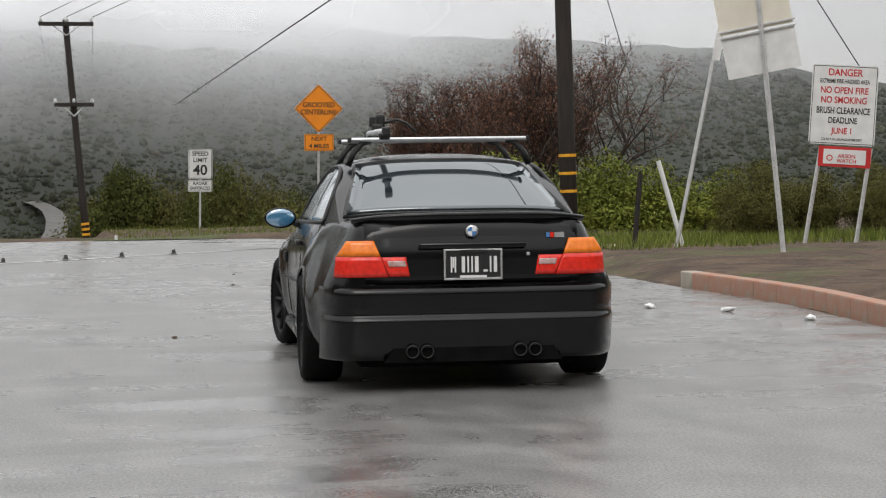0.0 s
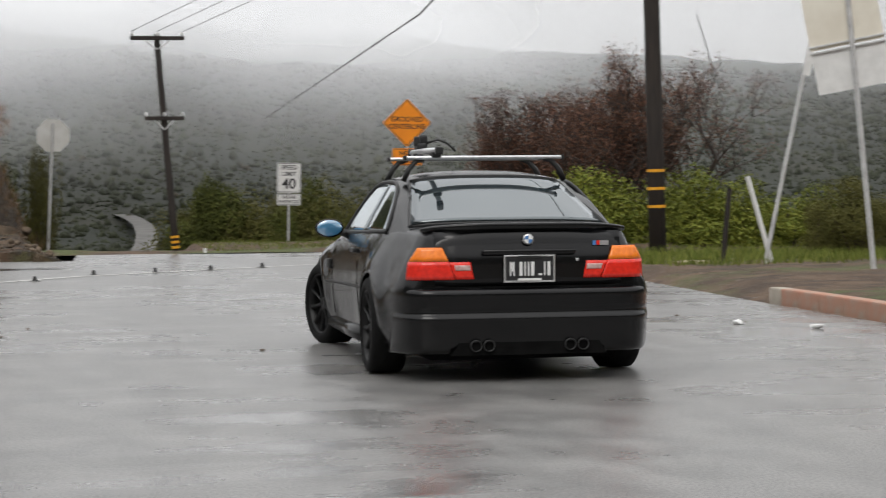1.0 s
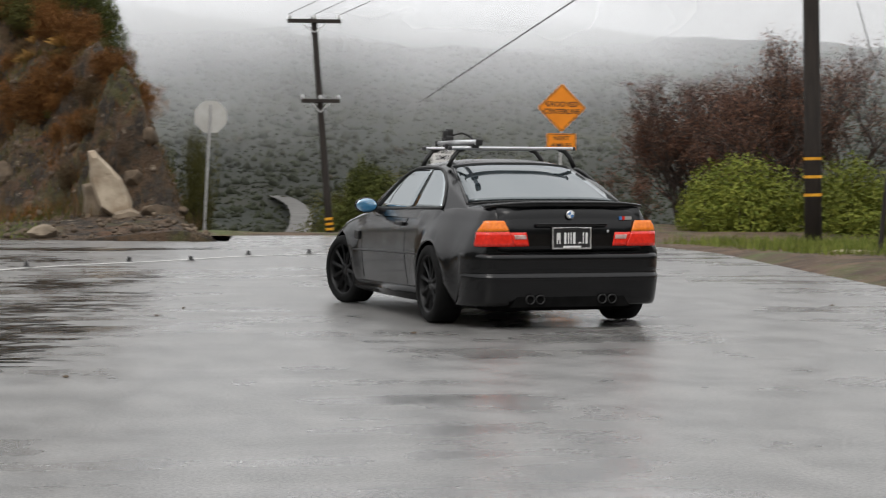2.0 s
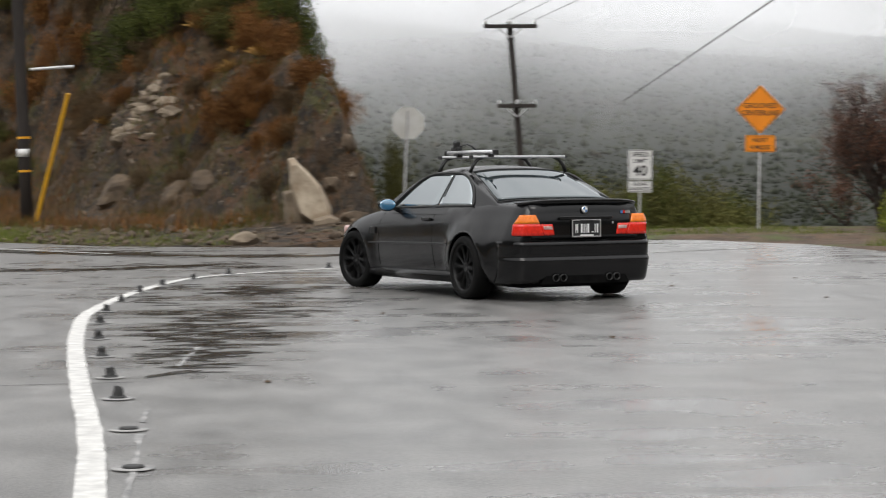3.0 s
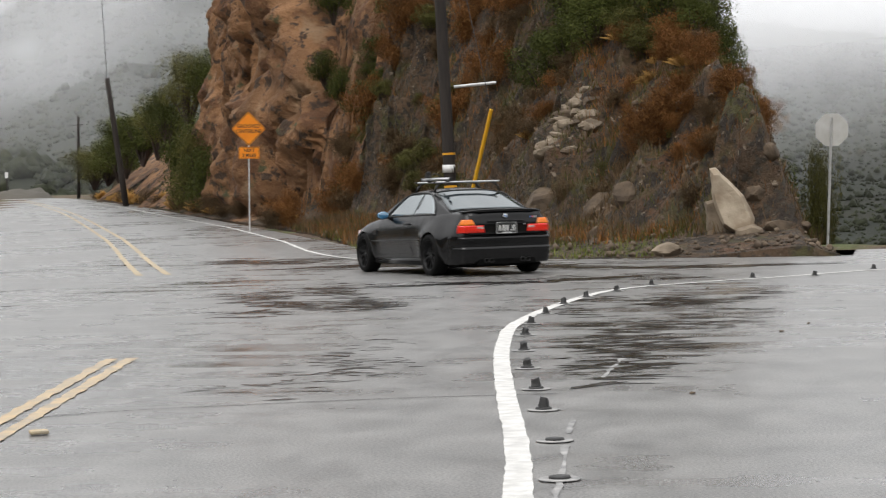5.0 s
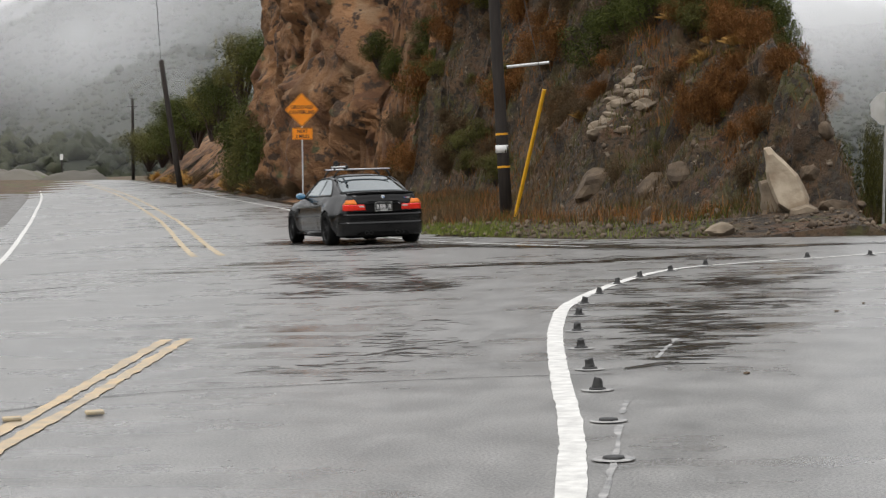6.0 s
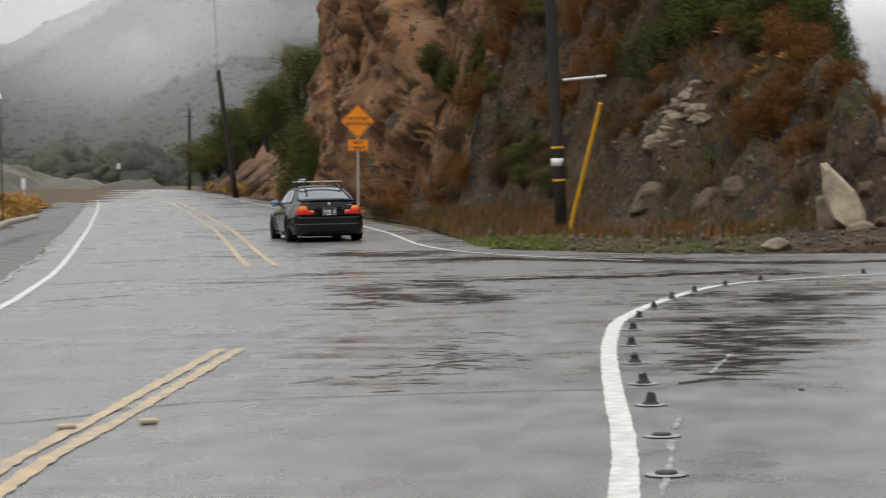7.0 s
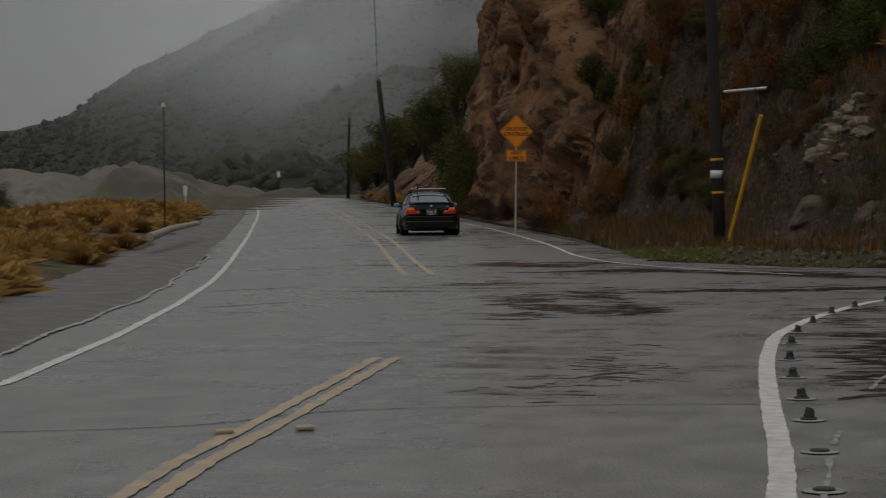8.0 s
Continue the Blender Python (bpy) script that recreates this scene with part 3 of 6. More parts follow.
# ---- car ----
PAINT = mat("black_car_paint", (0.003, 0.003, 0.0035), (0.005, 0.005, 0.0055), 0.15, 3, rough2=0.25, coat=0.1)
PAINT.node_tree.nodes["Principled BSDF"].inputs["Specular IOR Level"].default_value = 0.36
TRIM = mat("black_plastic", (0.012, 0.012, 0.012), (0.02, 0.02, 0.02), 0.5, 20)
DARK = mat("dark_underside", (0.004, 0.004, 0.004), (0.008, 0.008, 0.008), 0.9, 8)
DARK.node_tree.nodes["Principled BSDF"].inputs["Specular IOR Level"].default_value = 0.04
RUBBER = mat("tyre_rubber", (0.005, 0.005, 0.005), (0.009, 0.009, 0.009), 0.7, 30)
RUBBER.node_tree.nodes["Principled BSDF"].inputs["Specular IOR Level"].default_value = 0.12
RIM = mat("dark_grey_alloy", (0.018, 0.018, 0.019), (0.012, 0.012, 0.012), 0.45, 10, metal=0.6)
RED = mat("red_lamp_lens", (0.85, 0.03, 0.015), (0.68, 0.02, 0.01), 0.2, 40, coat=0.25)
AMBER = mat("amber_lamp_lens", (0.95, 0.24, 0.01), (0.82, 0.18, 0.006), 0.2, 40, coat=0.25)
CLEAR = mat("pale_lamp_lens", (0.62, 0.45, 0.42), (0.45, 0.25, 0.22), 0.2, 30, coat=0.6)
ALU = mat("brushed_aluminium", (0.75, 0.75, 0.76), (0.62, 0.62, 0.64), 0.3, 30, metal=0.8)
STEEL = mat("dull_steel", (0.02, 0.02, 0.02), (0.035, 0.035, 0.035), 0.5, 12, metal=0.5)
PLATE_FRAME = mat("chrome_frame", (0.7, 0.7, 0.7), (0.55, 0.55, 0.55), 0.25, 20, metal=0.7)
INK = mat("black_enamel", (0.012, 0.012, 0.014), (0.02, 0.02, 0.02), 0.45, 20)
WHITE = mat("white_enamel", (0.8, 0.8, 0.79), (0.7, 0.7, 0.69), 0.4, 6)
BLUE = mat("blue_enamel", (0.08, 0.22, 0.5), (0.06, 0.18, 0.42), 0.35, 20)


def glass_mat(name, tint, shine):
    m = bpy.data.materials.new(name)
    m.use_nodes = True
    n, l = m.node_tree.nodes, m.node_tree.links
    p = n["Principled BSDF"]
    p.inputs["Base Color"].default_value, p.inputs["Roughness"].default_value = (*tint, 1), 0.05
    g, lw, k, mx = n.new("ShaderNodeBsdfGlossy"), n.new("ShaderNodeLayerWeight"), n.new("ShaderNodeMapRange"), n.new("ShaderNodeMixShader")
    g.inputs["Roughness"].default_value, g.inputs["Color"].default_value = 0.02, (0.9, 0.97, 1, 1)
    lw.inputs["Blend"].default_value = 0.5
    k.inputs["To Min"].default_value, k.inputs["To Max"].default_value = shine, 0.62
    l.new(lw.outputs["Fresnel"], k.inputs["Value"])
    l.new(k.outputs["Result"], mx.inputs["Fac"])
    l.new(p.outputs[0], mx.inputs[1])
    l.new(g.outputs[0], mx.inputs[2])
    l.new(mx.outputs[0], n["Material Output"].inputs["Surface"])
    return m


GLASS = glass_mat("tinted_window_glass", (0.02, 0.028, 0.032), 0.06)
SIDE_GLASS = glass_mat("clear_side_glass", (0.03, 0.036, 0.038), 0.34)
MIRROR = glass_mat("blue_mirror_glass", (0.05, 0.22, 0.42), 0.3)

W_X = [-0.90, -0.88, -0.86, -0.80, -0.7, -0.5, 0, 0.6, 2.1, 2.5, 2.73, 3.05, 3.3, 3.45, 3.55]
W_Y = [0.62, 0.69, 0.73, 0.785, 0.825, 0.85, 0.862, 0.852, 0.848, 0.85, 0.848, 0.82, 0.75, 0.64, 0.45]
TOP_X = [-0.90, -0.882, -0.872, -0.86, -0.83, -0.8, -0.25, 2.2, 2.6, 3.0, 3.3, 3.45, 3.55]
TOP_Z = [0.585, 0.60, 0.61, 0.9, 0.965, 0.985, 0.995, 0.93, 0.875, 0.80, 0.70, 0.63, 0.5]
BELT_X = [-0.90, -0.882, -0.872, -0.86, -0.8, -0.2, 1.0, 2.1, 2.72, 3.3, 3.55]
BELT_Z = [0.57, 0.585, 0.595, 0.855, 0.91, 0.93, 0.895, 0.85, 0.765, 0.63, 0.45]
BOT_X, BOT_Z = [-0.90, -0.86, -0.7, -0.4, 3.2, 3.55], [0.28, 0.22, 0.18, 0.145, 0.135, 0.2]
WHEELS = ((0.0, 0.79), (0.0, -0.79), (2.72, 0.768), (2.72, -0.768))
R_WHEEL = 0.318
HIPS = ((0.0, 0.05), (2.72, 0.036))


def body_side(x, z):
    """Half the body's width at a height, with the flares over the wheels."""
    z0, b = np.interp(x, BOT_X, BOT_Z), np.interp(x, BELT_X, BELT_Z)
    f = (z - z0) / (b - z0)
    y = np.interp(x, W_X, W_Y) * np.interp(f, [0, 0.06, 0.2, 0.4, 0.6, 0.8, 0.86, 0.93, 1], [0.9, 0.945, 0.972, 0.99, 1, 0.992, 0.98, 0.958, 0.925])
    y *= 1 - 0.12 * min(max((f - 0.55) / 0.35, 0), 1) * min(max((0.4 - x) / 0.9, 0), 1)
    for hub, out in HIPS:
        r = math.hypot(x - hub, (z - 0.315) * 1.02)
        y += out * math.exp(-((max(r - 0.375, 0) / 0.115) ** 2)) * min(max((z - 0.16) / 0.2, 0), 1)
    return y


def body_shell():
    """The lower body, lofted through stations from tail to nose, with the wheel arches cut out."""
    bm = bmesh.new()
    xs = [-0.90, -0.89, -0.882, -0.872, -0.866, -0.86, -0.845, -0.83, -0.81] + list(np.arange(-0.78, 3.50, 0.03)) + [3.5, 3.53, 3.55]
    rows = []
    for x in xs:
        w, t, b, z0 = np.interp(x, W_X, W_Y), np.interp(x, TOP_X, TOP_Z), np.interp(x, BELT_X, BELT_Z), np.interp(x, BOT_X, BOT_Z)
        half = [(0, z0), (0.5 * w, z0), (0.84 * w, z0)]
        half += [(body_side(x, z0 + (b - z0) * f), z0 + (b - z0) * f) for f in (0.05, 0.11, 0.18, 0.25, 0.32, 0.39, 0.46, 0.53, 0.6, 0.67, 0.74, 0.8, 0.86, 0.93, 1)]
        w *= 1 - 0.11 * min(max((0.4 - x) / 0.9, 0), 1)
        half += [(0.895 * w, b + (t - b) * 0.28), (0.84 * w, b + (t - b) * 0.52), (0.66 * w, b + (t - b) * 0.8), (0.34 * w, b + (t - b) * 0.96), (0, t)]
        ring = [(-y, z) for y, z in half[1:-1]][::-1]
        rows.append([bm.verts.new((x, y, z)) for y, z in half + ring])
    n = len(rows[0])
    for a, b in zip(rows, rows[1:]):
        for k in range(n):
            bm.faces.new((a[k], a[(k + 1) % n], b[(k + 1) % n], b[k]))
    bm.faces.new(rows[0])
    bm.faces.new(rows[-1][::-1])
    bmesh.ops.recalc_face_normals(bm, faces=bm.faces)
    cut = []
    for f in bm.faces:
        c = f.calc_center_median()
        if abs(c.y) > 0.5 and any(math.hypot(c.x - x, c.z - 0.315) < 0.352 for x in (0.0, 2.72)):
            cut.append(f)
    bmesh.ops.delete(bm, geom=cut, context="FACES")
    for v in bm.verts:
        if v.is_boundary and abs(v.co.y) > 0.5:
            for x in (0.0, 2.72):
                r = math.hypot(v.co.x - x, v.co.z - 0.315)
                if 0.2 < r < 0.5 and v.co.z > 0.2:
                    v.co.x, v.co.z = x + (v.co.x - x) * 0.358 / r, 0.315 + (v.co.z - 0.315) * 0.358 / r
    return bm


# the cabin: height of its middle line along the car, and its flank leaning in towards the roof
CAB_X = [-0.42, -0.36, -0.2, 0.0, 0.2, 0.4, 0.55, 0.72, 0.95, 1.18, 1.36, 1.52, 1.7, 1.9, 2.08, 2.24]
CAB_Z = [0.962, 0.985, 1.05, 1.13, 1.21, 1.28, 1.318, 1.338, 1.345, 1.336, 1.31, 1.255, 1.17, 1.07, 0.98, 0.895]


def cabin_top(x):
    """The cabin's middle line, rounded."""
    return sum(float(np.interp(x + d, CAB_X, CAB_Z)) for d in (-0.06, -0.03, 0, 0.03, 0.06)) / 5


def cabin_side(x, z):
    base = np.interp(x, [-0.45, 0.1, 0.6, 1.5, 1.9, 2.3], [0.70, 0.775, 0.792, 0.785, 0.765, 0.715])
    return base - 0.5 * (z - 0.91) - 0.16 * max(z - 0.98, 0) ** 2


def cabin_rail(x):
    """Height at which the flank turns into the roof, rear or front glass."""
    t = cabin_top(x)
    return t - 0.028 - 0.10 * min(max(t - 0.9, 0), 0.35)


def cabin_roof(x, y):
    zr, t = cabin_rail(x), cabin_top(x)
    return t - (t - zr) * min(abs(y) / cabin_side(x, zr), 1.0) ** 2.8


def cabin_shell():
    bm = bmesh.new()
    rows = []
    for x in np.arange(-0.42, 2.25, 0.035):
        zr = cabin_rail(x)
        z0 = 0.84
        half = [(cabin_side(x, z0 + (zr - z0) * f), z0 + (zr - z0) * f) for f in (0, 0.2, 0.4, 0.6, 0.8, 0.94, 1)]
        yr = half[-1][0]
        half += [(yr * f, cabin_roof(x, yr * f)) for f in (0.975, 0.94, 0.89, 0.82, 0.72, 0.58, 0.4, 0.2, 0)]
        rows.append([bm.verts.new((x, y, z)) for y, z in half + [(-y, z) for y, z in half[:-1]][::-1]])
    for a, b in zip(rows, rows[1:]):
        for k in range(len(a) - 1):
            bm.faces.new((a[k], a[k + 1], b[k + 1], b[k]))
    bmesh.ops.recalc_face_normals(bm, faces=bm.faces)
    return bm


def pane(points, thick=0.006):
    """A patch from rows of points, given thickness inwards to the cabin's middle."""
    bm = bmesh.new()
    front, back = [], []
    for row in points:
        front.append([bm.verts.new(p) for p in row])
        back.append([bm.verts.new(Vector(p) * (1 - thick) + Vector((1.0, 0, 0.9)) * thick) for p in row])
    for g in (front, back):
        for a, b in zip(g, g[1:]):
            for k in range(len(a) - 1):
                bm.faces.new((a[k], a[k + 1], b[k + 1], b[k]))
    rim_f = front[0] + [r[-1] for r in front[1:]] + front[-1][-2::-1] + [r[0] for r in front[-2:0:-1]]
    rim_b = back[0] + [r[-1] for r in back[1:]] + back[-1][-2::-1] + [r[0] for r in back[-2:0:-1]]
    for k in range(len(rim_f)):
        j = (k + 1) % len(rim_f)
        bm.faces.new((rim_f[k], rim_f[j], rim_b[j], rim_b[k]))
    bmesh.ops.recalc_face_normals(bm, faces=bm.faces)
    return bm


def end_pane(x0, x1, w0, w1, grow=0.006, bow=0.0):
    """Rear or front glass lying on the cabin between two stations; bow curves its upper and lower edges."""
    rows = []
    for i in range(13):
        f = i / 12
        w = w0 + (w1 - w0) * f
        row = []
        for y in np.linspace(-w, w, 17):
            x = x0 + (x1 - x0) * f + bow * (abs(y) / w) ** 2
            row.append((x, y, cabin_roof(x, y) + grow))
        rows.append(row)
    return pane(rows)


def side_pane(outline, side, grow=0.005):
    """A side window from rows (z, rear x, front x)."""
    rows = []
    for z, a, b in outline:
        rows.append([(x, side * (cabin_side(x, z) + grow), z) for x in np.linspace(a, b, 9)])
    return pane(rows)


REAR_Y, REAR_X = [0, 0.45, 0.60, 0.68, 0.73, 0.78, 0.84], [-0.884, -0.882, -0.878, -0.868, -0.835, -0.765, -0.60]


def rear_patch(y0, y1, z0, z1, grow, thick=0.02, slant0=0.0, slant1=0.0, ny=8, nz=4, prof=None):
    """A panel that follows the tail, from y0 to y1 and z0 to z1; slants lean its upright edges."""
    bm = bmesh.new()
    g = {}
    for s, d in ((0, grow), (1, grow - thick)):
        for i in range(ny + 1):
            for k in range(nz + 1):
                z = z0 + (z1 - z0) * k / nz
                y = y0 + slant0 * k / nz + (y1 + slant1 * k / nz - y0 - slant0 * k / nz) * i / ny
                d = float(np.interp(z, *prof)) - (thick if s else 0) if prof else d
                lean = 0.06 * max(z - 0.78, 0) / 0.2
                g[s, i, k] = bm.verts.new((float(np.interp(abs(y), REAR_Y, REAR_X)) - d + lean, y, z))
    for s in (0, 1):
        for i in range(ny):
            for k in range(nz):
                bm.faces.new((g[s, i, k], g[s, i + 1, k], g[s, i + 1, k + 1], g[s, i, k + 1]))
    edge = [(i, 0) for i in range(ny)] + [(ny, k) for k in range(nz)] + [(i, nz) for i in range(ny, 0, -1)] + [(0, k) for k in range(nz, 0, -1)]
    for (a, b), (c, d) in zip(edge, edge[1:] + edge[:1]):
        bm.faces.new((g[0, a, b], g[0, c, d], g[1, c, d], g[1, a, b]))
    bmesh.ops.recalc_face_normals(bm, faces=bm.faces)
    return bm


def lathe(profile, sides=40, axis="y"):
    """Turns (radius, offset along the axle) into a solid ring."""
    bm = bmesh.new()
    rows = [[bm.verts.new((r * math.cos(q), o, r * math.sin(q))) for q in (2 * math.pi * k / sides for k in range(sides))] for r, o in profile]
    for a, b in zip(rows, rows[1:] + rows[:1]):
        for k in range(sides):
            bm.faces.new((a[k], a[(k + 1) % sides], b[(k + 1) % sides], b[k]))
    bmesh.ops.recalc_face_normals(bm, faces=bm.faces)
    return bm


def build_wheel(car, x, y):
    side = 1 if y > 0 else -1
    wheel = new("wheel")
    wheel.parent = car
    wheel.matrix_basis = pose(x, y, R_WHEEL)
    o = side * 0.115
    part("tyre", lathe([(0.235, -o), (0.262, -o * 1.05), (0.298, -o), (0.315, -o * 0.85), (R_WHEEL, -o * 0.4), (R_WHEEL, o * 0.4), (0.315, o * 0.85), (0.298, o), (0.262, o * 1.05), (0.235, o)]), RUBBER, wheel, "black tyre", True)
    part("rim", lathe([(0.236, o * 0.98), (0.228, o * 0.9), (0.215, o * 0.6), (0.21, -o * 0.9), (0.236, -o)]), RIM, wheel, "dark grey alloy rim", True)
    for k in range(10):
        bm = bmesh.new()
        q = 2 * math.pi * k / 10
        tube(bm, [(0.05 * math.cos(q), o * 0.62, 0.05 * math.sin(q)), (0.14 * math.cos(q), o * 0.66, 0.14 * math.sin(q)), (0.222 * math.cos(q), o * 0.74, 0.222 * math.sin(q))], [0.016, 0.012, 0.016], 6)
        part("spoke", bm, RIM, wheel)
    part("hub", lathe([(0.001, o * 0.72), (0.05, o * 0.7), (0.062, o * 0.6), (0.062, o * 0.3), (0.001, o * 0.3)], 20), RIM, wheel, "", True)
    part("brake_disc", lathe([(0.001, o * 0.15), (0.17, o * 0.15), (0.17, -o * 0.05), (0.001, -o * 0.05)], 28), STEEL, wheel)
    return wheel


def build_car():
    car = empty("car", "black two-door coupe, wet, with a roof rack", "car")
    part("body", body_shell(), PAINT, car, "black painted body", True)
    part("roof", cabin_shell(), PAINT, car, "", True)
    part("rear_window", end_pane(-0.325, 0.46, 0.645, 0.505, 0.006, 0.035), GLASS, car, "tinted rear window reflecting grey sky", True)
    bm = bmesh.new()
    rear_rim = [(-0.345 + 0.035 * (y / 0.662) ** 2, y) for y in np.linspace(-0.662, 0.662, 13)] + [(0.48 + 0.035 * (y / 0.52) ** 2, y) for y in np.linspace(0.52, -0.52, 11)]
    rear_rim = [(x, y, cabin_roof(x, y) + 0.002) for x, y in rear_rim]
    tube(bm, rear_rim + rear_rim[:1], 0.011, 5)
    part("window_seal", bm, TRIM, car, "black rubber round the rear window", True)
    part("windscreen", end_pane(1.40, 2.12, 0.5, 0.62, 0.006, -0.05), GLASS, car, "", True)
    for side in (1, -1):
        part("side_window", side_pane([(0.905, 0.80, 1.90), (0.95, 0.795, 1.83), (1.02, 0.785, 1.72), (1.10, 0.775, 1.59), (1.17, 0.765, 1.46), (1.22, 0.758, 1.33), (1.247, 0.752, 1.2)], side), SIDE_GLASS, car, "side window reflecting grey sky", True)
        part("quarter_window", side_pane([(0.935, 0.06, 0.765), (0.96, 0.07, 0.762), (1.02, 0.11, 0.752), (1.08, 0.17, 0.742), (1.14, 0.25, 0.732), (1.20, 0.37, 0.722), (1.235, 0.48, 0.716), (1.25, 0.58, 0.714)], side), SIDE_GLASS, car, "", True)
        bm = bmesh.new()
        pts = [(1.93, 0.895), (1.4, 0.908), (0.78, 0.92), (0.04, 0.93), (0.05, 0.965), (0.09, 1.025), (0.15, 1.09), (0.235, 1.15), (0.355, 1.212), (0.47, 1.248), (0.60, 1.264), (0.9, 1.268), (1.18, 1.26), (1.34, 1.232), (1.48, 1.178), (1.7, 1.045), (1.93, 0.9)]
        tube(bm, [(x, side * (cabin_side(x, z) + 0.004), z) for x, z in pts], 0.013, 5)
        part("window_seal", bm, TRIM, car, "", True)
        bm = bmesh.new()
        tube(bm, [(x, side * (body_side(x, z) + 0.001), z) for x, z in ((2.33, 0.515), (2.1, 0.52), (1.4, 0.532), (0.8, 0.54), (0.44, 0.545))], [0.006, 0.012, 0.012, 0.012, 0.008], 6)
        part("side_moulding", bm, TRIM, car)
        bm = bmesh.new()
        tube(bm, [(2.35, side * 0.812, 0.2), (1.4, side * 0.808, 0.2), (0.38, side * 0.815, 0.21)], [0.045, 0.055, 0.06], 10)
        part("side_skirt", bm, PAINT, car, "", True)
        gap = bmesh.new()
        tube(gap, [(x, side * (body_side(x, z) - 0.001), z) for x, z in ((0.775, 0.895), (0.79, 0.82), (0.80, 0.7), (0.81, 0.55), (0.80, 0.42), (0.775, 0.28))], 0.005, 4)
        part("door_gap", gap, DARK, car)
        bm = bmesh.new()
        tube(bm, [(x, side * (body_side(x, z) - 0.001), z) for x, z in ((2.05, 0.84), (2.1, 0.75), (2.12, 0.6), (2.13, 0.45), (2.12, 0.28))], 0.005, 4)
        part("door_gap", bm, DARK, car)
        handle = bmesh.new()
        box(handle, (0.93, side * 0.853, 0.79), (0.18, 0.03, 0.032), bevel=0.01)
        part("door_handle", handle, TRIM, car, "", True)
        vent = bmesh.new()
        box(vent, (2.26, side * 0.853, 0.65), (0.13, 0.016, 0.075), bevel=0.006)
        vent = part("side_vent", vent, TRIM, car)
        for z in (0.63, 0.65, 0.67):
            bm = bmesh.new()
            box(bm, (2.26, side * 0.863, z), (0.12, 0.006, 0.006))
            part("slat", bm, STEEL, vent)
        mirror = bmesh.new()
        bmesh.ops.create_uvsphere(mirror, u_segments=20, v_segments=12, radius=1.0)
        for v in mirror.verts:
            v.co = Vector((1.745 + v.co.x * (0.085 if v.co.x > 0 else 0.02), side * (0.915 + v.co.y * 0.108), 0.93 + v.co.z * 0.07))
        mirror = part("wing_mirror", mirror, PAINT, car, "", True)
        bm = bmesh.new()
        tube(bm, [(1.775, side * 0.84, 0.905), (1.78, side * 0.80, 0.89), (1.80, side * 0.76, 0.885)], [0.022, 0.028, 0.035], 8)
        part("arm", bm, TRIM, mirror, "", True)
        bm = bmesh.new()
        bmesh.ops.create_uvsphere(bm, u_segments=20, v_segments=10, radius=1.0)
        for v in bm.verts:
            v.co = Vector((1.73 + v.co.x * 0.012, side * (0.915 + v.co.y * 0.096), 0.93 + v.co.z * 0.06))
        part("mirror_glass", bm, MIRROR, mirror, "blue-tinted mirror glass", True)
        lamp = part("tail_lamp", rear_patch(side * 0.47, side * 0.768, 0.648, 0.762, 0.012, 0.03, side * 0.045, side * -0.012, ny=16), RED, car, "red and amber tail lamp", True)
        part("indicator", rear_patch(side * 0.515, side * 0.755, 0.764, 0.85, 0.012, 0.03, side * 0.035, side * -0.055, ny=14), AMBER, lamp, "amber indicator lens", True)
        part("inner_lens", rear_patch(side * 0.352, side * 0.466, 0.65, 0.758, 0.011, 0.02, side * 0.022, side * 0.045), RED, lamp, "", True)
        part("reversing_lamp", rear_patch(side * 0.372, side * 0.468, 0.705, 0.738, 0.014, 0.02, side * 0.006, side * 0.01), CLEAR, lamp, "", True)
        for x in (0.0, 2.72):
            bm = bmesh.new()
            path = [(x + 0.362 * math.cos(radians(a)), side * (body_side(x + 0.362 * math.cos(radians(a)), 0.315 + 0.362 * math.sin(radians(a))) - 0.006), 0.315 + 0.362 * math.sin(radians(a))) for a in range(-8, 189, 14)]
            tube(bm, path, [0.004] + [0.011] * (len(path) - 2) + [0.004], 8)
            part("wheel_arch", bm, PAINT, car, "", True)
        for x in (0.0, 2.72):
            bm = bmesh.new()
            rows = []
            for y in (0.83, 0.55):
                rows.append([bm.verts.new((x + 0.375 * math.cos(q), side * y, 0.315 + 0.375 * math.sin(q))) for q in (radians(a) for a in range(-25, 206, 15))])
            for k in range(len(rows[0]) - 1):
                bm.faces.new((rows[0][k], rows[0][k + 1], rows[1][k + 1], rows[1][k]))
            bm.faces.new(rows[1])
            part("wheel_well", bm, DARK, car)
    # tail
    part("boot_lid", rear_patch(-0.60, 0.60, 0.612, 0.945, 0.004, 0.03, nz=8), PAINT, car, "", True)
    bm = bmesh.new()
    rows = []
    for y in np.linspace(-0.66, 0.66, 25):
        k = 1 - (abs(y) / 0.66) ** 4
        rows.append([bm.verts.new((x, y, z)) for x, z in ((-0.72 + 0.1 * (1 - k), 0.965 + 0.012 * k), (-0.86 + 0.12 * (1 - k), 0.972 + 0.03 * k), (-0.885 + 0.12 * (1 - k), 0.962 + 0.03 * k), (-0.84 + 0.1 * (1 - k), 0.94))])
    for a, b in zip(rows, rows[1:]):
        for k in range(4):
            bm.faces.new((a[k], a[(k + 1) % 4], b[(k + 1) % 4], b[k]))
    bm.faces.new(rows[0])
    bm.faces.new(rows[-1])
    bmesh.ops.recalc_face_normals(bm, faces=bm.faces)
    part("spoiler", bm, PAINT, car, "", True)
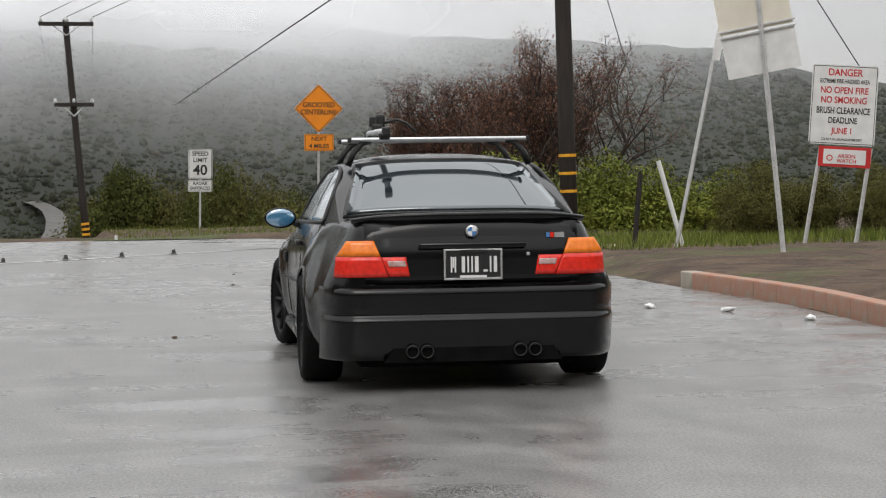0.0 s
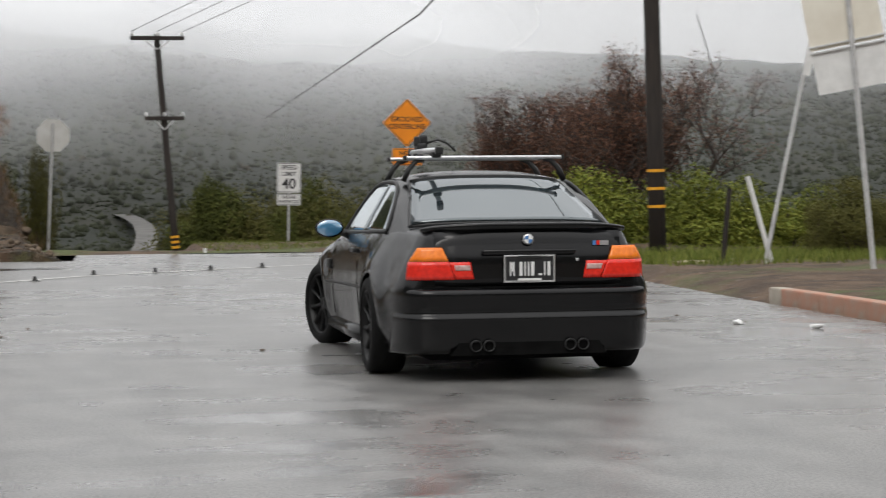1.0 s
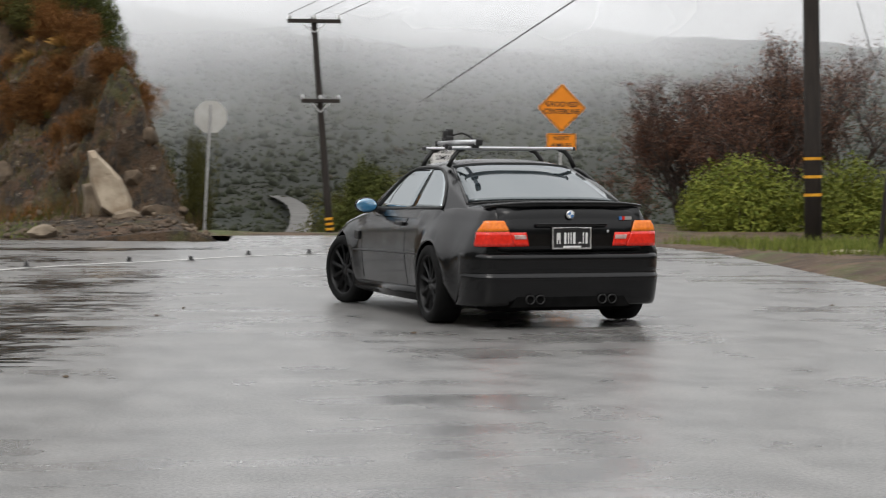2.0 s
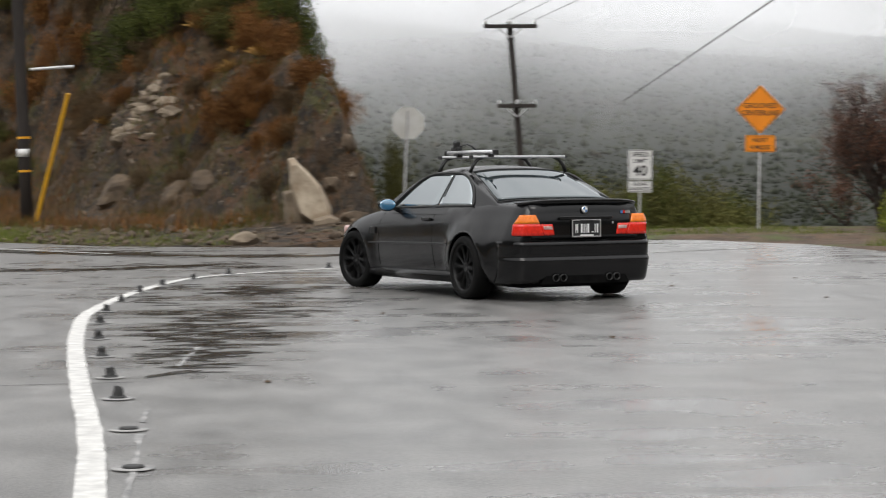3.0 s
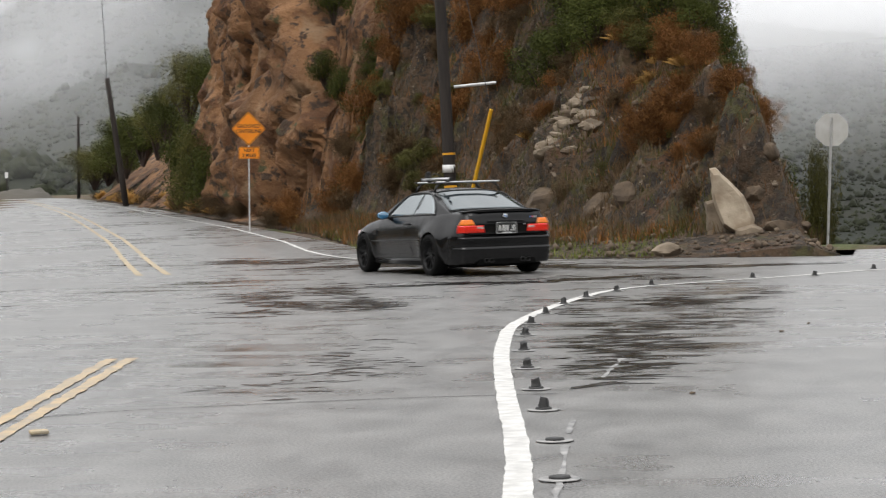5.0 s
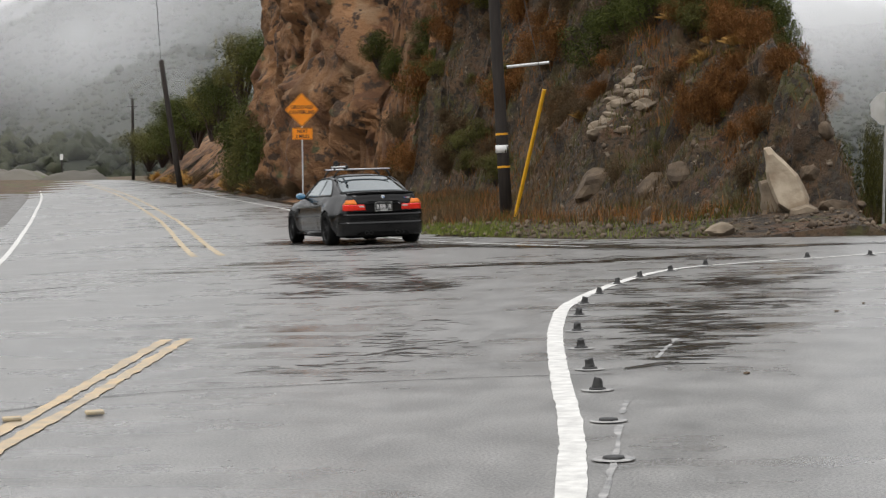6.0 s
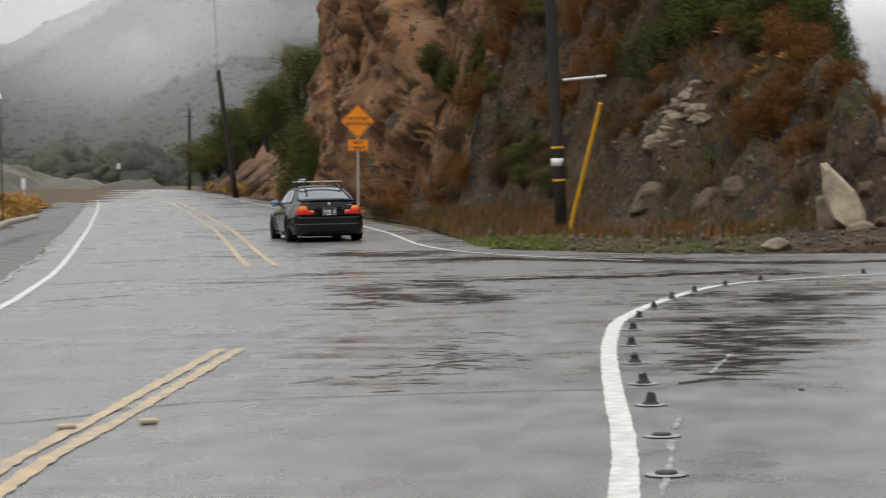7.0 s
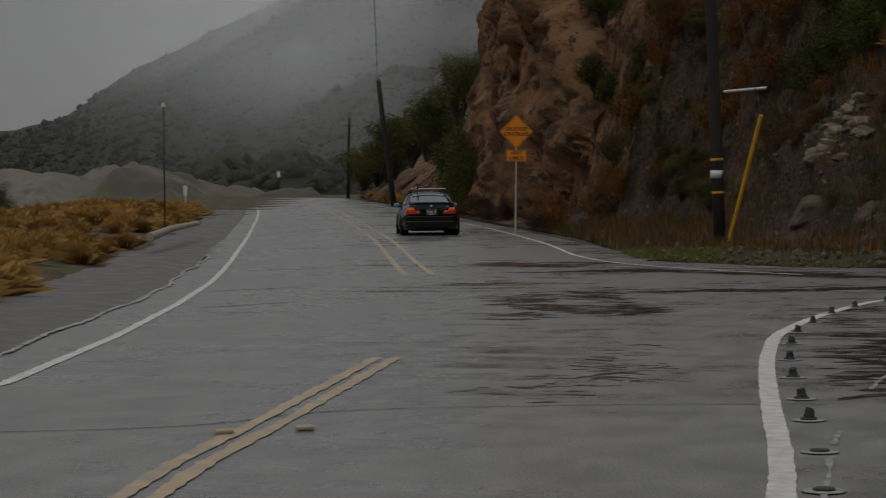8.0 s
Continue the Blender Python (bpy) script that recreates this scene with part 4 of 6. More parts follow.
    bumper = part("rear_bumper", rear_patch(-0.838, 0.838, 0.18, 0.592, 0.03, 0.05, ny=44, nz=30, prof=([0.18, 0.2, 0.24, 0.30, 0.38, 0.405, 0.418, 0.43, 0.445, 0.46, 0.55, 0.575, 0.592], [-0.04, -0.01, 0.012, 0.03, 0.05, 0.054, 0.05, 0.03, 0.028, 0.036, 0.044, 0.04, 0.015])), PAINT, car, "black painted rear bumper", True)
    part("bumper_gap", rear_patch(-0.80, 0.80, 0.59, 0.603, 0.004, 0.03, ny=24, nz=2), DARK, bumper)
    part("valance", rear_patch(-0.5, 0.5, 0.172, 0.27, 0.016, 0.1, ny=12, slant0=0.06, slant1=-0.06), DARK, bumper, "black lower valance")
    for y in (-0.345, -0.262, 0.262, 0.345):
        bm = lathe([(0.034, -0.12), (0.038, -0.12), (0.038, 0.05), (0.031, 0.05)], 20)
        part("exhaust_pipe", bm, STEEL, car, "dark steel tailpipe", True, pose(-0.868, y, 0.232, 0, 0, 90))
    bm = bmesh.new()
    box(bm, (-0.9, 0, 0.818), (0.03, 0.6, 0.034), bevel=0.012)
    part("boot_handle", bm, PAINT, car, "", True)
    plate = bmesh.new()
    box(plate, (-0.902, 0, 0.712), (0.012, 0.305, 0.155), bevel=0.004)
    plate = part("number_plate", plate, INK, car, "black number plate with pale characters in a chrome frame")
    frame_bm = bmesh.new()
    for y, z, sy, sz in ((0, 0.793, 0.33, 0.01), (0, 0.632, 0.33, 0.012), (0.159, 0.712, 0.012, 0.16), (-0.159, 0.712, 0.012, 0.16)):
        box(frame_bm, (-0.907, y, z), (0.016, sy, sz), bevel=0.003)
    part("plate_frame", frame_bm, PLATE_FRAME, plate)
    for y, w, up in ((0.122, 0.008, 0), (0.1, 0.008, 0), (0.111, 0.01, 0.012), (0.055, 0.018, 0), (0.028, 0.009, 0), (0.006, 0.009, 0), (-0.02, 0.02, 0), (-0.07, 0.024, -0.036), (-0.098, 0.009, 0), (-0.125, 0.018, 0)):
        bm = bmesh.new()
        box(bm, (-0.910, y, 0.712 + up), (0.004, w, 0.012 if up < 0 else 0.088 - 2.6 * up))
        part("plate_bar", bm, WHITE, plate)
    for z, w, m in ((0.786, 0.15, INK), (0.645, 0.15, WHITE)):
        bm = bmesh.new()
        box(bm, (-0.917, 0, z), (0.003, w, 0.014))
        part("frame_bar", bm, m, plate)
    badge = part("badge", lathe([(0.001, 0.0), (0.036, 0.0), (0.036, 0.01), (0.001, 0.012)], 24), PLATE_FRAME, car, "round badge in white and blue", True, pose(-0.872, 0, 0.895, 0, 0, -90) @ pose(0, 0, 0, 0, 0, 180))
    for k in range(4):
        bm = bmesh.new()
        c = bm.verts.new((0, 0.013, 0))
        arc = [bm.verts.new((0.026 * math.cos(q), 0.0135, 0.026 * math.sin(q))) for q in (math.pi / 2 * (k + i / 6) for i in range(7))]
        for a, b in zip(arc, arc[1:]):
            bm.faces.new((c, a, b))
        part("badge_quarter", bm, WHITE if k % 2 else BLUE, badge)
    for k, (m, w) in enumerate(((BLUE, 0.02), (RED, 0.02), (ALU, 0.055))):
        bm = bmesh.new()
        box(bm, (-0.868, -0.43 - (0, 0.024, 0.065)[k], 0.868), (0.014, w, 0.028))
        part("model_badge", bm, m, car)
    bm = bmesh.new()
    box(bm, (-0.886, -0.315, 0.765), (0.006, 0.02, 0.02), bevel=0.006)
    part("lock", bm, ALU, car)
    # underside, front
    bm = bmesh.new()
    box(bm, (1.35, 0, 0.175), (4.1, 1.24, 0.09), bevel=0.03)
    part("underbody", bm, DARK, car)
    for side in (1, -1):
        bm = bmesh.new()
        box(bm, (3.42, side * 0.52, 0.62), (0.08, 0.3, 0.12), bevel=0.03)
        part("headlamp", bm, CLEAR, car, "clear headlamp", True)
    # roof rack with one bicycle tray
    rack = new("roof_rack")
    rack.parent = car
    rack["label"] = "silver roof bars with a black bicycle clamp"
    for x in (0.47, 1.18):
        bm = bmesh.new()
        box(bm, (x, 0, 1.43), (0.06, 1.1, 0.026), bevel=0.011)
        part("crossbar", bm, ALU, rack, "silver crossbar", True)
        for side in (1, -1):
            bm = bmesh.new()
            tube(bm, [(x, side * 0.42, 1.42), (x, side * 0.48, 1.405), (x, side * 0.53, 1.35), (x, side * 0.565, 1.27)], [0.014, 0.018, 0.02, 0.022], 8)
            part("foot", bm, TRIM, rack, "black rack foot", True)
            bm = bmesh.new()
            box(bm, (x, side * 0.555, 1.43), (0.066, 0.02, 0.032), bevel=0.006)
            part("end_cap", bm, TRIM, rack)
    bm = bmesh.new()
    tube(bm, [(0.36, 0.34, 1.478), (0.9, 0.34, 1.482), (1.42, 0.34, 1.478)], 0.022, 10)
    part("tray", bm, ALU, rack, "silver bicycle rail", True)
    for x in (0.34, 1.44):
        bm = bmesh.new()
        box(bm, (x, 0.34, 1.478), (0.05, 0.052, 0.052), bevel=0.01)
        part("rail_cap", bm, TRIM, rack)
    for x in (0.47, 1.18):
        bm = bmesh.new()
        box(bm, (x, 0.34, 1.45), (0.09, 0.07, 0.04), bevel=0.012)
        part("rail_bracket", bm, TRIM, rack)
    clamp = bmesh.new()
    box(clamp, (1.3, 0.3, 1.52), (0.14, 0.07, 0.05), bevel=0.015)
    box(clamp, (1.34, 0.27, 1.565), (0.05, 0.06, 0.09), bevel=0.015)
    box(clamp, (1.27, 0.33, 1.56), (0.04, 0.045, 0.07), bevel=0.012)
    part("clamp", clamp, TRIM, rack, "black bicycle fork clamp")
    bm = bmesh.new()
    tube(bm, [(1.3, 0.25, 1.55), (1.3, 0.17, 1.575), (1.31, 0.1, 1.55), (1.3, 0.04, 1.49)], 0.009, 6)
    part("clamp_lever", bm, TRIM, rack, "", True)
    return car, [build_wheel(car, x, y) for x, y in WHEELS]


car, wheels = build_car()
CAR_ROWS = [(0, 3.30, 12.06, 82.6), (0.5, 3.36, 12.58, 84.1), (1.2, 3.46, 14.16, 90.0), (1.75, 3.36, 16.05, 96.5), (2.3, 3.12, 18.08, 103.5), (3, 2.16, 21.27, 113.6), (3.5, 1.0, 23.75, 118.6), (4, -0.51, 26.1, 122.7), (4.5, -2.31, 28.95, 123.9), (5, -4.15, 32.07, 122.5), (5.2, -4.93, 33.4, 121.6), (5.75, -7.15, 37.3, 119.3), (6.3, -9.49, 41.6, 117), (6.5, -10.4, 43.6, 116.5), (7, -12.7, 48.6, 114), (7.5, -15.2, 55.1, 112), (8, -17.9, 62.24, 110)]


# ---- far country and mist ----
def ridge_height(x, y):
    r, az = np.hypot(x, y), np.degrees(np.arctan2(x, y))
    # past 75 degrees either way the ridge is unseen, raised to darken car reflections
    top = np.interp(az, [-180, -75, -40, -30, -27.5, -26, -24, -22.6, -20.4, -17, -10, 0, 6, 12, 16, 20, 23, 26, 30, 40, 75, 180], [0.3, 0.25, 0.035, 0.03, 0.036, 0.044, 0.068, 0.079, 0.099, 0.132, 0.125, 0.09, 0.075, 0.068, 0.06, 0.055, 0.05, 0.038, 0.033, 0.045, 0.25, 0.3])
    k = np.clip((r - 300) / 620, 0, 1)
    k = k * k * (3 - 2 * k) * 0.55 + k * 0.45
    back = np.clip((r - 930) / 400, 0, 1)
    z = -14 + (top * 920 + 14) * (k - 0.5 * back)
    return z + k * 9 * fbm(x / 160, y / 160, seed=31) + k * 4 * np.abs(fbm(x / 45, y / 45, seed=32)) + 0.3 * fbm(x / 14, y / 14, seed=33) * np.clip((r - 270) / 60, 0, 1) - 3 * (r < 300)


rs, qs = np.concatenate([np.linspace(262, 700, 90), np.linspace(706, 1400, 60)]), np.radians(np.concatenate([np.arange(-180, -36, 6), np.arange(-36, 36, 0.22), np.arange(36, 181, 6)]))
RR, QQ = np.meshgrid(rs, qs)
X, Y = RR * np.sin(QQ), RR * np.cos(QQ)
Z = ridge_height(X, Y)
i = (np.arange(len(qs) - 1)[:, None] * len(rs) + np.arange(len(rs) - 1)).ravel()
raw("far_hills", np.stack([X, Y, Z], -1).reshape(-1, 3), np.stack([i, i + len(rs), i + len(rs) + 1, i + 1], -1), BRUSH, label="brush-covered canyon hills in mist, with an unseen ridge added behind the camera", category="hills")

rnd = random.Random(5)
npr = np.random.RandomState(7)


def clumps(name, n, place, size, material, label, category):
    """Thousands of small, uneven clumps of brush as one mesh."""
    base = np.array([(0, 0, 1), (0.9, 0, 0.35), (0.28, 0.86, 0.3), (-0.73, 0.53, 0.4), (-0.73, -0.53, 0.3), (0.28, -0.86, 0.4), (0.6, 0.4, 0.75), (-0.5, 0.1, 0.8), (0.1, -0.5, 0.85), (0, 0, -0.3)])
    tri = np.array([(0, 6, 7), (0, 7, 8), (0, 8, 6), (6, 1, 2), (6, 2, 7), (7, 2, 3), (7, 3, 4), (7, 4, 8), (8, 4, 5), (8, 5, 1), (8, 1, 6), (1, 9, 2), (2, 9, 3), (3, 9, 4), (4, 9, 5), (5, 9, 1)])
    co, fa = [], []
    for k in range(n):
        x, y, z, s = place(k)
        s = s * size * npr.uniform(0.6, 1.5)
        q = npr.uniform(0, 6.28)
        p = base * npr.uniform(0.7, 1.3, base.shape) * (s, s, s * npr.uniform(0.9, 1.7))
        c, d = math.cos(q), math.sin(q)
        co.append(np.stack([p[:, 0] * c - p[:, 1] * d + x, p[:, 0] * d + p[:, 1] * c + y, p[:, 2] + z], -1))
        fa.append(tri + 10 * k)
    return raw(name, np.concatenate(co), np.concatenate(fa), material, True, label, category, "stuff")


def on_far(k):
    r, q = 275 + 545 * npr.uniform(0, 1) ** 1.3, math.radians(npr.uniform(-31, 33))
    x, y = r * math.sin(q), r * math.cos(q)
    size = (0.28 + 0.75 * npr.uniform(0, 1) ** 3) * (0.35 + r / 620)
    return x, y, float(ridge_height(np.array(x), np.array(y))) - 0.45 * size, size


clumps("far_brush", 72000, on_far, 1.0, FAR_BRUSH, "dark green chaparral on the far slopes", "brush")


def mist(name, r, az0, az1, z0, z1, lean, density, scale, low, high, seed):
    """A bank of mist lying along the far slope."""
    bm = bmesh.new()
    last = None
    for q in np.radians(np.linspace(az0, az1, 40)):
        row = [bm.verts.new(((r + lean * t) * math.sin(q), (r + lean * t) * math.cos(q), z0 + (z1 - z0) * t)) for t in (0, 0.25, 0.5, 0.75, 1)]
        if last:
            for k in range(4):
                bm.faces.new((last[k], last[k + 1], row[k + 1], row[k]))
        last = row
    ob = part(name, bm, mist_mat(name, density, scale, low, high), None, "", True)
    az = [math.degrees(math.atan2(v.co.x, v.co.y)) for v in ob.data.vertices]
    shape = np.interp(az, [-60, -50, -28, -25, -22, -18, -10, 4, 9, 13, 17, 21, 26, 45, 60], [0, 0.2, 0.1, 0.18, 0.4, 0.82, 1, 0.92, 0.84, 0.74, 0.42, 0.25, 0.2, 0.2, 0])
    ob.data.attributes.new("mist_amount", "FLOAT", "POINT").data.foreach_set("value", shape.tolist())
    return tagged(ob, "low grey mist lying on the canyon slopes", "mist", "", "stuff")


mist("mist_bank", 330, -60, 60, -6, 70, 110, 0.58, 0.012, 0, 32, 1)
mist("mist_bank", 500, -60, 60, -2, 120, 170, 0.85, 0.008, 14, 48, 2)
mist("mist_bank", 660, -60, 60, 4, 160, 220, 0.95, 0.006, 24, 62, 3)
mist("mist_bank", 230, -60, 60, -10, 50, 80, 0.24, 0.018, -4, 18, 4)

# a scrub-covered knoll beyond the bend, below the far slope
def knoll_height(x, y):
    r, az = np.hypot(x, y), np.degrees(np.arctan2(x, y))
    rim_z = np.interp(az, [-28, -26, -24, -22, -20, -18.5, -16, -14], [-6, -2, 2.0, 6.0, 6.6, 6.0, 3.0, -5])
    return -8 + (rim_z + 8) * np.exp(-(((r - 262) / 26) ** 2)) + 0.5 * fbm(x / 9, y / 9, seed=71)


KR, KQ = np.meshgrid(np.linspace(215, 330, 40), np.radians(np.linspace(-28, -14, 60)))
i = (np.arange(59)[:, None] * 40 + np.arange(39)).ravel()
KX, KY = KR * np.sin(KQ), KR * np.cos(KQ)
raw("scrub_knoll", np.stack([KX, KY, knoll_height(KX, KY)], -1).reshape(-1, 3), np.stack([i, i + 40, i + 41, i + 1], -1), BRUSH, label="dark scrub-covered knoll beyond the bend", category="hill")


def on_knoll(k):
    r, q = npr.uniform(225, 300), math.radians(npr.uniform(-27, -14.5))
    x, y = r * math.sin(q), r * math.cos(q)
    size = 0.4 + 1.2 * npr.uniform(0, 1) ** 3
    return x, y, float(knoll_height(np.array(x), np.array(y))) - 0.4 * size, size


clumps("knoll_brush", 5200, on_knoll, 0.9, FAR_BRUSH, "dark green scrub on the knoll", "brush")

# pale cut banks across the canyon, with a lower road and a parked car
def bank_height(x, y):
    r = np.hypot(x + 88, (y - 190) * 0.8)
    return -9 + 15 * np.clip(1 - r / 42, 0, 1) ** 0.8 + 3.2 * fbm(x / 11, y / 11, seed=41) + 1.8 * np.abs(fbm(x / 3.5, y / 3.5, seed=42))


sheet("bare_bank", np.linspace(-150, -62, 90), np.linspace(150, 240, 90), bank_height, QUARRY, label="pale bare earth bank across the canyon", category="earth bank")
lower = bmesh.new()
box(lower, (-72, 150, -0.9), (30, 5, 0.3), bevel=0.05)
tagged(part("lower_road", lower, FAINT_LINE), "pale lower road beyond the grass", "road", "", "structure")

# ---- kerb ----
kerb_pts = smooth_line([(5.6, 2), (6.45, 8), (7.53, 14.44), (7.98, 17.15), (8.15, 20.4)], 6)
kerb = empty("kerb", "worn concrete kerb with faded red paint", "kerb")
for k in range(len(kerb_pts) - 1):
    (ax, ay), (bx, by) = kerb_pts[k], kerb_pts[k + 1]
    n = 1
    for j in range(n):
        x0, y0, x1, y1 = ax + (bx - ax) * j / n, ay + (by - ay) * j / n, ax + (bx - ax) * (j + 1) / n, ay + (by - ay) * (j + 1) / n
        bm = bmesh.new()
        box(bm, (0, 0, 0.055), (math.hypot(x1 - x0, y1 - y0) - 0.004, 0.17, 0.21), bevel=0.018)
        end = k == len(kerb_pts) - 2
        part("kerb_stone", bm, KERB_PLAIN if end else KERB, kerb, "bare concrete kerb end" if end else "", False, pose((x0 + x1) / 2, (y0 + y1) / 2, 0.0, 0, 0, math.degrees(math.atan2(y1 - y0, x1 - x0))))

# ---- rubber lane posts broken off at the base ----
POST_RUBBER = mat("black_rubber_stub", (0.02, 0.02, 0.02), (0.035, 0.035, 0.035), 0.5, 25)
RING = mat("grey_glue_ring", (0.42, 0.41, 0.4), (0.2, 0.2, 0.2), 0.5, 20)


def lane_post(h):
    post = empty("lane_post_stub", "stub of a broken black rubber lane post", "lane post", None, "broken lane posts along the white line")
    ring = lathe([(0.001, 0), (0.095, 0), (0.09, 0.003), (0.06, 0.004), (0.001, 0.004)], 20)
    part("base_ring", ring, RING, post, "grey ring of glue", True, pose(0, 0, 0.004, 90, 0, 0))
    part("base", lathe([(0.001, 0.003), (0.05, 0.003), (0.045, 0.014), (0.001, 0.018)], 16), POST_RUBBER, post, "", True, pose(0, 0, 0.004, 90, 0, 0))
    if h:
        bm = bmesh.new()
        r = tube(bm, [(0, 0, 0.02), (0.002, 0, h * 0.6), (0.006, 0.004, h)], [0.034, 0.03, 0.026], 9)
        for v in r[-1]:
            v.co.z += rnd.uniform(-0.02, 0.015)
        part("stub", bm, POST_RUBBER, post)
    return post


STUBS = [(-0.84, 8.89, 0), (-0.99, 10.27, 0), (-1.19, 11.74, 1), (-1.36, 12.99, 1), (-1.58, 14.54, 1), (-1.78, 16.16, 1), (-1.96, 17.94, 1), (-2.07, 19.47, 1), (-2.08, 20.96, 1), (-2.06, 22.79, 1), (-1.92, 24.15, 1), (-1.65, 25.5, 1), (-1.29, 26.81, 1), (-0.01, 28.36, 1), (0.82, 28.67, 1), (1.7, 30.4, 1), (2.63, 30.95, 1), (3.51, 31.52, 1), (4.4, 32.3, 1)]
flat, tall = lane_post(0), lane_post(0.06)
flat.matrix_basis, tall.matrix_basis = pose(*STUBS[0][:2], 0.002), pose(*STUBS[2][:2], 0.002)
for k, (x, y, up) in enumerate(STUBS):
    if k not in (0, 2):
        copy_thing(tall if up else flat, pose(x, y, 0.002, 0, 0, 47 * k))
for x, y in ((-3.83, 10.8), (-4.2, 10.54)):
    bm = bmesh.new()
    box(bm, (0, 0, 0.014), (0.1, 0.1, 0.02), bevel=0.008)
    tagged(part("road_stud", bm, YELLOW_LINE, None, "", False, pose(x, y, 0.003, 0, 0, 25)), "flat yellow reflective road stud beside the line", "road stud", "road studs")

# a pale scuffed streak beside the stubs
marking("scuffed_streak", [smooth_line([(-0.78, 7.6), (-0.83, 8.7), (-0.92, 10.1)]), [(-0.96, 10.6), (-0.98, 11.2)], smooth_line([(-1.0, 13.6), (-0.99, 14.4), (-0.96, 15.3)])], 0.036, FAINT_LINE, "faint pale scuff along the lane post stubs", 0.018, 14, 0.004)

# ---- tar seams, skid marks, torn patches and a painted reflection band in the asphalt ----
def streaks(name, label, spine, n, size, seed):
    """Torn strips in loose clumps along a spine of (x, y, half width), turned the way the tyres tear."""
    r = random.Random(seed)
    bm = bmesh.new()
    seeds = []
    for k in range(max(6, n // 12)):
        t = r.uniform(0, len(spine) - 1.001)
        a, b, e = spine[int(t)], spine[int(t) + 1], t % 1
        w = a[2] + (b[2] - a[2]) * e
        seeds.append((a[0] + (b[0] - a[0]) * e + r.uniform(-w, w), a[1] + (b[1] - a[1]) * e + r.gauss(0, 0.3), math.atan2(b[1] - a[1], b[0] - a[0])))
    for k in range(n):
        sx, sy, turn = r.choice(seeds)
        u, v = r.gauss(0, 0.5), r.gauss(0, 0.16)
        x, y = sx + u * math.cos(turn) - v * math.sin(turn), sy + u * math.sin(turn) + v * math.cos(turn)
        ln, wd = size[0] * r.uniform(0.3, 1.6), size[1] * r.uniform(0.3, 1.5)
        q = 0.1 + r.gauss(0, 0.42)
        ring = []
        for j in range(10):
            a = 2 * math.pi * j / 10
            e = r.uniform(0.5, 1.25)
            px, py = ln * math.cos(a) * e, wd * math.sin(a) * e
            ring.append(bm.verts.new((x + px * math.cos(q) - py * math.sin(q), y + px * math.sin(q) + py * math.cos(q), 0.003 + k * 0.000004)))
        f = bm.faces.new(ring)
        if f.normal.z < 0:
            f.normal_flip()
    return tagged(part(name, bm, DAMP), label, "road surface", "", "stuff")


streaks("torn_asphalt", "dark torn strips in the wet asphalt", [(-1.0, 13.2, 0.12), (-0.95, 15.5, 0.3), (-0.8, 18, 0.55), (-0.8, 20.5, 0.9), (-0.9, 22.5, 1.0), (-0.6, 24.5, 1.0)], 330, (0.2, 0.045), 1)
streaks("torn_asphalt", "dark torn strips in the wet asphalt", [(-4.6, 20.6, 0.4), (-4.9, 23, 0.7), (-5.6, 26, 1.1), (-6.6, 29.0, 1.0)], 230, (0.24, 0.06), 2)
streaks("torn_asphalt", "dark torn strips in the wet asphalt", [(-4.2, 28.2, 0.8), (-2.6, 29.2, 0.8), (-1.0, 30.0, 0.6)], 120, (0.3, 0.08), 5)
streaks("torn_asphalt", "dark torn strips in the wet asphalt", [(-3.2, 13.1, 0.25), (-3.05, 14.6, 0.4), (-3.1, 16.5, 0.3)], 110, (0.12, 0.022), 3)
streaks("water_film", "film of standing water before the hill", [(-12.5, 47.5, 0.6), (-9.4, 41, 0.9), (-7.0, 37, 1.4), (-4.0, 34.2, 1.4), (-1.0, 33.2, 1.2), (2.0, 33.4, 0.9)], 230, (0.8, 0.13), 9)
bm = bmesh.new()
ribbon(bm, smooth_line([(-6.0, 10.2), (-4.63, 10.83), (-4.03, 11.79), (-3.04, 12.26), (-2.05, 12.56), (-1.2, 12.7)]), 0.018, 0.004, 0.006, 10)
# this dark strip paints the hill's reflection band on the wet road
ribbon(bm, smooth_line([(-1.5, 36), (-3.5, 35.2), (-7, 37.0)]), 0.08, 0.004, 0.02, 11)
tagged(part("tar_seam", bm, TAR_AND_REFLECTION), "dark tar seams and tyre marks in the asphalt, one strip painted for a reflection", "road surface", "", "stuff")

# ---- poles and wires ----
POLE = mat("dark_creosoted_wood", (0.035, 0.027, 0.022), (0.02, 0.016, 0.014), 0.85, 6, bump=0.5, bump_scale=14, stretch=(3, 3, 0.3))
BAND = mat("yellow_reflective_band", (0.85, 0.42, 0.03), (0.7, 0.33, 0.02), 0.4, 12)
GALV = mat("galvanised_steel", (0.66, 0.66, 0.66), (0.52, 0.52, 0.52), 0.45, 9, metal=0.2)
ORANGE = mat("orange_sign_face", (0.95, 0.3, 0.01), (0.85, 0.26, 0.01), 0.45, 3)
SIGN_BACK = mat("bare_sign_back", (0.62, 0.62, 0.6), (0.5, 0.49, 0.46), 0.5, 3, rough2=0.65)
CREAM = mat("cream_sign_back", (0.82, 0.78, 0.68), (0.72, 0.67, 0.57), 0.55, 2.5)
SIGN_RED = mat("red_sign_paint", (0.6, 0.03, 0.03), (0.5, 0.025, 0.025), 0.45, 5)
WIRE = mat("black_cable", (0.02, 0.02, 0.02), (0.03, 0.03, 0.03), 0.6, 10)
YELLOW_PLASTIC = mat("yellow_plastic_guard", (0.85, 0.45, 0.02), (0.7, 0.36, 0.015), 0.45, 5)


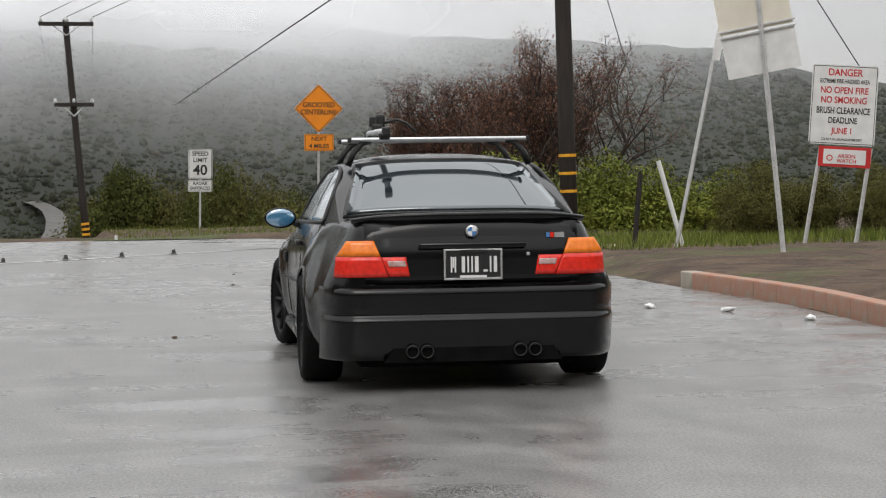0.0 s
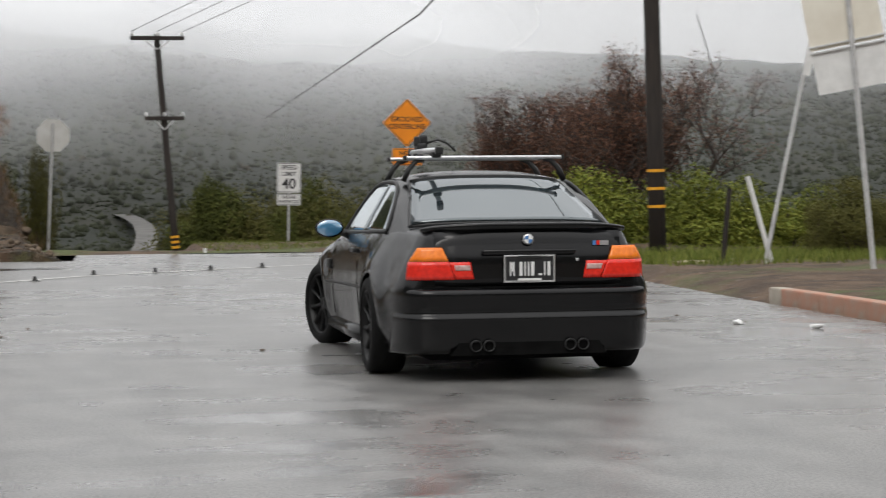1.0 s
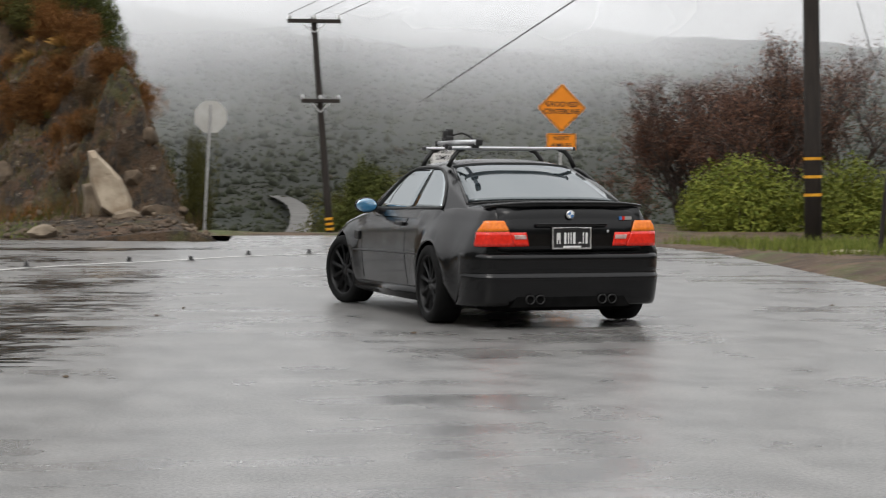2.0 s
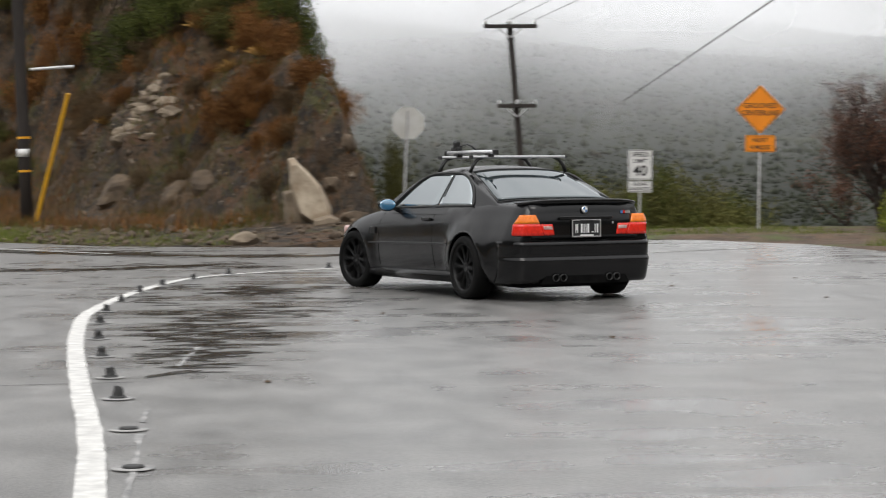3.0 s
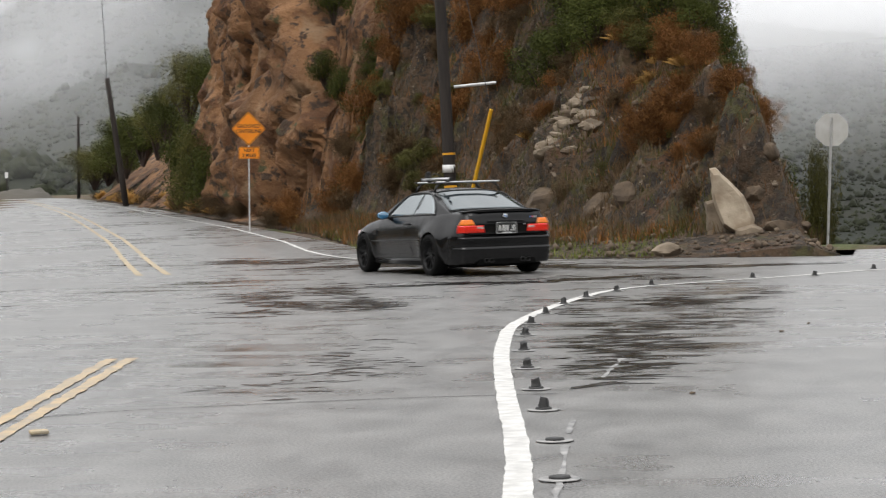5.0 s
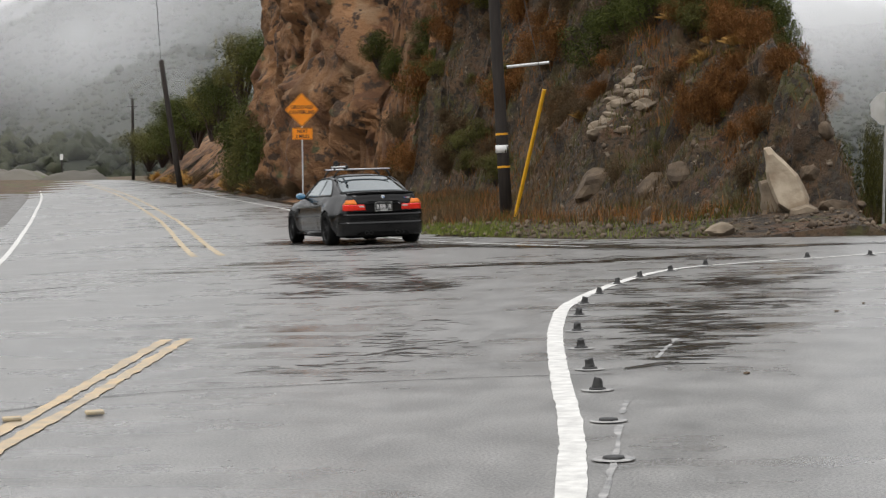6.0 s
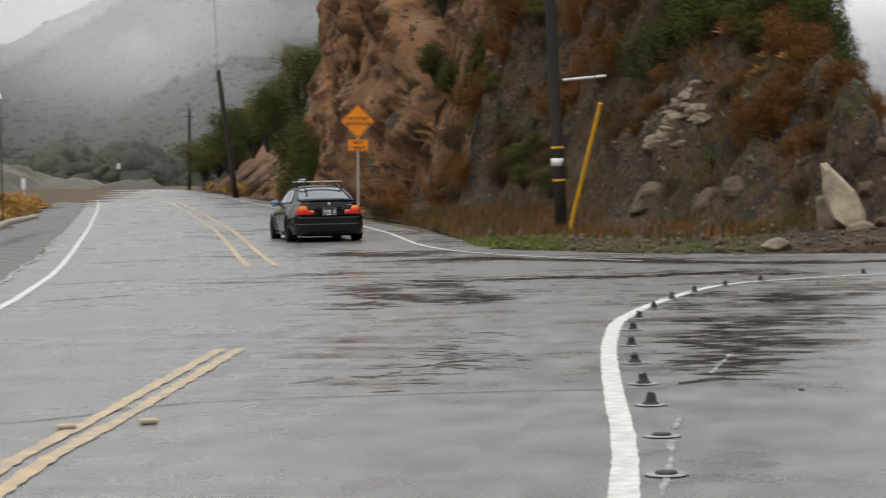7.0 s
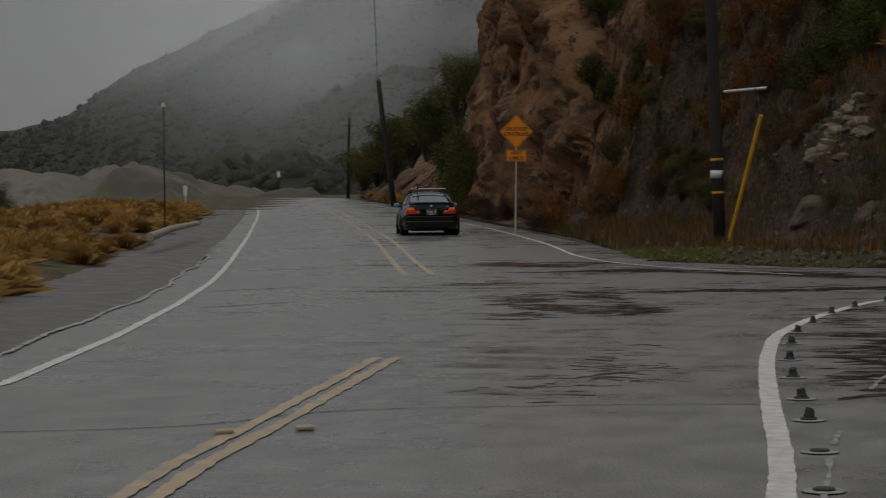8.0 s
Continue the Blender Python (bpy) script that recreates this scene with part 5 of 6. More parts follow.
def utility_pole(name, label, foot, top, r0, r1, bands=(), arms=()):
    f, t = Vector(foot), Vector(top)
    pole = empty(name, label, "utility pole", Matrix.Translation(f))
    bm = bmesh.new()
    d = t - f
    tube(bm, [d * k for k in (-0.03, 0.25, 0.5, 0.75, 1)], [r0 + (r1 - r0) * k for k in (0, 0.25, 0.5, 0.75, 1)], 14)
    part("shaft", bm, POLE, pole, "", True)
    for z in bands:
        k = (z - f.z) / d.z
        bm = bmesh.new()
        rr = r0 + (r1 - r0) * k + 0.006
        tube(bm, [d * (k - 0.018 / d.length * 1.4), d * (k + 0.018 / d.length * 1.4)], rr, 16)
        part("band", bm, BAND, pole, "yellow reflective band")
    for z, half, n_ins in arms:
        k = (z - f.z) / d.z
        c = d * k
        bm = bmesh.new()
        box(bm, (c.x, c.y - 0.1, c.z), (half * 2, 0.09, 0.075), bevel=0.01)
        arm = part("crossarm", bm, POLE, pole)
        for j in range(n_ins):
            x = c.x - half * 0.92 + half * 1.84 * j / (n_ins - 1)
            bm = bmesh.new()
            tube(bm, [(x, c.y - 0.1, c.z + 0.03), (x, c.y - 0.1, c.z + 0.07), (x, c.y - 0.1, c.z + 0.12)], [0.022, 0.034, 0.018], 8)
            part("insulator", bm, GALV, arm)
        for sgn in (-1, 1):
            bm = bmesh.new()
            tube(bm, [(c.x + sgn * half * 0.5, c.y - 0.1, c.z - 0.03), (c.x, c.y - 0.1, c.z - 0.22)], 0.012, 5)
            part("brace", bm, GALV, arm)
    return pole


def cable(points, r=0.012, label="thin black overhead cable", sag=0.0):
    a, b = Vector(points[0]), Vector(points[-1])
    bm = bmesh.new()
    tube(bm, [a.lerp(b, k / 14) - Vector((0, 0, sag * 4 * (k / 14) * (1 - k / 14))) for k in range(15)] if len(points) == 2 else points, r, 5)
    return tagged(part("cable", bm, WIRE), label, "cable", "overhead cables")


utility_pole("utility_pole", "dark wooden utility pole with two crossarms", (3.9, 40.82, -0.3), (3.55, 40.84, 4.24), 0.075, 0.058, (0.1, 0.2, 0.3), ((4.15, 0.52, 3), (2.6, 0.38, 3)))
utility_pole("utility_pole", "dark brown wooden utility pole with yellow bands", (11.79, 35.07, -0.1), (11.62, 35.1, 8.6), 0.155, 0.13, (1.48, 1.165, 0.85))
hill_pole = utility_pole("utility_pole", "dark wooden utility pole at the foot of the hill", (-6.78, 47.5, -0.1), (-7.05, 47.5, 9.2), 0.145, 0.12, (2.17, 1.42))
bm = bmesh.new()
tube(bm, [(-0.07, 0, 1.84), (-0.07, 0, 2.02)], 0.15, 16)
part("pole_tag", bm, WHITE, hill_pole, "torn white paper wrap", True)
bm = bmesh.new()
tube(bm, [(0.1, -0.02, 3.8), (1.06, 0.1, 3.87)], 0.035, 8)
part("bracket", bm, GALV, hill_pole, "grey steel bracket")
utility_pole("utility_pole", "thin dark pole leaning over the bend", (-38.05, 124.3, 1.2), (-38.9, 124.04, 8.95), 0.19, 0.15)
utility_pole("utility_pole", "thin dark pole far along the road", (-58.0, 175.7, 2.0), (-57.82, 175.73, 8.94), 0.15, 0.12, (), ((8.2, 0.5, 2),))
bm = bmesh.new()
tube(bm, [(-6.46, 46.55, 0.3), (-5.61, 45.66, 3.08)], 0.045, 10)
tagged(part("guy_wire_guard", bm, YELLOW_PLASTIC), "yellow plastic guard on a slanting guy wire", "guy guard")
cable([(-5.61, 45.66, 3.08), (-7.0, 47.5, 9.0)], 0.008)
cable([(8.21, 59.44, 3.21), (6.3, 29.33, 3.7), (5.2, 12.0, 5.0)], 0.012)
for dx in (-0.5, 0.0, 0.5):
    cable([(3.56 + dx, 40.75, 4.28), (9.5 + dx, 20.0, 6.4)], 0.006)
    cable([(3.56 + dx, 40.7, 4.1), (3.64 + dx * 0.75, 40.7, 2.62)], 0.004, "thin drop wire on a utility pole", 0.0)
cable([(20.19, 56.5, 6.05), (20.9, 56.2, 3.4)], 0.014)
cable([(16.4, 36.5, 5.6), (17.9, 35.8, 2.9)], 0.012)
cable([(-26.5, 84.0, 10.5), (-38.9, 124.0, 8.9)], 0.02)
cable([(10.93, 28.47, 1.3), (10.8, 28.4, 1.8)], 0.006, "thin wire end on a leaning post")


# ---- signs ----
def letters(text, size, material, parent, x, y, z, wide=1.0, name="lettering"):
    """Writing in the built-in font on an upright face that looks along -y."""
    cu = bpy.data.curves.new(name, "FONT")
    cu.body, cu.size, cu.align_x, cu.align_y, cu.extrude, cu.offset = text, size, "CENTER", "CENTER", 0.001, size * 0.018
    tmp = bpy.data.objects.new(name, cu)
    me = bpy.data.meshes.new_from_object(tmp)
    bpy.data.objects.remove(tmp)
    me.materials.append(material)
    ob = new(name, me)
    ob.parent = parent
    ob.matrix_basis = pose(x, y, z, 90) @ Matrix.Diagonal((wide, 1, 1, 1))
    return ob


def plate(w, h, r=0.03, t=0.004, turn=0.0):
    """A thin sign plate with rounded corners, its face along -y."""
    bm = bmesh.new()
    ring = []
    for cx, cz, a0 in ((w / 2 - r, h / 2 - r, 0), (-w / 2 + r, h / 2 - r, 90), (-w / 2 + r, -h / 2 + r, 180), (w / 2 - r, -h / 2 + r, 270)):
        ring += [(cx + r * math.cos(radians(a0 + k * 18)), cz + r * math.sin(radians(a0 + k * 18))) for k in range(6)]
    c, s = math.cos(radians(turn)), math.sin(radians(turn))
    ring = [(x * c - z * s, x * s + z * c) for x, z in ring]
    f, b = [bm.verts.new((x, -t / 2, z)) for x, z in ring], [bm.verts.new((x, t / 2, z)) for x, z in ring]
    bm.faces.new(f)
    bm.faces.new(b[::-1])
    for k in range(len(ring)):
        j = (k + 1) % len(ring)
        bm.faces.new((f[j], f[k], b[k], b[j]))
    bmesh.ops.recalc_face_normals(bm, faces=bm.faces)
    return bm


def rim(w, h, border, material, parent, y, z, turn=0.0, x=0.0):
    """A thin painted border on a plate."""
    bm = bmesh.new()
    m = pose(x, y, z, 0, turn, 0)
    for cx, cz, sx, sz in ((0, h / 2, w + border, border), (0, -h / 2, w + border, border), (w / 2, 0, border, h), (-w / 2, 0, border, h)):
        box(bm, (cx, 0, cz), (sx, 0.002, sz), m)
    return part("border", bm, material, parent)


def perforated_post(parent, a, b, w=0.045, holes=True):
    bm = bmesh.new()
    a, b = Vector(a), Vector(b)
    d = b - a
    tube(bm, [a, a.lerp(b, 0.5), b], w * 0.62, 4)
    post = part("post", bm, GALV, parent, "galvanised square post")
    if holes:
        bm = bmesh.new()
        n = int(d.length / 0.09)
        for k in range(n):
            p = a + d * ((k + 0.5) / n)
            box(bm, (p.x, p.y - w * 0.46, p.z), (0.014, 0.004, 0.02))
        tagged(part("post_hole", bm, DARK, post), kind="stuff")
    return post


def warning_sign(x, y, z_foot, z_c, facing, miles, lean=0.0):
    sign = empty("warning_sign", "orange diamond road sign reading grooved centerline", "road sign", pose(x, y, z_foot, 0, lean, facing), "orange warning signs")
    h = z_c - z_foot
    perforated_post(sign, (0.0, 0.03, -0.25), (0, 0.03, h + 0.45), 0.04, False)
    face = part("diamond_plate", plate(0.74, 0.74, 0.04, turn=45), ORANGE, sign, "orange diamond plate", False, pose(0, 0, h))
    rim(0.69, 0.69, 0.013, INK, face, -0.004, 0, 45)
    letters("GROOVED", 0.15, INK, face, 0, -0.005, 0.075, 0.95)
    letters("CENTERLINE", 0.15, INK, face, 0, -0.005, -0.08, 0.9)
    low = part("distance_plate", plate(0.63, 0.36, 0.03), ORANGE, sign, "orange plate with a distance", False, pose(0.01, 0, h - 0.73))
    rim(0.59, 0.32, 0.01, INK, low, -0.004, 0)
    letters("NEXT", 0.13, INK, low, 0, -0.005, 0.075)
    letters(miles, 0.13, INK, low, 0, -0.005, -0.08)
    return sign


warning_sign(9.14, 44.16, 0.0, 2.61, -12, "4 MILES", 1.0)
warning_sign(-15.15, 62.18, 0.4, 3.41, 13, "2 MILES", 1.0)

speed = empty("speed_sign", "white speed limit sign on a thin post", "road sign", pose(7.22, 48.46, -0.06, 0, 1.2, -9))
perforated_post(speed, (0, 0.03, -0.3), (0, 0.03, 1.85), 0.04, False)
face = part("sign_plate", plate(0.56, 0.70, 0.04), WHITE, speed, "white plate", False, pose(0, 0, 1.53))
rim(0.52, 0.66, 0.012, INK, face, -0.004, 0)
letters("SPEED", 0.14, INK, face, 0, -0.005, 0.235)
letters("LIMIT", 0.14, INK, face, 0, -0.005, 0.085)
letters("40", 0.33, INK, face, 0, -0.005, -0.15)
low = part("lower_plate", plate(0.56, 0.27, 0.03), WHITE, speed, "white plate", False, pose(0, 0, 1.02))
rim(0.52, 0.23, 0.01, INK, low, -0.004, 0)
letters("RADAR", 0.1, INK, low, 0, -0.005, 0.055)
letters("ENFORCED", 0.1, INK, low, 0, -0.005, -0.055, 0.9)

stop = empty("stop_sign", "back of an octagonal road sign on a post", "road sign", pose(1.9, 49.96, -0.3, 0, 0, 0))
bm = bmesh.new()
ring = [(0.41 * math.cos(radians(22.5 + 45 * k)), 0.41 * math.sin(radians(22.5 + 45 * k))) for k in range(8)]
f, b = [bm.verts.new((x, -0.002, z)) for x, z in ring], [bm.verts.new((x, 0.002, z)) for x, z in ring]
bm.faces.new(f)
bm.faces.new(b[::-1])
for k in range(8):
    bm.faces.new((f[(k + 1) % 8], f[k], b[k], b[(k + 1) % 8]))
bmesh.ops.recalc_face_normals(bm, faces=bm.faces)
part("octagon_plate", bm, SIGN_BACK, stop, "bare grey plate", False, pose(0, 0, 2.81))
perforated_post(stop, (-0.16, -0.03, 0.0), (0.0, -0.03, 3.1), 0.05, False)

# danger sign on two posts
danger = empty("danger_sign", "white fire danger notice on two steel posts", "notice sign", pose(13.3, 27.45, 0.0, 0, 0, -25.5) @ pose(0, 0, 0, 0, 4.0, 0))
perforated_post(danger, (-0.52, 0.05, -0.1), (-0.36, 0.03, 1.5), 0.05)
perforated_post(danger, (0.2, 0.05, -0.1), (0.34, 0.03, 1.5), 0.05)
face = part("notice_board", plate(0.93, 1.14, 0.05), WHITE, danger, "white notice board", False, pose(-0.08, 0, 2.1))
rim(0.89, 1.10, 0.008, INK, face, -0.004, 0)
for text, size, z, ink, wide in (("DANGER", 0.145, 0.46, SIGN_RED, 1.0), ("EXTREME FIRE HAZARD AREA", 0.088, 0.335, INK, 0.72), ("NO OPEN FIRE", 0.135, 0.205, SIGN_RED, 0.92), ("NO SMOKING", 0.135, 0.065, SIGN_RED, 0.92), ("BRUSH CLEARANCE", 0.135, -0.085, INK, 0.76), ("DEADLINE", 0.125, -0.225, INK, 0.85), ("JUNE 1", 0.125, -0.375, SIGN_RED, 0.95), ("COUNTY OF LOS ANGELES FIRE DEPT", 0.05, -0.495, INK, 0.82)):
    letters(text, size * 0.96, ink, face, 0, -0.005, z, wide * 0.86)
low = part("lower_board", plate(0.74, 0.29, 0.01), SIGN_RED, danger, "red board with a white panel", False, pose(-0.02, 0, 1.36))
inner = part("white_panel", plate(0.60, 0.21, 0.01), WHITE, low, "", False, pose(0, -0.005, 0))
letters("ARSON", 0.075, SIGN_RED, low, 0.03, -0.01, 0.01)
letters("WATCH", 0.075, SIGN_RED, low, 0.03, -0.01, -0.06)
part("round_mark", lathe([(0.03, 0), (0.045, 0), (0.045, 0.003), (0.03, 0.003)], 20), SIGN_RED, low, "", False, pose(-0.21, -0.01, -0.02))

# tall board seen from behind on a tall post
board = empty("board_sign", "back of a large pale board on a tall steel post", "road sign", pose(11.23, 24.78, 0.0, 0, -5.2, -24))
perforated_post(board, (0, -0.03, -0.1), (0, -0.03, 4.2), 0.055)
part("lower_panel", plate(0.94, 0.55, 0.02), WHITE, board, "bare white-grey panel", False, pose(-0.03, 0.01, 2.72, 0, -5, 0))
part("upper_panel", plate(0.94, 0.9, 0.02), CREAM, board, "cream panel", False, pose(-0.1, 0.01, 3.46, 0, -5, 0))
for z in (2.98, 3.06):
    bm = bmesh.new()
    box(bm, (0, 0, 0), (0.98, 0.02, 0.025), bevel=0.004)
    part("batten", bm, GALV, board, "", False, pose(-0.05, -0.01, z, 0, -5, 0))
lean = empty("leaning_post", "leaning galvanised sign post with a small white plate", "post", pose(10.94, 27.93, 0.0))
perforated_post(lean, (0, 0, -0.1), (0.66, -0.27, 3.35), 0.055, False)
part("small_plate", plate(0.11, 0.4, 0.01), WHITE, lean, "small white plate", False, pose(0.6, -0.28, 2.95, 0, 11, -22))
bm = bmesh.new()
tube(bm, [(11.29, 28.34, -0.05), (10.93, 28.47, 1.34)], 0.035, 10)
tagged(part("marker_post", bm, WHITE), "white round post leaning to one side", "post")
bm = bmesh.new()
tube(bm, [(10.62, 28.7, -0.1), (10.73, 28.66, 1.17)], 0.04, 5)
tagged(part("fence_post", bm, POLE), "dark weathered post in the grass", "post")
for x, y, z, h, w, b in ((-42.43, 101.49, 1.2, 1.05, 0.22, WHITE), (-68.9, 187.7, 2.0, 2.4, 0.3, WHITE), (4.35, 40.0, 0.0, 0.22, 0.06, WHITE), (-27.5, 64.0, 0.2, 4.6, 0.1, POLE)):
    post = empty("marker_post", "slim upright marker post beside the road", "post", pose(x, y, z - 0.2))
    bm = bmesh.new()
    box(bm, (0, 0, h / 2), (w * 0.35, 0.05, h), bevel=0.005)
    part("stake", bm, POLE if b is POLE or h > 2 else GALV, post)
    bm = bmesh.new()
    box(bm, (0, -0.03, h), (w, 0.02, 0.55 if h > 1 and h < 4 else 0.14), bevel=0.004)
    part("marker", bm, WHITE, post, "white marker")
# rail of old logs at the edge of the drop
bm = bmesh.new()
tube(bm, [(-20.07, 45.79, 0.52), (-21.5, 50.4, 0.66), (-23.59, 57.33, 0.74)], [0.1, 0.085, 0.075], 9)
tagged(part("log_rail", bm, KERB_PLAIN), "weathered grey log lying along the verge", "log")


# ---- rocks ----
def rock(name, label, at, size, seed, material, turn=0.0, tilt=0.0):
    r = random.Random(seed)
    bm = bmesh.new()
    bmesh.ops.create_icosphere(bm, subdivisions=3, radius=1.0)
    cuts = [(Vector((r.gauss(0, 1), r.gauss(0, 1), r.gauss(0, 1))).normalized(), r.uniform(0.55, 0.9)) for _ in range(16)]
    for v in bm.verts:
        p = v.co.normalized()
        k = min([1.0] + [d / p.dot(n) for n, d in cuts if p.dot(n) > 0.05])
        q = p * k * (1 + 0.05 * noise.noise(p * 5.0 + Vector((0, seed, 0))))
        v.co = Vector((q.x * size[0], q.y * size[1], q.z * size[2]))
    return tagged(part(name, bm, material, None, "", False, pose(*at, 0, tilt, turn)), label, "rock")


def slab(name, label, at, outline, thick, material, seed):
    """A split block: a ragged outline with depth, its faces broken unevenly."""
    bm = bmesh.new()
    rings = []
    for k, (d, grow) in enumerate(((-0.5, 0.86), (-0.32, 1.0), (0.2, 1.04), (0.5, 0.8))):
        cx, cz = sum(p[0] for p in outline) / len(outline), sum(p[1] for p in outline) / len(outline)
        rings.append([bm.verts.new((cx + (x - cx) * grow, d * thick, cz + (z - cz) * grow)) for x, z in outline])
    n = len(outline)
    for a, b in zip(rings, rings[1:]):
        for k in range(n):
            bm.faces.new((a[k], a[(k + 1) % n], b[(k + 1) % n], b[k]))
    bm.faces.new(rings[0][::-1])
    bm.faces.new(rings[-1])
    bmesh.ops.recalc_face_normals(bm, faces=bm.faces)
    bmesh.ops.triangulate(bm, faces=bm.faces)
    bmesh.ops.subdivide_edges(bm, edges=bm.edges, cuts=2, use_grid_fill=True)
    for v in bm.verts:
        p = v.co * 2.6 + Vector((seed, 0, 0))
        v.co += Vector((noise.noise(p), noise.noise(p + Vector((9, 0, 0))), noise.noise(p + Vector((0, 9, 0))))) * 0.055
    return tagged(part(name, bm, material, None, "", False, pose(*at)), label, "rock")


slab("boulder", "large pale split sandstone boulder on the bank", (-0.36, 40.9, 0.28), [(-0.42, 1.28), (-0.30, 1.3), (-0.02, 1.0), (0.18, 0.78), (0.40, 0.32), (0.44, 0.06), (0.1, 0.0), (-0.2, 0.2), (-0.28, 0.42), (-0.4, 0.85)], 0.55, PALE_ROCK, 3)
# added block: its brown stands in for shading on the boulder's left side
slab("boulder", "brown sandstone block added for the brown shading beside a pale one", (-0.55, 41.15, 0.2), [(-0.35, 0.75), (-0.1, 0.8), (0.2, 0.5), (0.3, 0.0), (-0.3, 0.0)], 0.5, OUTCROP, 8)
slab("boulder", "pale sandstone block at the foot of a boulder", (-0.02, 40.6, 0.12), [(-0.28, 0.3), (0.0, 0.38), (0.3, 0.22), (0.36, 0.0), (-0.3, 0.0)], 0.4, OUTCROP, 5)
rock("rock", "flat pale rock slab lying on the dirt", (-1.55, 37.9, 0.12), (0.36, 0.28, 0.15), 7, OUTCROP, 10)
rock("rock", "flat pale stone slab in the grass", (10.5, 29.4, 0.05), (0.5, 0.4, 0.09), 8, PALE_ROCK, 30)
def on_hill(x, y):
    """The hill's surface under a point of the plan."""
    hit = hill_tree.ray_cast(Vector((x, y, 90)), Vector((0, 0, -1)))[0]
    return hit.z if hit else 0.0


for x, y, w, h in ((-4.7, 47.9, 0.75, 0.55), (-3.3, 46.0, 0.6, 0.5), (-2.6, 44.9, 0.45, 0.4), (0.1, 41.3, 0.3, 0.25), (0.55, 40.6, 0.45, 0.2), (0.35, 42.2, 0.2, 0.16), (-3.15, 42.4, 0.24, 0.4)):
    rock("rock", "brown weathered rock bulging from the slope", (x, y, on_hill(x, y) - 0.12), (w, w * 0.8, h), int(-x * 37) + 11, GREY_ROCK, 40 * x, 12)
for k in range(34):
    y = 48.3 + k * 0.08
    x = -4.25 + rnd.uniform(-0.62, 0.62) * (1 - 0.35 * k / 34)
    rock("rock", "pale layered rock sticking out of the slope", (x, y + 0.1, on_hill(x, y) - 0.09), (rnd.uniform(0.2, 0.4), rnd.uniform(0.3, 0.45), rnd.uniform(0.13, 0.26)), 20 + k, OUTCROP if k % 3 else GREY_ROCK, rnd.uniform(-40, 40), rnd.uniform(-12, 24))
for k in range(44):
    x = rnd.uniform(-9, 1.0)
    y = 40.5 + max(0, -(x + 4)) * 1.1 + abs(rnd.gauss(0.5, 2.4))
    s = rnd.uniform(0.05, 0.15) * (1.7 if k % 7 == 0 else 1)
    rock("rock", "grey-brown broken rock on the hillside", (x, y, on_hill(x, y) - s * 0.15), (s * 1.2, s, s * rnd.uniform(0.6, 1.3)), 60 + k, GREY_ROCK, rnd.uniform(0, 180), rnd.uniform(-25, 25))


STONE = mat("grey_brown_stones", (0.17, 0.125, 0.085), (0.07, 0.05, 0.034), 0.9, 3, bump=0.8, bump_scale=20)


def on_bank(k):
    x = npr.uniform(-10, 1.5)
    y = 37.2 + max(0.0, -(x + 3.5)) * 1.35 + abs(npr.normal(0, 2.2)) + 0.2
    return x, y, on_hill(x, y), 0.6 + npr.uniform(0, 1) ** 4 * 2.4


def on_face(k):
    x = npr.uniform(-13, 1.2)
    y = 41.0 + max(0.0, -(x + 3.5)) * 1.3 + npr.uniform(0, 8)
    return x, y, on_hill(x, y) - 0.05, 0.5 + npr.uniform(0, 1) ** 3 * 2.5


clumps("scree", 1500, on_bank, 0.024, STONE, "loose small stones on the dirt bank", "stones")
clumps("rock_outcrop", 2200, on_face, 0.03, STONE, "broken grey-brown rock in the slope", "rock")


# ---- plants ----
GREEN = leaf_mat("green_leaves", (0.042, 0.052, 0.012), (0.085, 0.095, 0.022), 0.7)
BRIGHT = leaf_mat("yellow_green_leaves", (0.1, 0.13, 0.02), (0.2, 0.21, 0.035), 0.6)
OLIVE = leaf_mat("olive_leaves", (0.07, 0.07, 0.019), (0.125, 0.118, 0.035), 0.7)
RUST = leaf_mat("rust_dry_stems", (0.08, 0.035, 0.011), (0.27, 0.125, 0.042), 0.9)
BROWN = leaf_mat("brown_dry_stems", (0.05, 0.033, 0.018), (0.16, 0.105, 0.055), 0.8)
STRAW = leaf_mat("straw_grass", (0.3, 0.165, 0.045), (0.54, 0.34, 0.12), 0.9)
GRASS = leaf_mat("green_grass", (0.06, 0.09, 0.014), (0.2, 0.22, 0.05), 0.7)
BARK = mat("brown_bark", (0.06, 0.04, 0.032), (0.035, 0.025, 0.02), 0.9, 8, bump=0.5)
TWIG_LEAF = leaf_mat("russet_buds", (0.1, 0.045, 0.03), (0.2, 0.105, 0.07), 0.8)


def leaf_mesh(name, pts, normals, size, material):
    """Small bent leaves at the points, each an island of its own."""
    n = len(pts)
    a = np.cross(normals, npr.normal(size=(n, 3)))
    a /= np.linalg.norm(a, axis=1, keepdims=True) + 1e-9
    b = np.cross(normals, a)
    s = size * npr.uniform(0.6, 1.4, (n, 1))
    co = np.stack([pts - a * s, pts - b * s * 0.5 + normals * s * 0.15, pts + a * s, pts + b * s * 0.5 + normals * s * 0.15], 1).reshape(-1, 3)
    i = np.arange(n)[:, None] * 4
    me = bpy.data.meshes.new(name)
    me.from_pydata(co.tolist(), [], np.concatenate([i, i + 1, i + 2, i + 3], 1).tolist())
    me.materials.append(material)
    return me


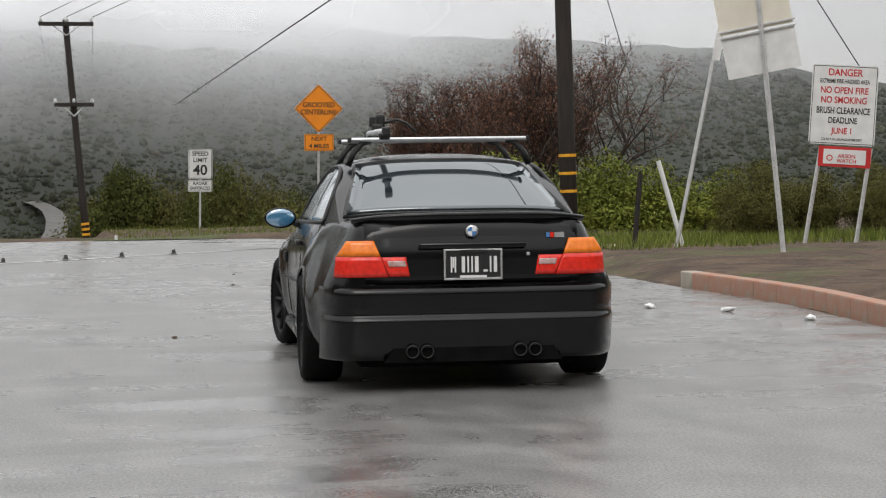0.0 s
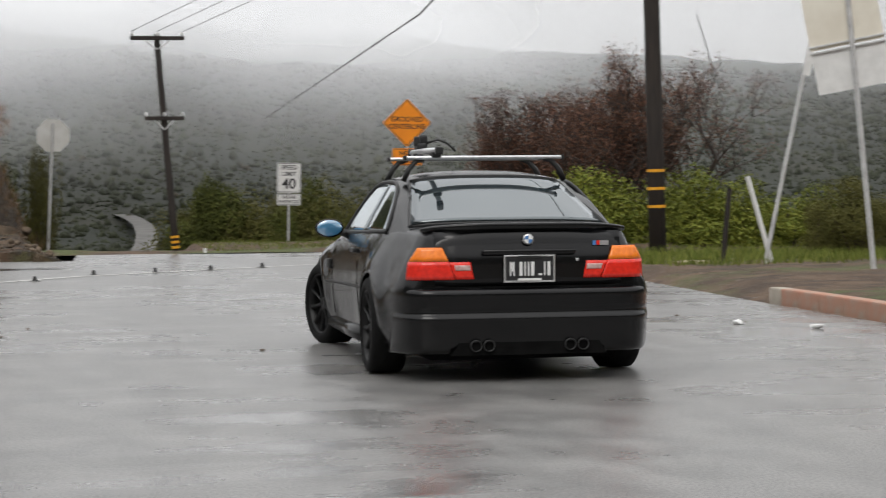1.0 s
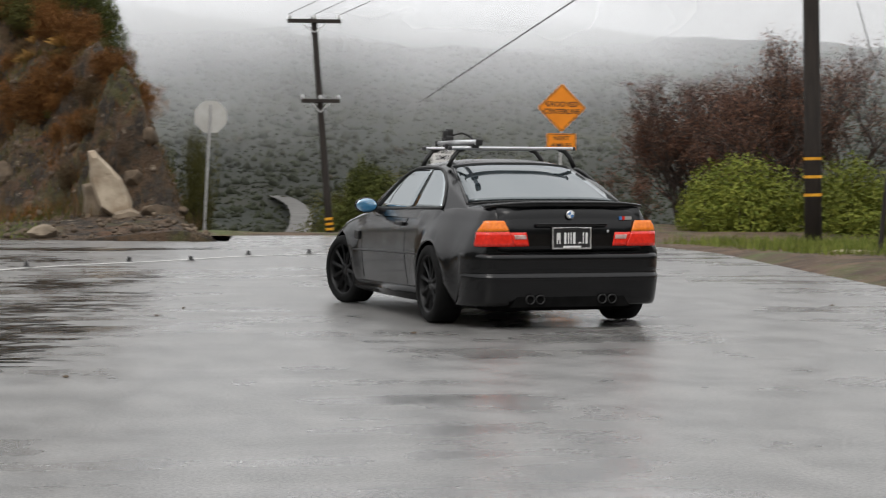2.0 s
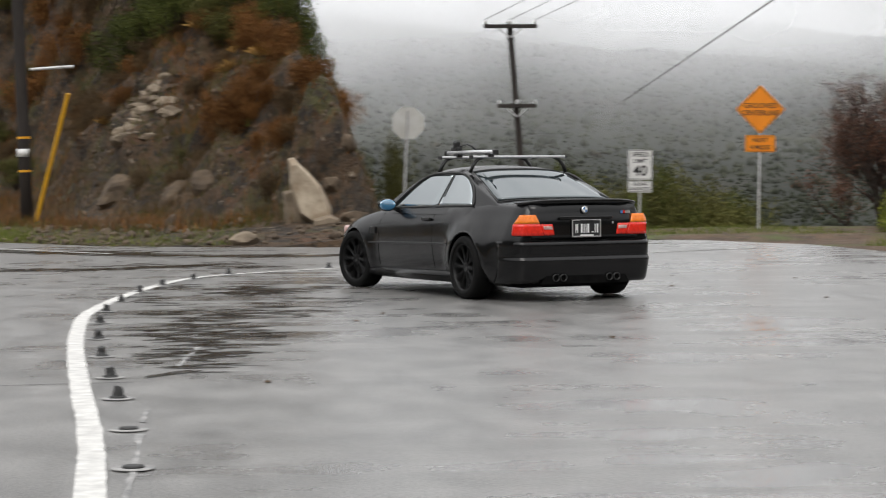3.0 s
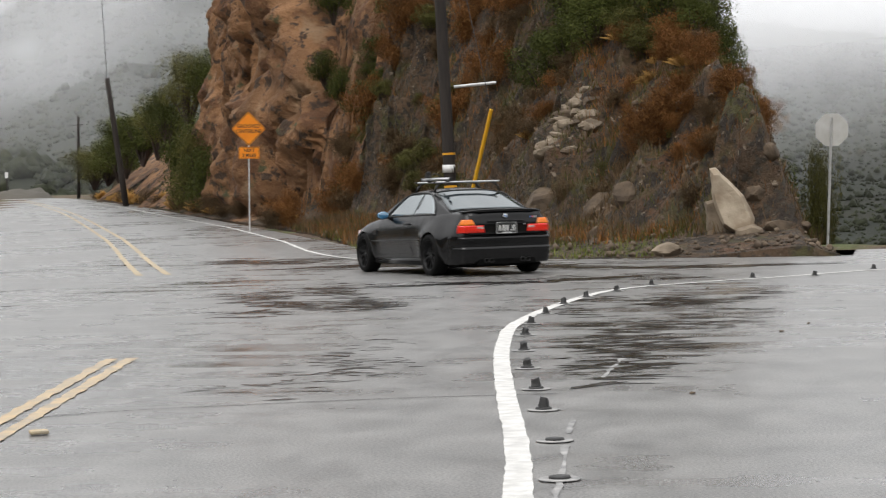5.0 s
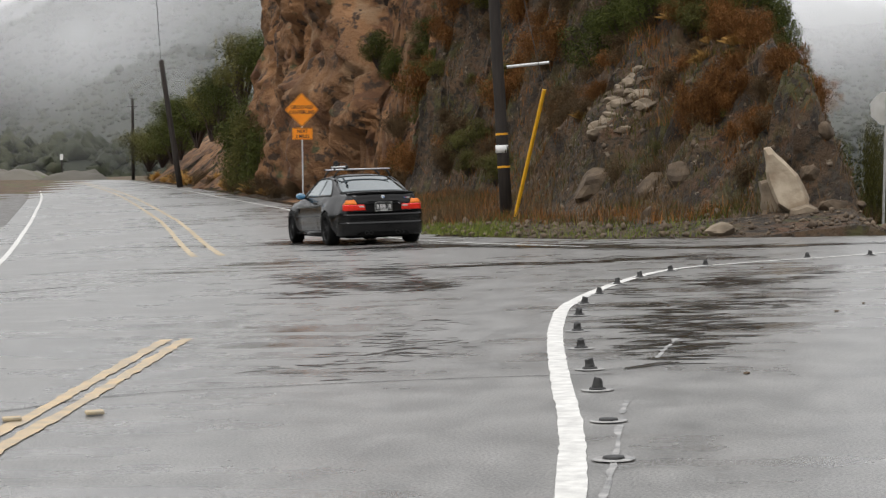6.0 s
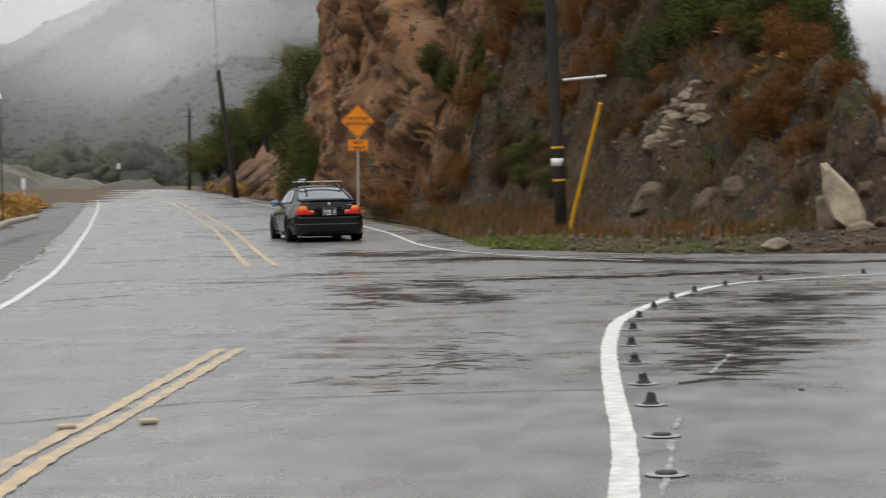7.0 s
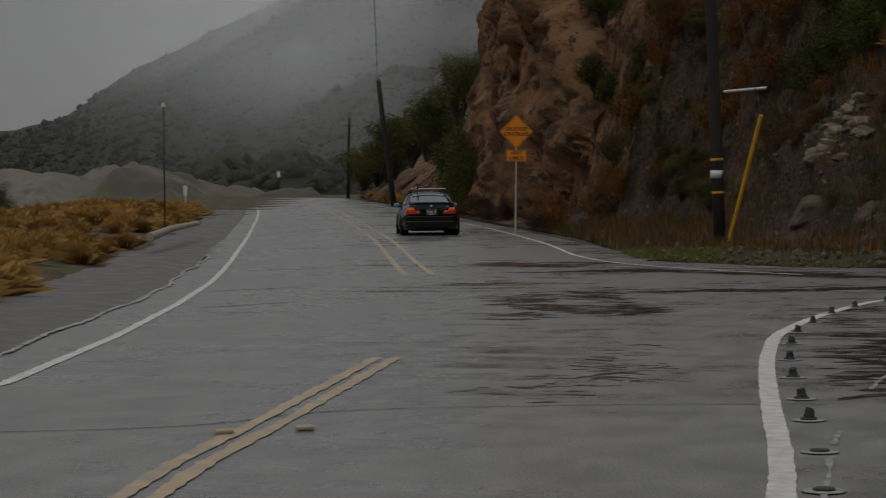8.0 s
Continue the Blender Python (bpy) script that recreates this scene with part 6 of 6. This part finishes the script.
def bush_proto(material, n_lobes, leaves, leaf):
    """A bush about 1 m across and 1 m high: stems and a crown of leafy lobes."""
    thing = new("bush")
    pts, nor = [], []
    stems = bmesh.new()
    for k in range(n_lobes):
        q, r = npr.uniform(0, 6.28), npr.uniform(0.0, 0.32)
        c = np.array([r * math.cos(q), r * math.sin(q), npr.uniform(0.22, 0.78) * (1 - r * 0.6)])
        rad = npr.uniform(0.12, 0.26)
        m = leaves // n_lobes
        d = npr.normal(size=(m, 3))
        d /= np.linalg.norm(d, axis=1, keepdims=True)
        rr = rad * npr.uniform(0.78, 1.12, (m, 1)) * (1 + 0.22 * np.sin(d[:, :1] * 5 + k) * np.sin(d[:, 1:2] * 4))
        pts.append(c + d * rr * (1, 1, 0.85))
        nor.append(d + npr.normal(0, 0.5, (m, 3)) + (0, 0, 0.3))
        tube(stems, [(0, 0, -0.15), tuple(c * 0.5 + (0.02, 0, 0)), tuple(c)], [0.02, 0.012, 0.005], 4)
    pts, nor = np.concatenate(pts), np.concatenate(nor)
    nor /= np.linalg.norm(nor, axis=1, keepdims=True) + 1e-9
    keep = pts[:, 2] > -0.05
    part("woody_stem", stems, BARK, thing)
    crown = new("crown", leaf_mesh("crown", pts[keep], nor[keep], leaf, material))
    crown.parent = thing
    return thing


def tuft_proto(material, n, spread, width, droop=0.3, name="dry_shrub"):
    """A shrub or tuft of upright stems fanning out of one root, about 1 m high."""
    q, t = npr.uniform(0, 6.28, n), npr.uniform(0, 1, n) ** 0.6 * spread
    h = npr.uniform(0.45, 1.0, n) * (1 - 0.35 * t / max(spread, 0.01))
    base = np.stack([0.12 * np.cos(q) * t, 0.12 * np.sin(q) * t, np.full(n, -0.08)], -1)
    mid = np.stack([np.cos(q) * t * 0.45, np.sin(q) * t * 0.45, h * 0.6], -1) + npr.normal(0, 0.06, (n, 3))
    tip = np.stack([np.cos(q) * t, np.sin(q) * t, h * (1 - droop * t)], -1) + npr.normal(0, 0.09, (n, 3))
    side = np.stack([-np.sin(q + npr.normal(0, 1, n)), np.cos(q), np.zeros(n)], -1) * width * npr.uniform(0.5, 1.5, (n, 1))
    co = np.stack([base - side * 0.5, base + side * 0.5, mid + side, tip, mid - side], 1).reshape(-1, 3)
    i = np.arange(n)[:, None] * 5
    me = bpy.data.meshes.new(name)
    me.from_pydata(co.tolist(), [], np.concatenate([i, i + 1, i + 2, i + 3, i + 4], 1).tolist())
    me.materials.append(material)
    return new(name, me)


def dry_proto(material, plumes, n, name="dry_shrub"):
    """A dry shrub about 1 m high: feathery plumes of short fine twigs round a few leaning stems."""
    pts, way = [], []
    for k in range(plumes):
        q, lean, h = npr.uniform(0, 6.28), npr.uniform(0.0, 0.62), npr.uniform(0.5, 1.0)
        m = n // plumes
        t = npr.uniform(0.08, 1.0, m) ** 0.8
        axis = np.stack([math.cos(q) * lean * t ** 1.3, math.sin(q) * lean * t ** 1.3, h * (1 - 0.35 * lean) * t], -1)
        fat = 0.13 * np.sin(np.pi * np.clip(t * 0.86 + 0.1, 0, 1))[:, None] + 0.02
        pts.append(axis + npr.normal(size=(m, 3)) * fat)
        d = npr.normal(size=(m, 3)) * 0.75 + (math.cos(q) * lean * 0.8, math.sin(q) * lean * 0.8, 0.9)
        way.append(d / np.linalg.norm(d, axis=1, keepdims=True))
    p, d = np.concatenate(pts), np.concatenate(way)
    side = np.cross(d, npr.normal(size=d.shape))
    side *= npr.uniform(0.0025, 0.0065, (len(p), 1)) / (np.linalg.norm(side, axis=1, keepdims=True) + 1e-9)
    ln = npr.uniform(0.025, 0.075, (len(p), 1))
    co = np.stack([p - d * ln, p + side, p + d * ln, p - side], 1).reshape(-1, 3)
    i = np.arange(len(p))[:, None] * 4
    me = bpy.data.meshes.new(name)
    me.from_pydata(co.tolist(), [], np.concatenate([i, i + 1, i + 2, i + 3], 1).tolist())
    me.materials.append(material)
    return new(name, me)


def plant(proto, x, y, z, width, height, label, category, group=""):
    """A copy of a plant at its own size."""
    ob = copy_thing(proto, pose(x, y, z, rnd.uniform(-5, 5), rnd.uniform(-5, 5), rnd.uniform(0, 360)))
    ob.scale = (width * rnd.uniform(0.9, 1.1), width * rnd.uniform(0.9, 1.1), height)
    return tagged(ob, label, category, group)


greens = [bush_proto(GREEN, 18, 11000, 0.0125) for _ in range(3)]
brights = [bush_proto(BRIGHT, 15, 5200, 0.017) for _ in range(2)]
olives = [bush_proto(OLIVE, 17, 10000, 0.0125) for _ in range(3)]
rusts = [dry_proto(RUST, 16, 5200) for _ in range(4)]
browns = [dry_proto(BROWN, 15, 4600, "brown_shrub") for _ in range(3)]
straws = [tuft_proto(STRAW, 1500, 0.62, 0.0028, 0.55, "grass_tuft") for _ in range(2)]
tufts = [tuft_proto(GRASS, 160, 0.6, 0.012, 0.6, "grass_tuft") for _ in range(2)]
PROTOS = greens + brights + olives + rusts + browns + straws + tufts

# hillside scrub, patch by patch of the slope
def scrub(n, x0, x1, y0, y1, kinds, w0, w1, tall, label, group, lowest=0.7, highest=40.0):
    for _ in range(n):
        x, y = rnd.uniform(x0, x1), rnd.uniform(y0, y1)
        s, m = along(x, y)
        z = on_hill(x, y)
        bare = -5.2 < x < -3.3 and 47.5 < y < 51.2
        if z < lowest or z > highest or bare or (s > 76 and m < 13):
            continue
        w = rnd.uniform(w0, w1)
        plant(rnd.choice(kinds), x, y, z - 0.06, w, w * tall * rnd.uniform(0.8, 1.2), label, "shrub" if kinds[0] not in olives + greens else "bush", group)


scrub(42, -5.0, 1.2, 41.5, 48, browns, 0.35, 0.8, 0.7, "grey-brown dry shrub on the slope", "dry shrubs on the hillside", 0.9)
scrub(20, -5.0, 1.0, 42.5, 48, olives, 0.3, 0.7, 0.6, "low olive-green bush on the slope", "bushes on the hillside", 1.2)
scrub(46, -1.9, 1.6, 43, 50, rusts, 0.6, 1.1, 0.8, "low rusty scrub on the steep flank", "scrub on the flank", 1.6)
scrub(30, -7.5, -0.6, 47.5, 55, rusts, 0.5, 0.9, 0.75, "rust-brown dry shrub on the slope", "dry shrubs on the hillside", 2.9)
scrub(60, -7.5, -1.0, 47, 56, browns + straws + browns, 0.5, 1.0, 0.6, "pale dry grass and shrub on the slope", "dry shrubs on the hillside", 2.6)
scrub(60, -12.0, -6.5, 52, 66, rusts, 0.7, 1.6, 0.75, "rust-brown dry shrub on the slope", "dry shrubs on the hillside", 2.6)
scrub(60, -12.5, -6.0, 49, 66, browns, 0.5, 1.2, 0.7, "grey-brown dry shrub on the slope", "dry shrubs on the hillside", 0.9)
scrub(50, -13.5, -8.0, 54, 70, olives, 0.6, 1.5, 0.65, "low olive-green bush on the slope", "bushes on the hillside", 1.0)
scrub(46, -15.0, -10.5, 60, 72, browns + rusts, 0.6, 1.4, 0.8, "dry brush beside the orange road cut", "brush on the road cut", 0.8)
scrub(22, -15.0, -10.5, 60, 72, greens, 0.7, 1.5, 0.65, "dark green bush beside the orange road cut", "bushes on the hillside", 1.0)
# the large rust shrub and its neighbours
for x, y, w, h in ((-2.4, 46.0, 1.15, 1.2), (-1.85, 46.0, 1.2, 1.3), (-2.1, 45.6, 1.0, 1.05), (-1.45, 46.2, 0.85, 0.8), (-13.9, 69.5, 1.9, 1.7), (-13.2, 68.5, 1.7, 1.5), (-12.2, 66.5, 1.9, 1.8), (-10.8, 65.5, 1.8, 1.8), (-8.4, 63.0, 1.6, 1.6), (-14.6, 65.8, 1.5, 1.3)):
    plant(rnd.choice(rusts), x, y, on_hill(x, y) - 0.05, w, h, "broad rust-coloured dry shrub on the slope", "shrub", "dry shrubs on the hillside")
# dark green crowns on top of the hill
for x, y, w, h in ((-5.3, 55.2, 2.4, 2.2), (-4.4, 53.4, 2.2, 2.0), (-3.7, 52.2, 2.0, 1.9), (-1.9, 50.6, 2.0, 2.2), (-4.8, 56.0, 3.0, 3.0), (-4.0, 55.0, 2.8, 2.6), (-3.4, 53.6, 2.6, 2.2), (-2.6, 52.4, 2.4, 2.4), (-5.2, 58.5, 3.4, 4.0), (-3.6, 57.0, 3.4, 3.8), (-2.2, 54.0, 2.8, 3.2), (-1.5, 51.2, 2.2, 2.8), (-0.9, 49.9, 1.9, 2.6), (-0.5, 48.9, 1.6, 2.5), (-0.1, 49.4, 1.5, 2.6), (-1.2, 48.4, 1.3, 1.3), (-12.6, 71.0, 2.0, 1.5), (-11.6, 69.4, 1.8, 1.4)):
    plant(rnd.choice(greens), x, y, on_hill(x, y) - 0.15, w, h, "dark green bush crowning the hill", "bush", "bushes on the hilltop")
for x, y, w, h in ((-2.35, 50.4, 1.7, 1.3), (-1.75, 50.0, 1.6, 1.2), (-2.9, 51.0, 1.4, 1.1)):
    plant(rnd.choice(olives), x, y, on_hill(x, y) - 0.1, w, h, "yellowish green leafy bush below darker ones", "bush", "bushes on the hilltop")
for x, y, z, w, h in ((*xy(78.5, 12.4), 8.0, 3.0, 2.8), (*xy(77, 13.4), 7.8, 2.8, 2.6), (*xy(75.5, 13.6), 7.2, 2.6, 2.4), (*xy(82, 12.2), 10.6, 3.0, 2.4), (*xy(74.5, 12.0), 4.6, 2.0, 1.6), (*xy(76, 11.6), 5.4, 1.8, 1.5)):
    plant(rnd.choice(greens), x, y, z, w, h, "dark green bush on a ledge of the cliff", "bush", "bushes on the hilltop")
for x, y, z, w, h in ((*xy(92, 8.6), 0.8, 2.6, 3.4), (*xy(96, 8.5), 0.8, 3.2, 4.6), (*xy(100, 8.6), 0.9, 3.2, 4.2), (*xy(106, 9.4), 2.2, 3.6, 4.0), (-29.2, 113, 6.2, 4.4, 4.2), (-31.3, 115, 6.0, 4.6, 4.8), (-33.6, 118.5, 4.8, 4.6, 3.8), (-35.8, 124, 4.4, 5.0, 3.8), (-38.8, 131, 4.2, 5.6, 4.0), (-43.0, 141, 3.6, 6.0, 4.2), (-46.7, 151, 3.4, 6.2, 3.8), (-51.0, 162, 3.2, 6.6, 3.6), (-56, 174, 3.0, 6.6, 3.6)):
    plant(rnd.choice(olives + greens), x, y, z, w, h, "dense green bush growing over the road cut", "bush", "bushes over the road cut")
for k in range(34):
    s, m = rnd.uniform(64, 170), rnd.uniform(8.2, 9.2)
    x, y = xy(s, m + float(bend(s)))
    plant(rnd.choice(browns + straws), x, y, float(rise(s)) + 0.1, rnd.uniform(0.8, 1.6), rnd.uniform(0.5, 1.1), "dry brown brush at the foot of the road cut", "shrub", "dry brush by the road")
# bright hedge and dark thicket beyond the verge
for k in range(20):
    t = k / 19
    x, y = 11.6 + t * 5.6 + rnd.uniform(-0.3, 0.3), 41.6 - t * 2.0 + rnd.uniform(-0.4, 0.6)
    plant(rnd.choice(brights), x, y, -0.75, rnd.uniform(1.5, 2.6), rnd.uniform(2.0, 3.1) - t * 0.7, "yellow-green leafy bush behind the verge", "bush", "bright bushes behind the verge")
for k in range(26):
    t = k / 25
    x, y = 10.9 + t * 10.5 + rnd.uniform(-0.3, 0.3), 33.8 - t * 1.0 + rnd.uniform(-0.5, 0.8)
    if x > 14.0:
        plant(rnd.choice(olives), x, y, -0.2, rnd.uniform(1.1, 1.8), rnd.uniform(1.3, 1.75), "dark olive bush at the edge of the drop", "bush", "dark bushes at the drop")
for k in range(30):
    t = k / 29
    x, y = 5.3 + t * 5.6, 54.5 + rnd.uniform(-1.2, 2.0)
    plant(rnd.choice(greens + olives), x, y, -2.6, rnd.uniform(1.8, 3.4), rnd.uniform(3.0, 5.0), "green bush behind the verge of the bend", "bush", "green bushes behind the signs")
for x, y, w, h in ((0.4, 55.0, 2.5, 3.6), (1.0, 53, 1.8, 2.6), (0.8, 60, 3.5, 5), (-0.6, 56, 2.5, 4.4), (1.7, 57.5, 1.1, 5.9)):
    plant(rnd.choice(greens + olives), x, y, -2.2, w, h, "dark green bush beside the side road", "bush", "bushes beside the side road")
# golden grass and dark scrub beyond the left shoulder
for k in range(270):
    s = 24 + 96 * rnd.random() ** 1.5
    m = float(left_line(s)) - 2.7 - rnd.uniform(0, 7.5)
    x, y = xy(s, m)
    z = float(ground_height(np.array([x]), np.array([y]))[0])
    plant(rnd.choice(straws), x, y, z, rnd.uniform(0.9, 1.5), rnd.uniform(0.4, 0.75), "golden dry grass tuft on the bank", "grass", "dry grass on the bank")
for k in range(46):
    s = rnd.uniform(60, 130)
    x, y = xy(s, float(left_line(s)) - rnd.uniform(14, 42))
    z = float(ground_height(np.array([x]), np.array([y]))[0])
    plant(rnd.choice(greens + olives), x, y, z - 0.4, rnd.uniform(2.5, 5.0), rnd.uniform(2.6, 5.4), "dark scrub bush on the canyon side", "bush", "scrub on the canyon side")


def scatter(name, proto_n, place, h, w, material, label):
    """Thin blades of grass as one mesh."""
    n = proto_n
    p = np.array([place() for _ in range(n)])
    q = npr.uniform(0, 6.28, n)
    hh = h * npr.uniform(0.4, 1.3, n)
    side = np.stack([np.cos(q), np.sin(q), 0 * q], -1) * w
    tip = p + np.stack([npr.normal(0, 0.3, n) * hh, npr.normal(0, 0.3, n) * hh, hh], -1)
    co = np.stack([p - side, p + side, tip], 1).reshape(-1, 3)
    i = np.arange(n)[:, None] * 3
    return raw(name, co, np.concatenate([i, i + 1, i + 2], 1), material, False, label, "grass", "stuff")


def verge_spot():
    x, y = rnd.uniform(9.4, 16.5), rnd.uniform(27.5, 36.5)
    return x, y, float(ground_height(np.array([x]), np.array([y]))[0]) - 0.01


def far_verge_spot():
    x = rnd.uniform(4.6, 10.5)
    y = rnd.uniform(40.4, 46)
    return x, y, float(ground_height(np.array([x]), np.array([y]))[0]) - 0.01


def bank_spot():
    x = rnd.uniform(-12, -1.5) if rnd.random() < 0.3 else rnd.uniform(-12, -6)
    y = 37.6 + max(0.0, -(x + 3.5)) * 1.35 + abs(rnd.gauss(0, 2.0))
    return x, y, on_hill(x, y) - 0.01


def slope_spots(seed):
    """Points in loose clusters over the slope."""
    r = random.Random(seed)
    hubs = [(r.uniform(-14, 1.2), r.uniform(0.3, 15)) for _ in range(130)]

    def spot():
        hx0, up = r.choice(hubs)
        x = hx0 + r.gauss(0, 0.35)
        y = 40.6 + max(0.0, -(x + 3.5)) * 1.3 + abs(up + r.gauss(0, 0.5))
        return x, y, on_hill(x, y) - 0.01

    return spot


scatter("slope_weeds", 15000, slope_spots(81), 0.3, 0.011, BROWN, "thin brown weeds on the hillside")
scatter("slope_weeds", 11000, slope_spots(82), 0.28, 0.011, RUST, "thin rusty weeds on the hillside")
scatter("slope_weeds", 12000, slope_spots(83), 0.2, 0.013, OLIVE, "low olive weeds on the hillside")
scatter("verge_grass", 9000, verge_spot, 0.17, 0.009, GRASS, "short green grass on the verge")
scatter("far_verge_grass", 2600, far_verge_spot, 0.09, 0.009, GRASS, "thin green and brown grass by the bend")
scatter("bank_grass", 9000, bank_spot, 0.12, 0.009, GRASS, "patchy green grass at the foot of the hill")


# ---- bare trees ----
def bare_tree(label, x, y, z, height, spread, depth, leaves, seed):
    r = random.Random(seed)
    tree = empty("bare_tree", label, "tree", pose(x, y, z))
    bm, tips = bmesh.new(), []

    def grow(p, d, ln, rad, level):
        pts, q = [p], p
        for k in range(3):
            d = (d + Vector((r.uniform(-0.22, 0.22), r.uniform(-0.22, 0.22), r.uniform(-0.06, 0.14)))).normalized()
            q = q + d * ln / 3
            pts.append(q)
        tube(bm, pts, [rad, rad * 0.88, rad * 0.76, rad * 0.62], 6 if level < 2 else 3, level == depth)
        if level >= depth - 2:
            tips.extend(pts[1:])
        if level < depth:
            for k in range(3 if level < 2 else r.choice((2, 3, 3))):
                side = Vector((r.uniform(-1, 1), r.uniform(-1, 1), r.uniform(-0.1, 0.75))).normalized()
                grow(pts[r.choice((2, 3, 3))] if k else q, (d * 0.62 + side * spread).normalized(), ln * r.uniform(0.62, 0.82), rad * 0.6, level + 1)

    for k in range(4):
        grow(Vector((r.uniform(-0.15, 0.15), r.uniform(-0.15, 0.15), -0.2)), Vector((r.uniform(-0.55, 0.55), r.uniform(-0.5, 0.5), 1)).normalized(), height * 0.34, 0.09, 0)
    part("trunk", bm, BARK, tree, "dark bare branches", True)
    if leaves:
        base = np.array([tuple(t) for t in tips])
        pick = base[npr.randint(0, len(base), leaves)] + npr.normal(0, 0.09, (leaves, 3))
        nor = npr.normal(size=(leaves, 3))
        nor /= np.linalg.norm(nor, axis=1, keepdims=True)
        crown = new("crown", leaf_mesh("crown", pick, nor, 0.026, TWIG_LEAF))
        crown.parent = tree
        crown["label"] = "sparse russet buds"
    return tree


bare_tree("leafless tree with russet twigs behind the verge", 13.15, 48.2, -1.4, 5.0, 0.6, 5, 15000, 11)
bare_tree("leafless tree with dense russet twigs behind the verge", 13.3, 48.9, -1.6, 4.7, 0.65, 5, 15000, 12)
bare_tree("bare dark tree with spreading branches", 14.6, 44.8, -1.0, 5.5, 0.6, 5, 9000, 13)
bare_tree("bare dark tree with drooping branches", 15.5, 44.6, -1.2, 5.5, 0.75, 5, 11000, 14)

# ---- litter ----
for k in range(16):
    x, y = ((7.0, 16.6), (6.55, 17.3), (7.2, 15.4))[k % 3] if k < 3 else (rnd.uniform(-2, 6.5), rnd.uniform(9, 26))
    bm = bmesh.new()
    bmesh.ops.create_icosphere(bm, subdivisions=1, radius=0.05 if k < 3 else 0.018)
    for v in bm.verts:
        v.co = Vector((v.co.x * 1.5, v.co.y, v.co.z * 0.5)) * rnd.uniform(0.7, 1.3)
    tagged(part("litter" if k < 3 else "pebble", bm, WHITE if k < 3 else GREY_ROCK, None, "", False, pose(x, y, 0.02 if k < 3 else 0.008, 0, 0, 30 * k)), "crumpled white paper on the asphalt" if k < 3 else "small loose stone on the wet asphalt", "litter" if k < 3 else "stone")

for ob in PROTOS:
    for o in (*ob.children_recursive, ob):
        bpy.data.objects.remove(o)


# ---- what moves ----
def motions():
    walk(car, [(t, pose(x, y, float(rise(along(x, y)[0])) + 0.002, 0, 0, h)) for t, x, y, h in CAR_ROWS])
    ts = [i / 30 for i in range(241)]
    px, py, ph = (np.interp(ts, [r[0] for r in CAR_ROWS], [r[k] for r in CAR_ROWS]) for k in (1, 2, 3))
    steps = np.hypot(np.diff(px), np.diff(py)) / R_WHEEL
    turned = np.concatenate([[0], np.cumsum(np.degrees(np.minimum(steps, 1.3)))])
    steer = np.interp(ts, [0, 1, 2.3, 3.2, 4.2, 5.5, 8], [8, 15, 14, 9, 1, -3, -2])
    for wheel, (x, y) in zip(wheels, WHEELS):
        walk(wheel, [(t, pose(x, y, R_WHEEL, 0, float(a), float(q) if x > 1 else 0)) for t, a, q in zip(ts, turned, steer)])


motions()
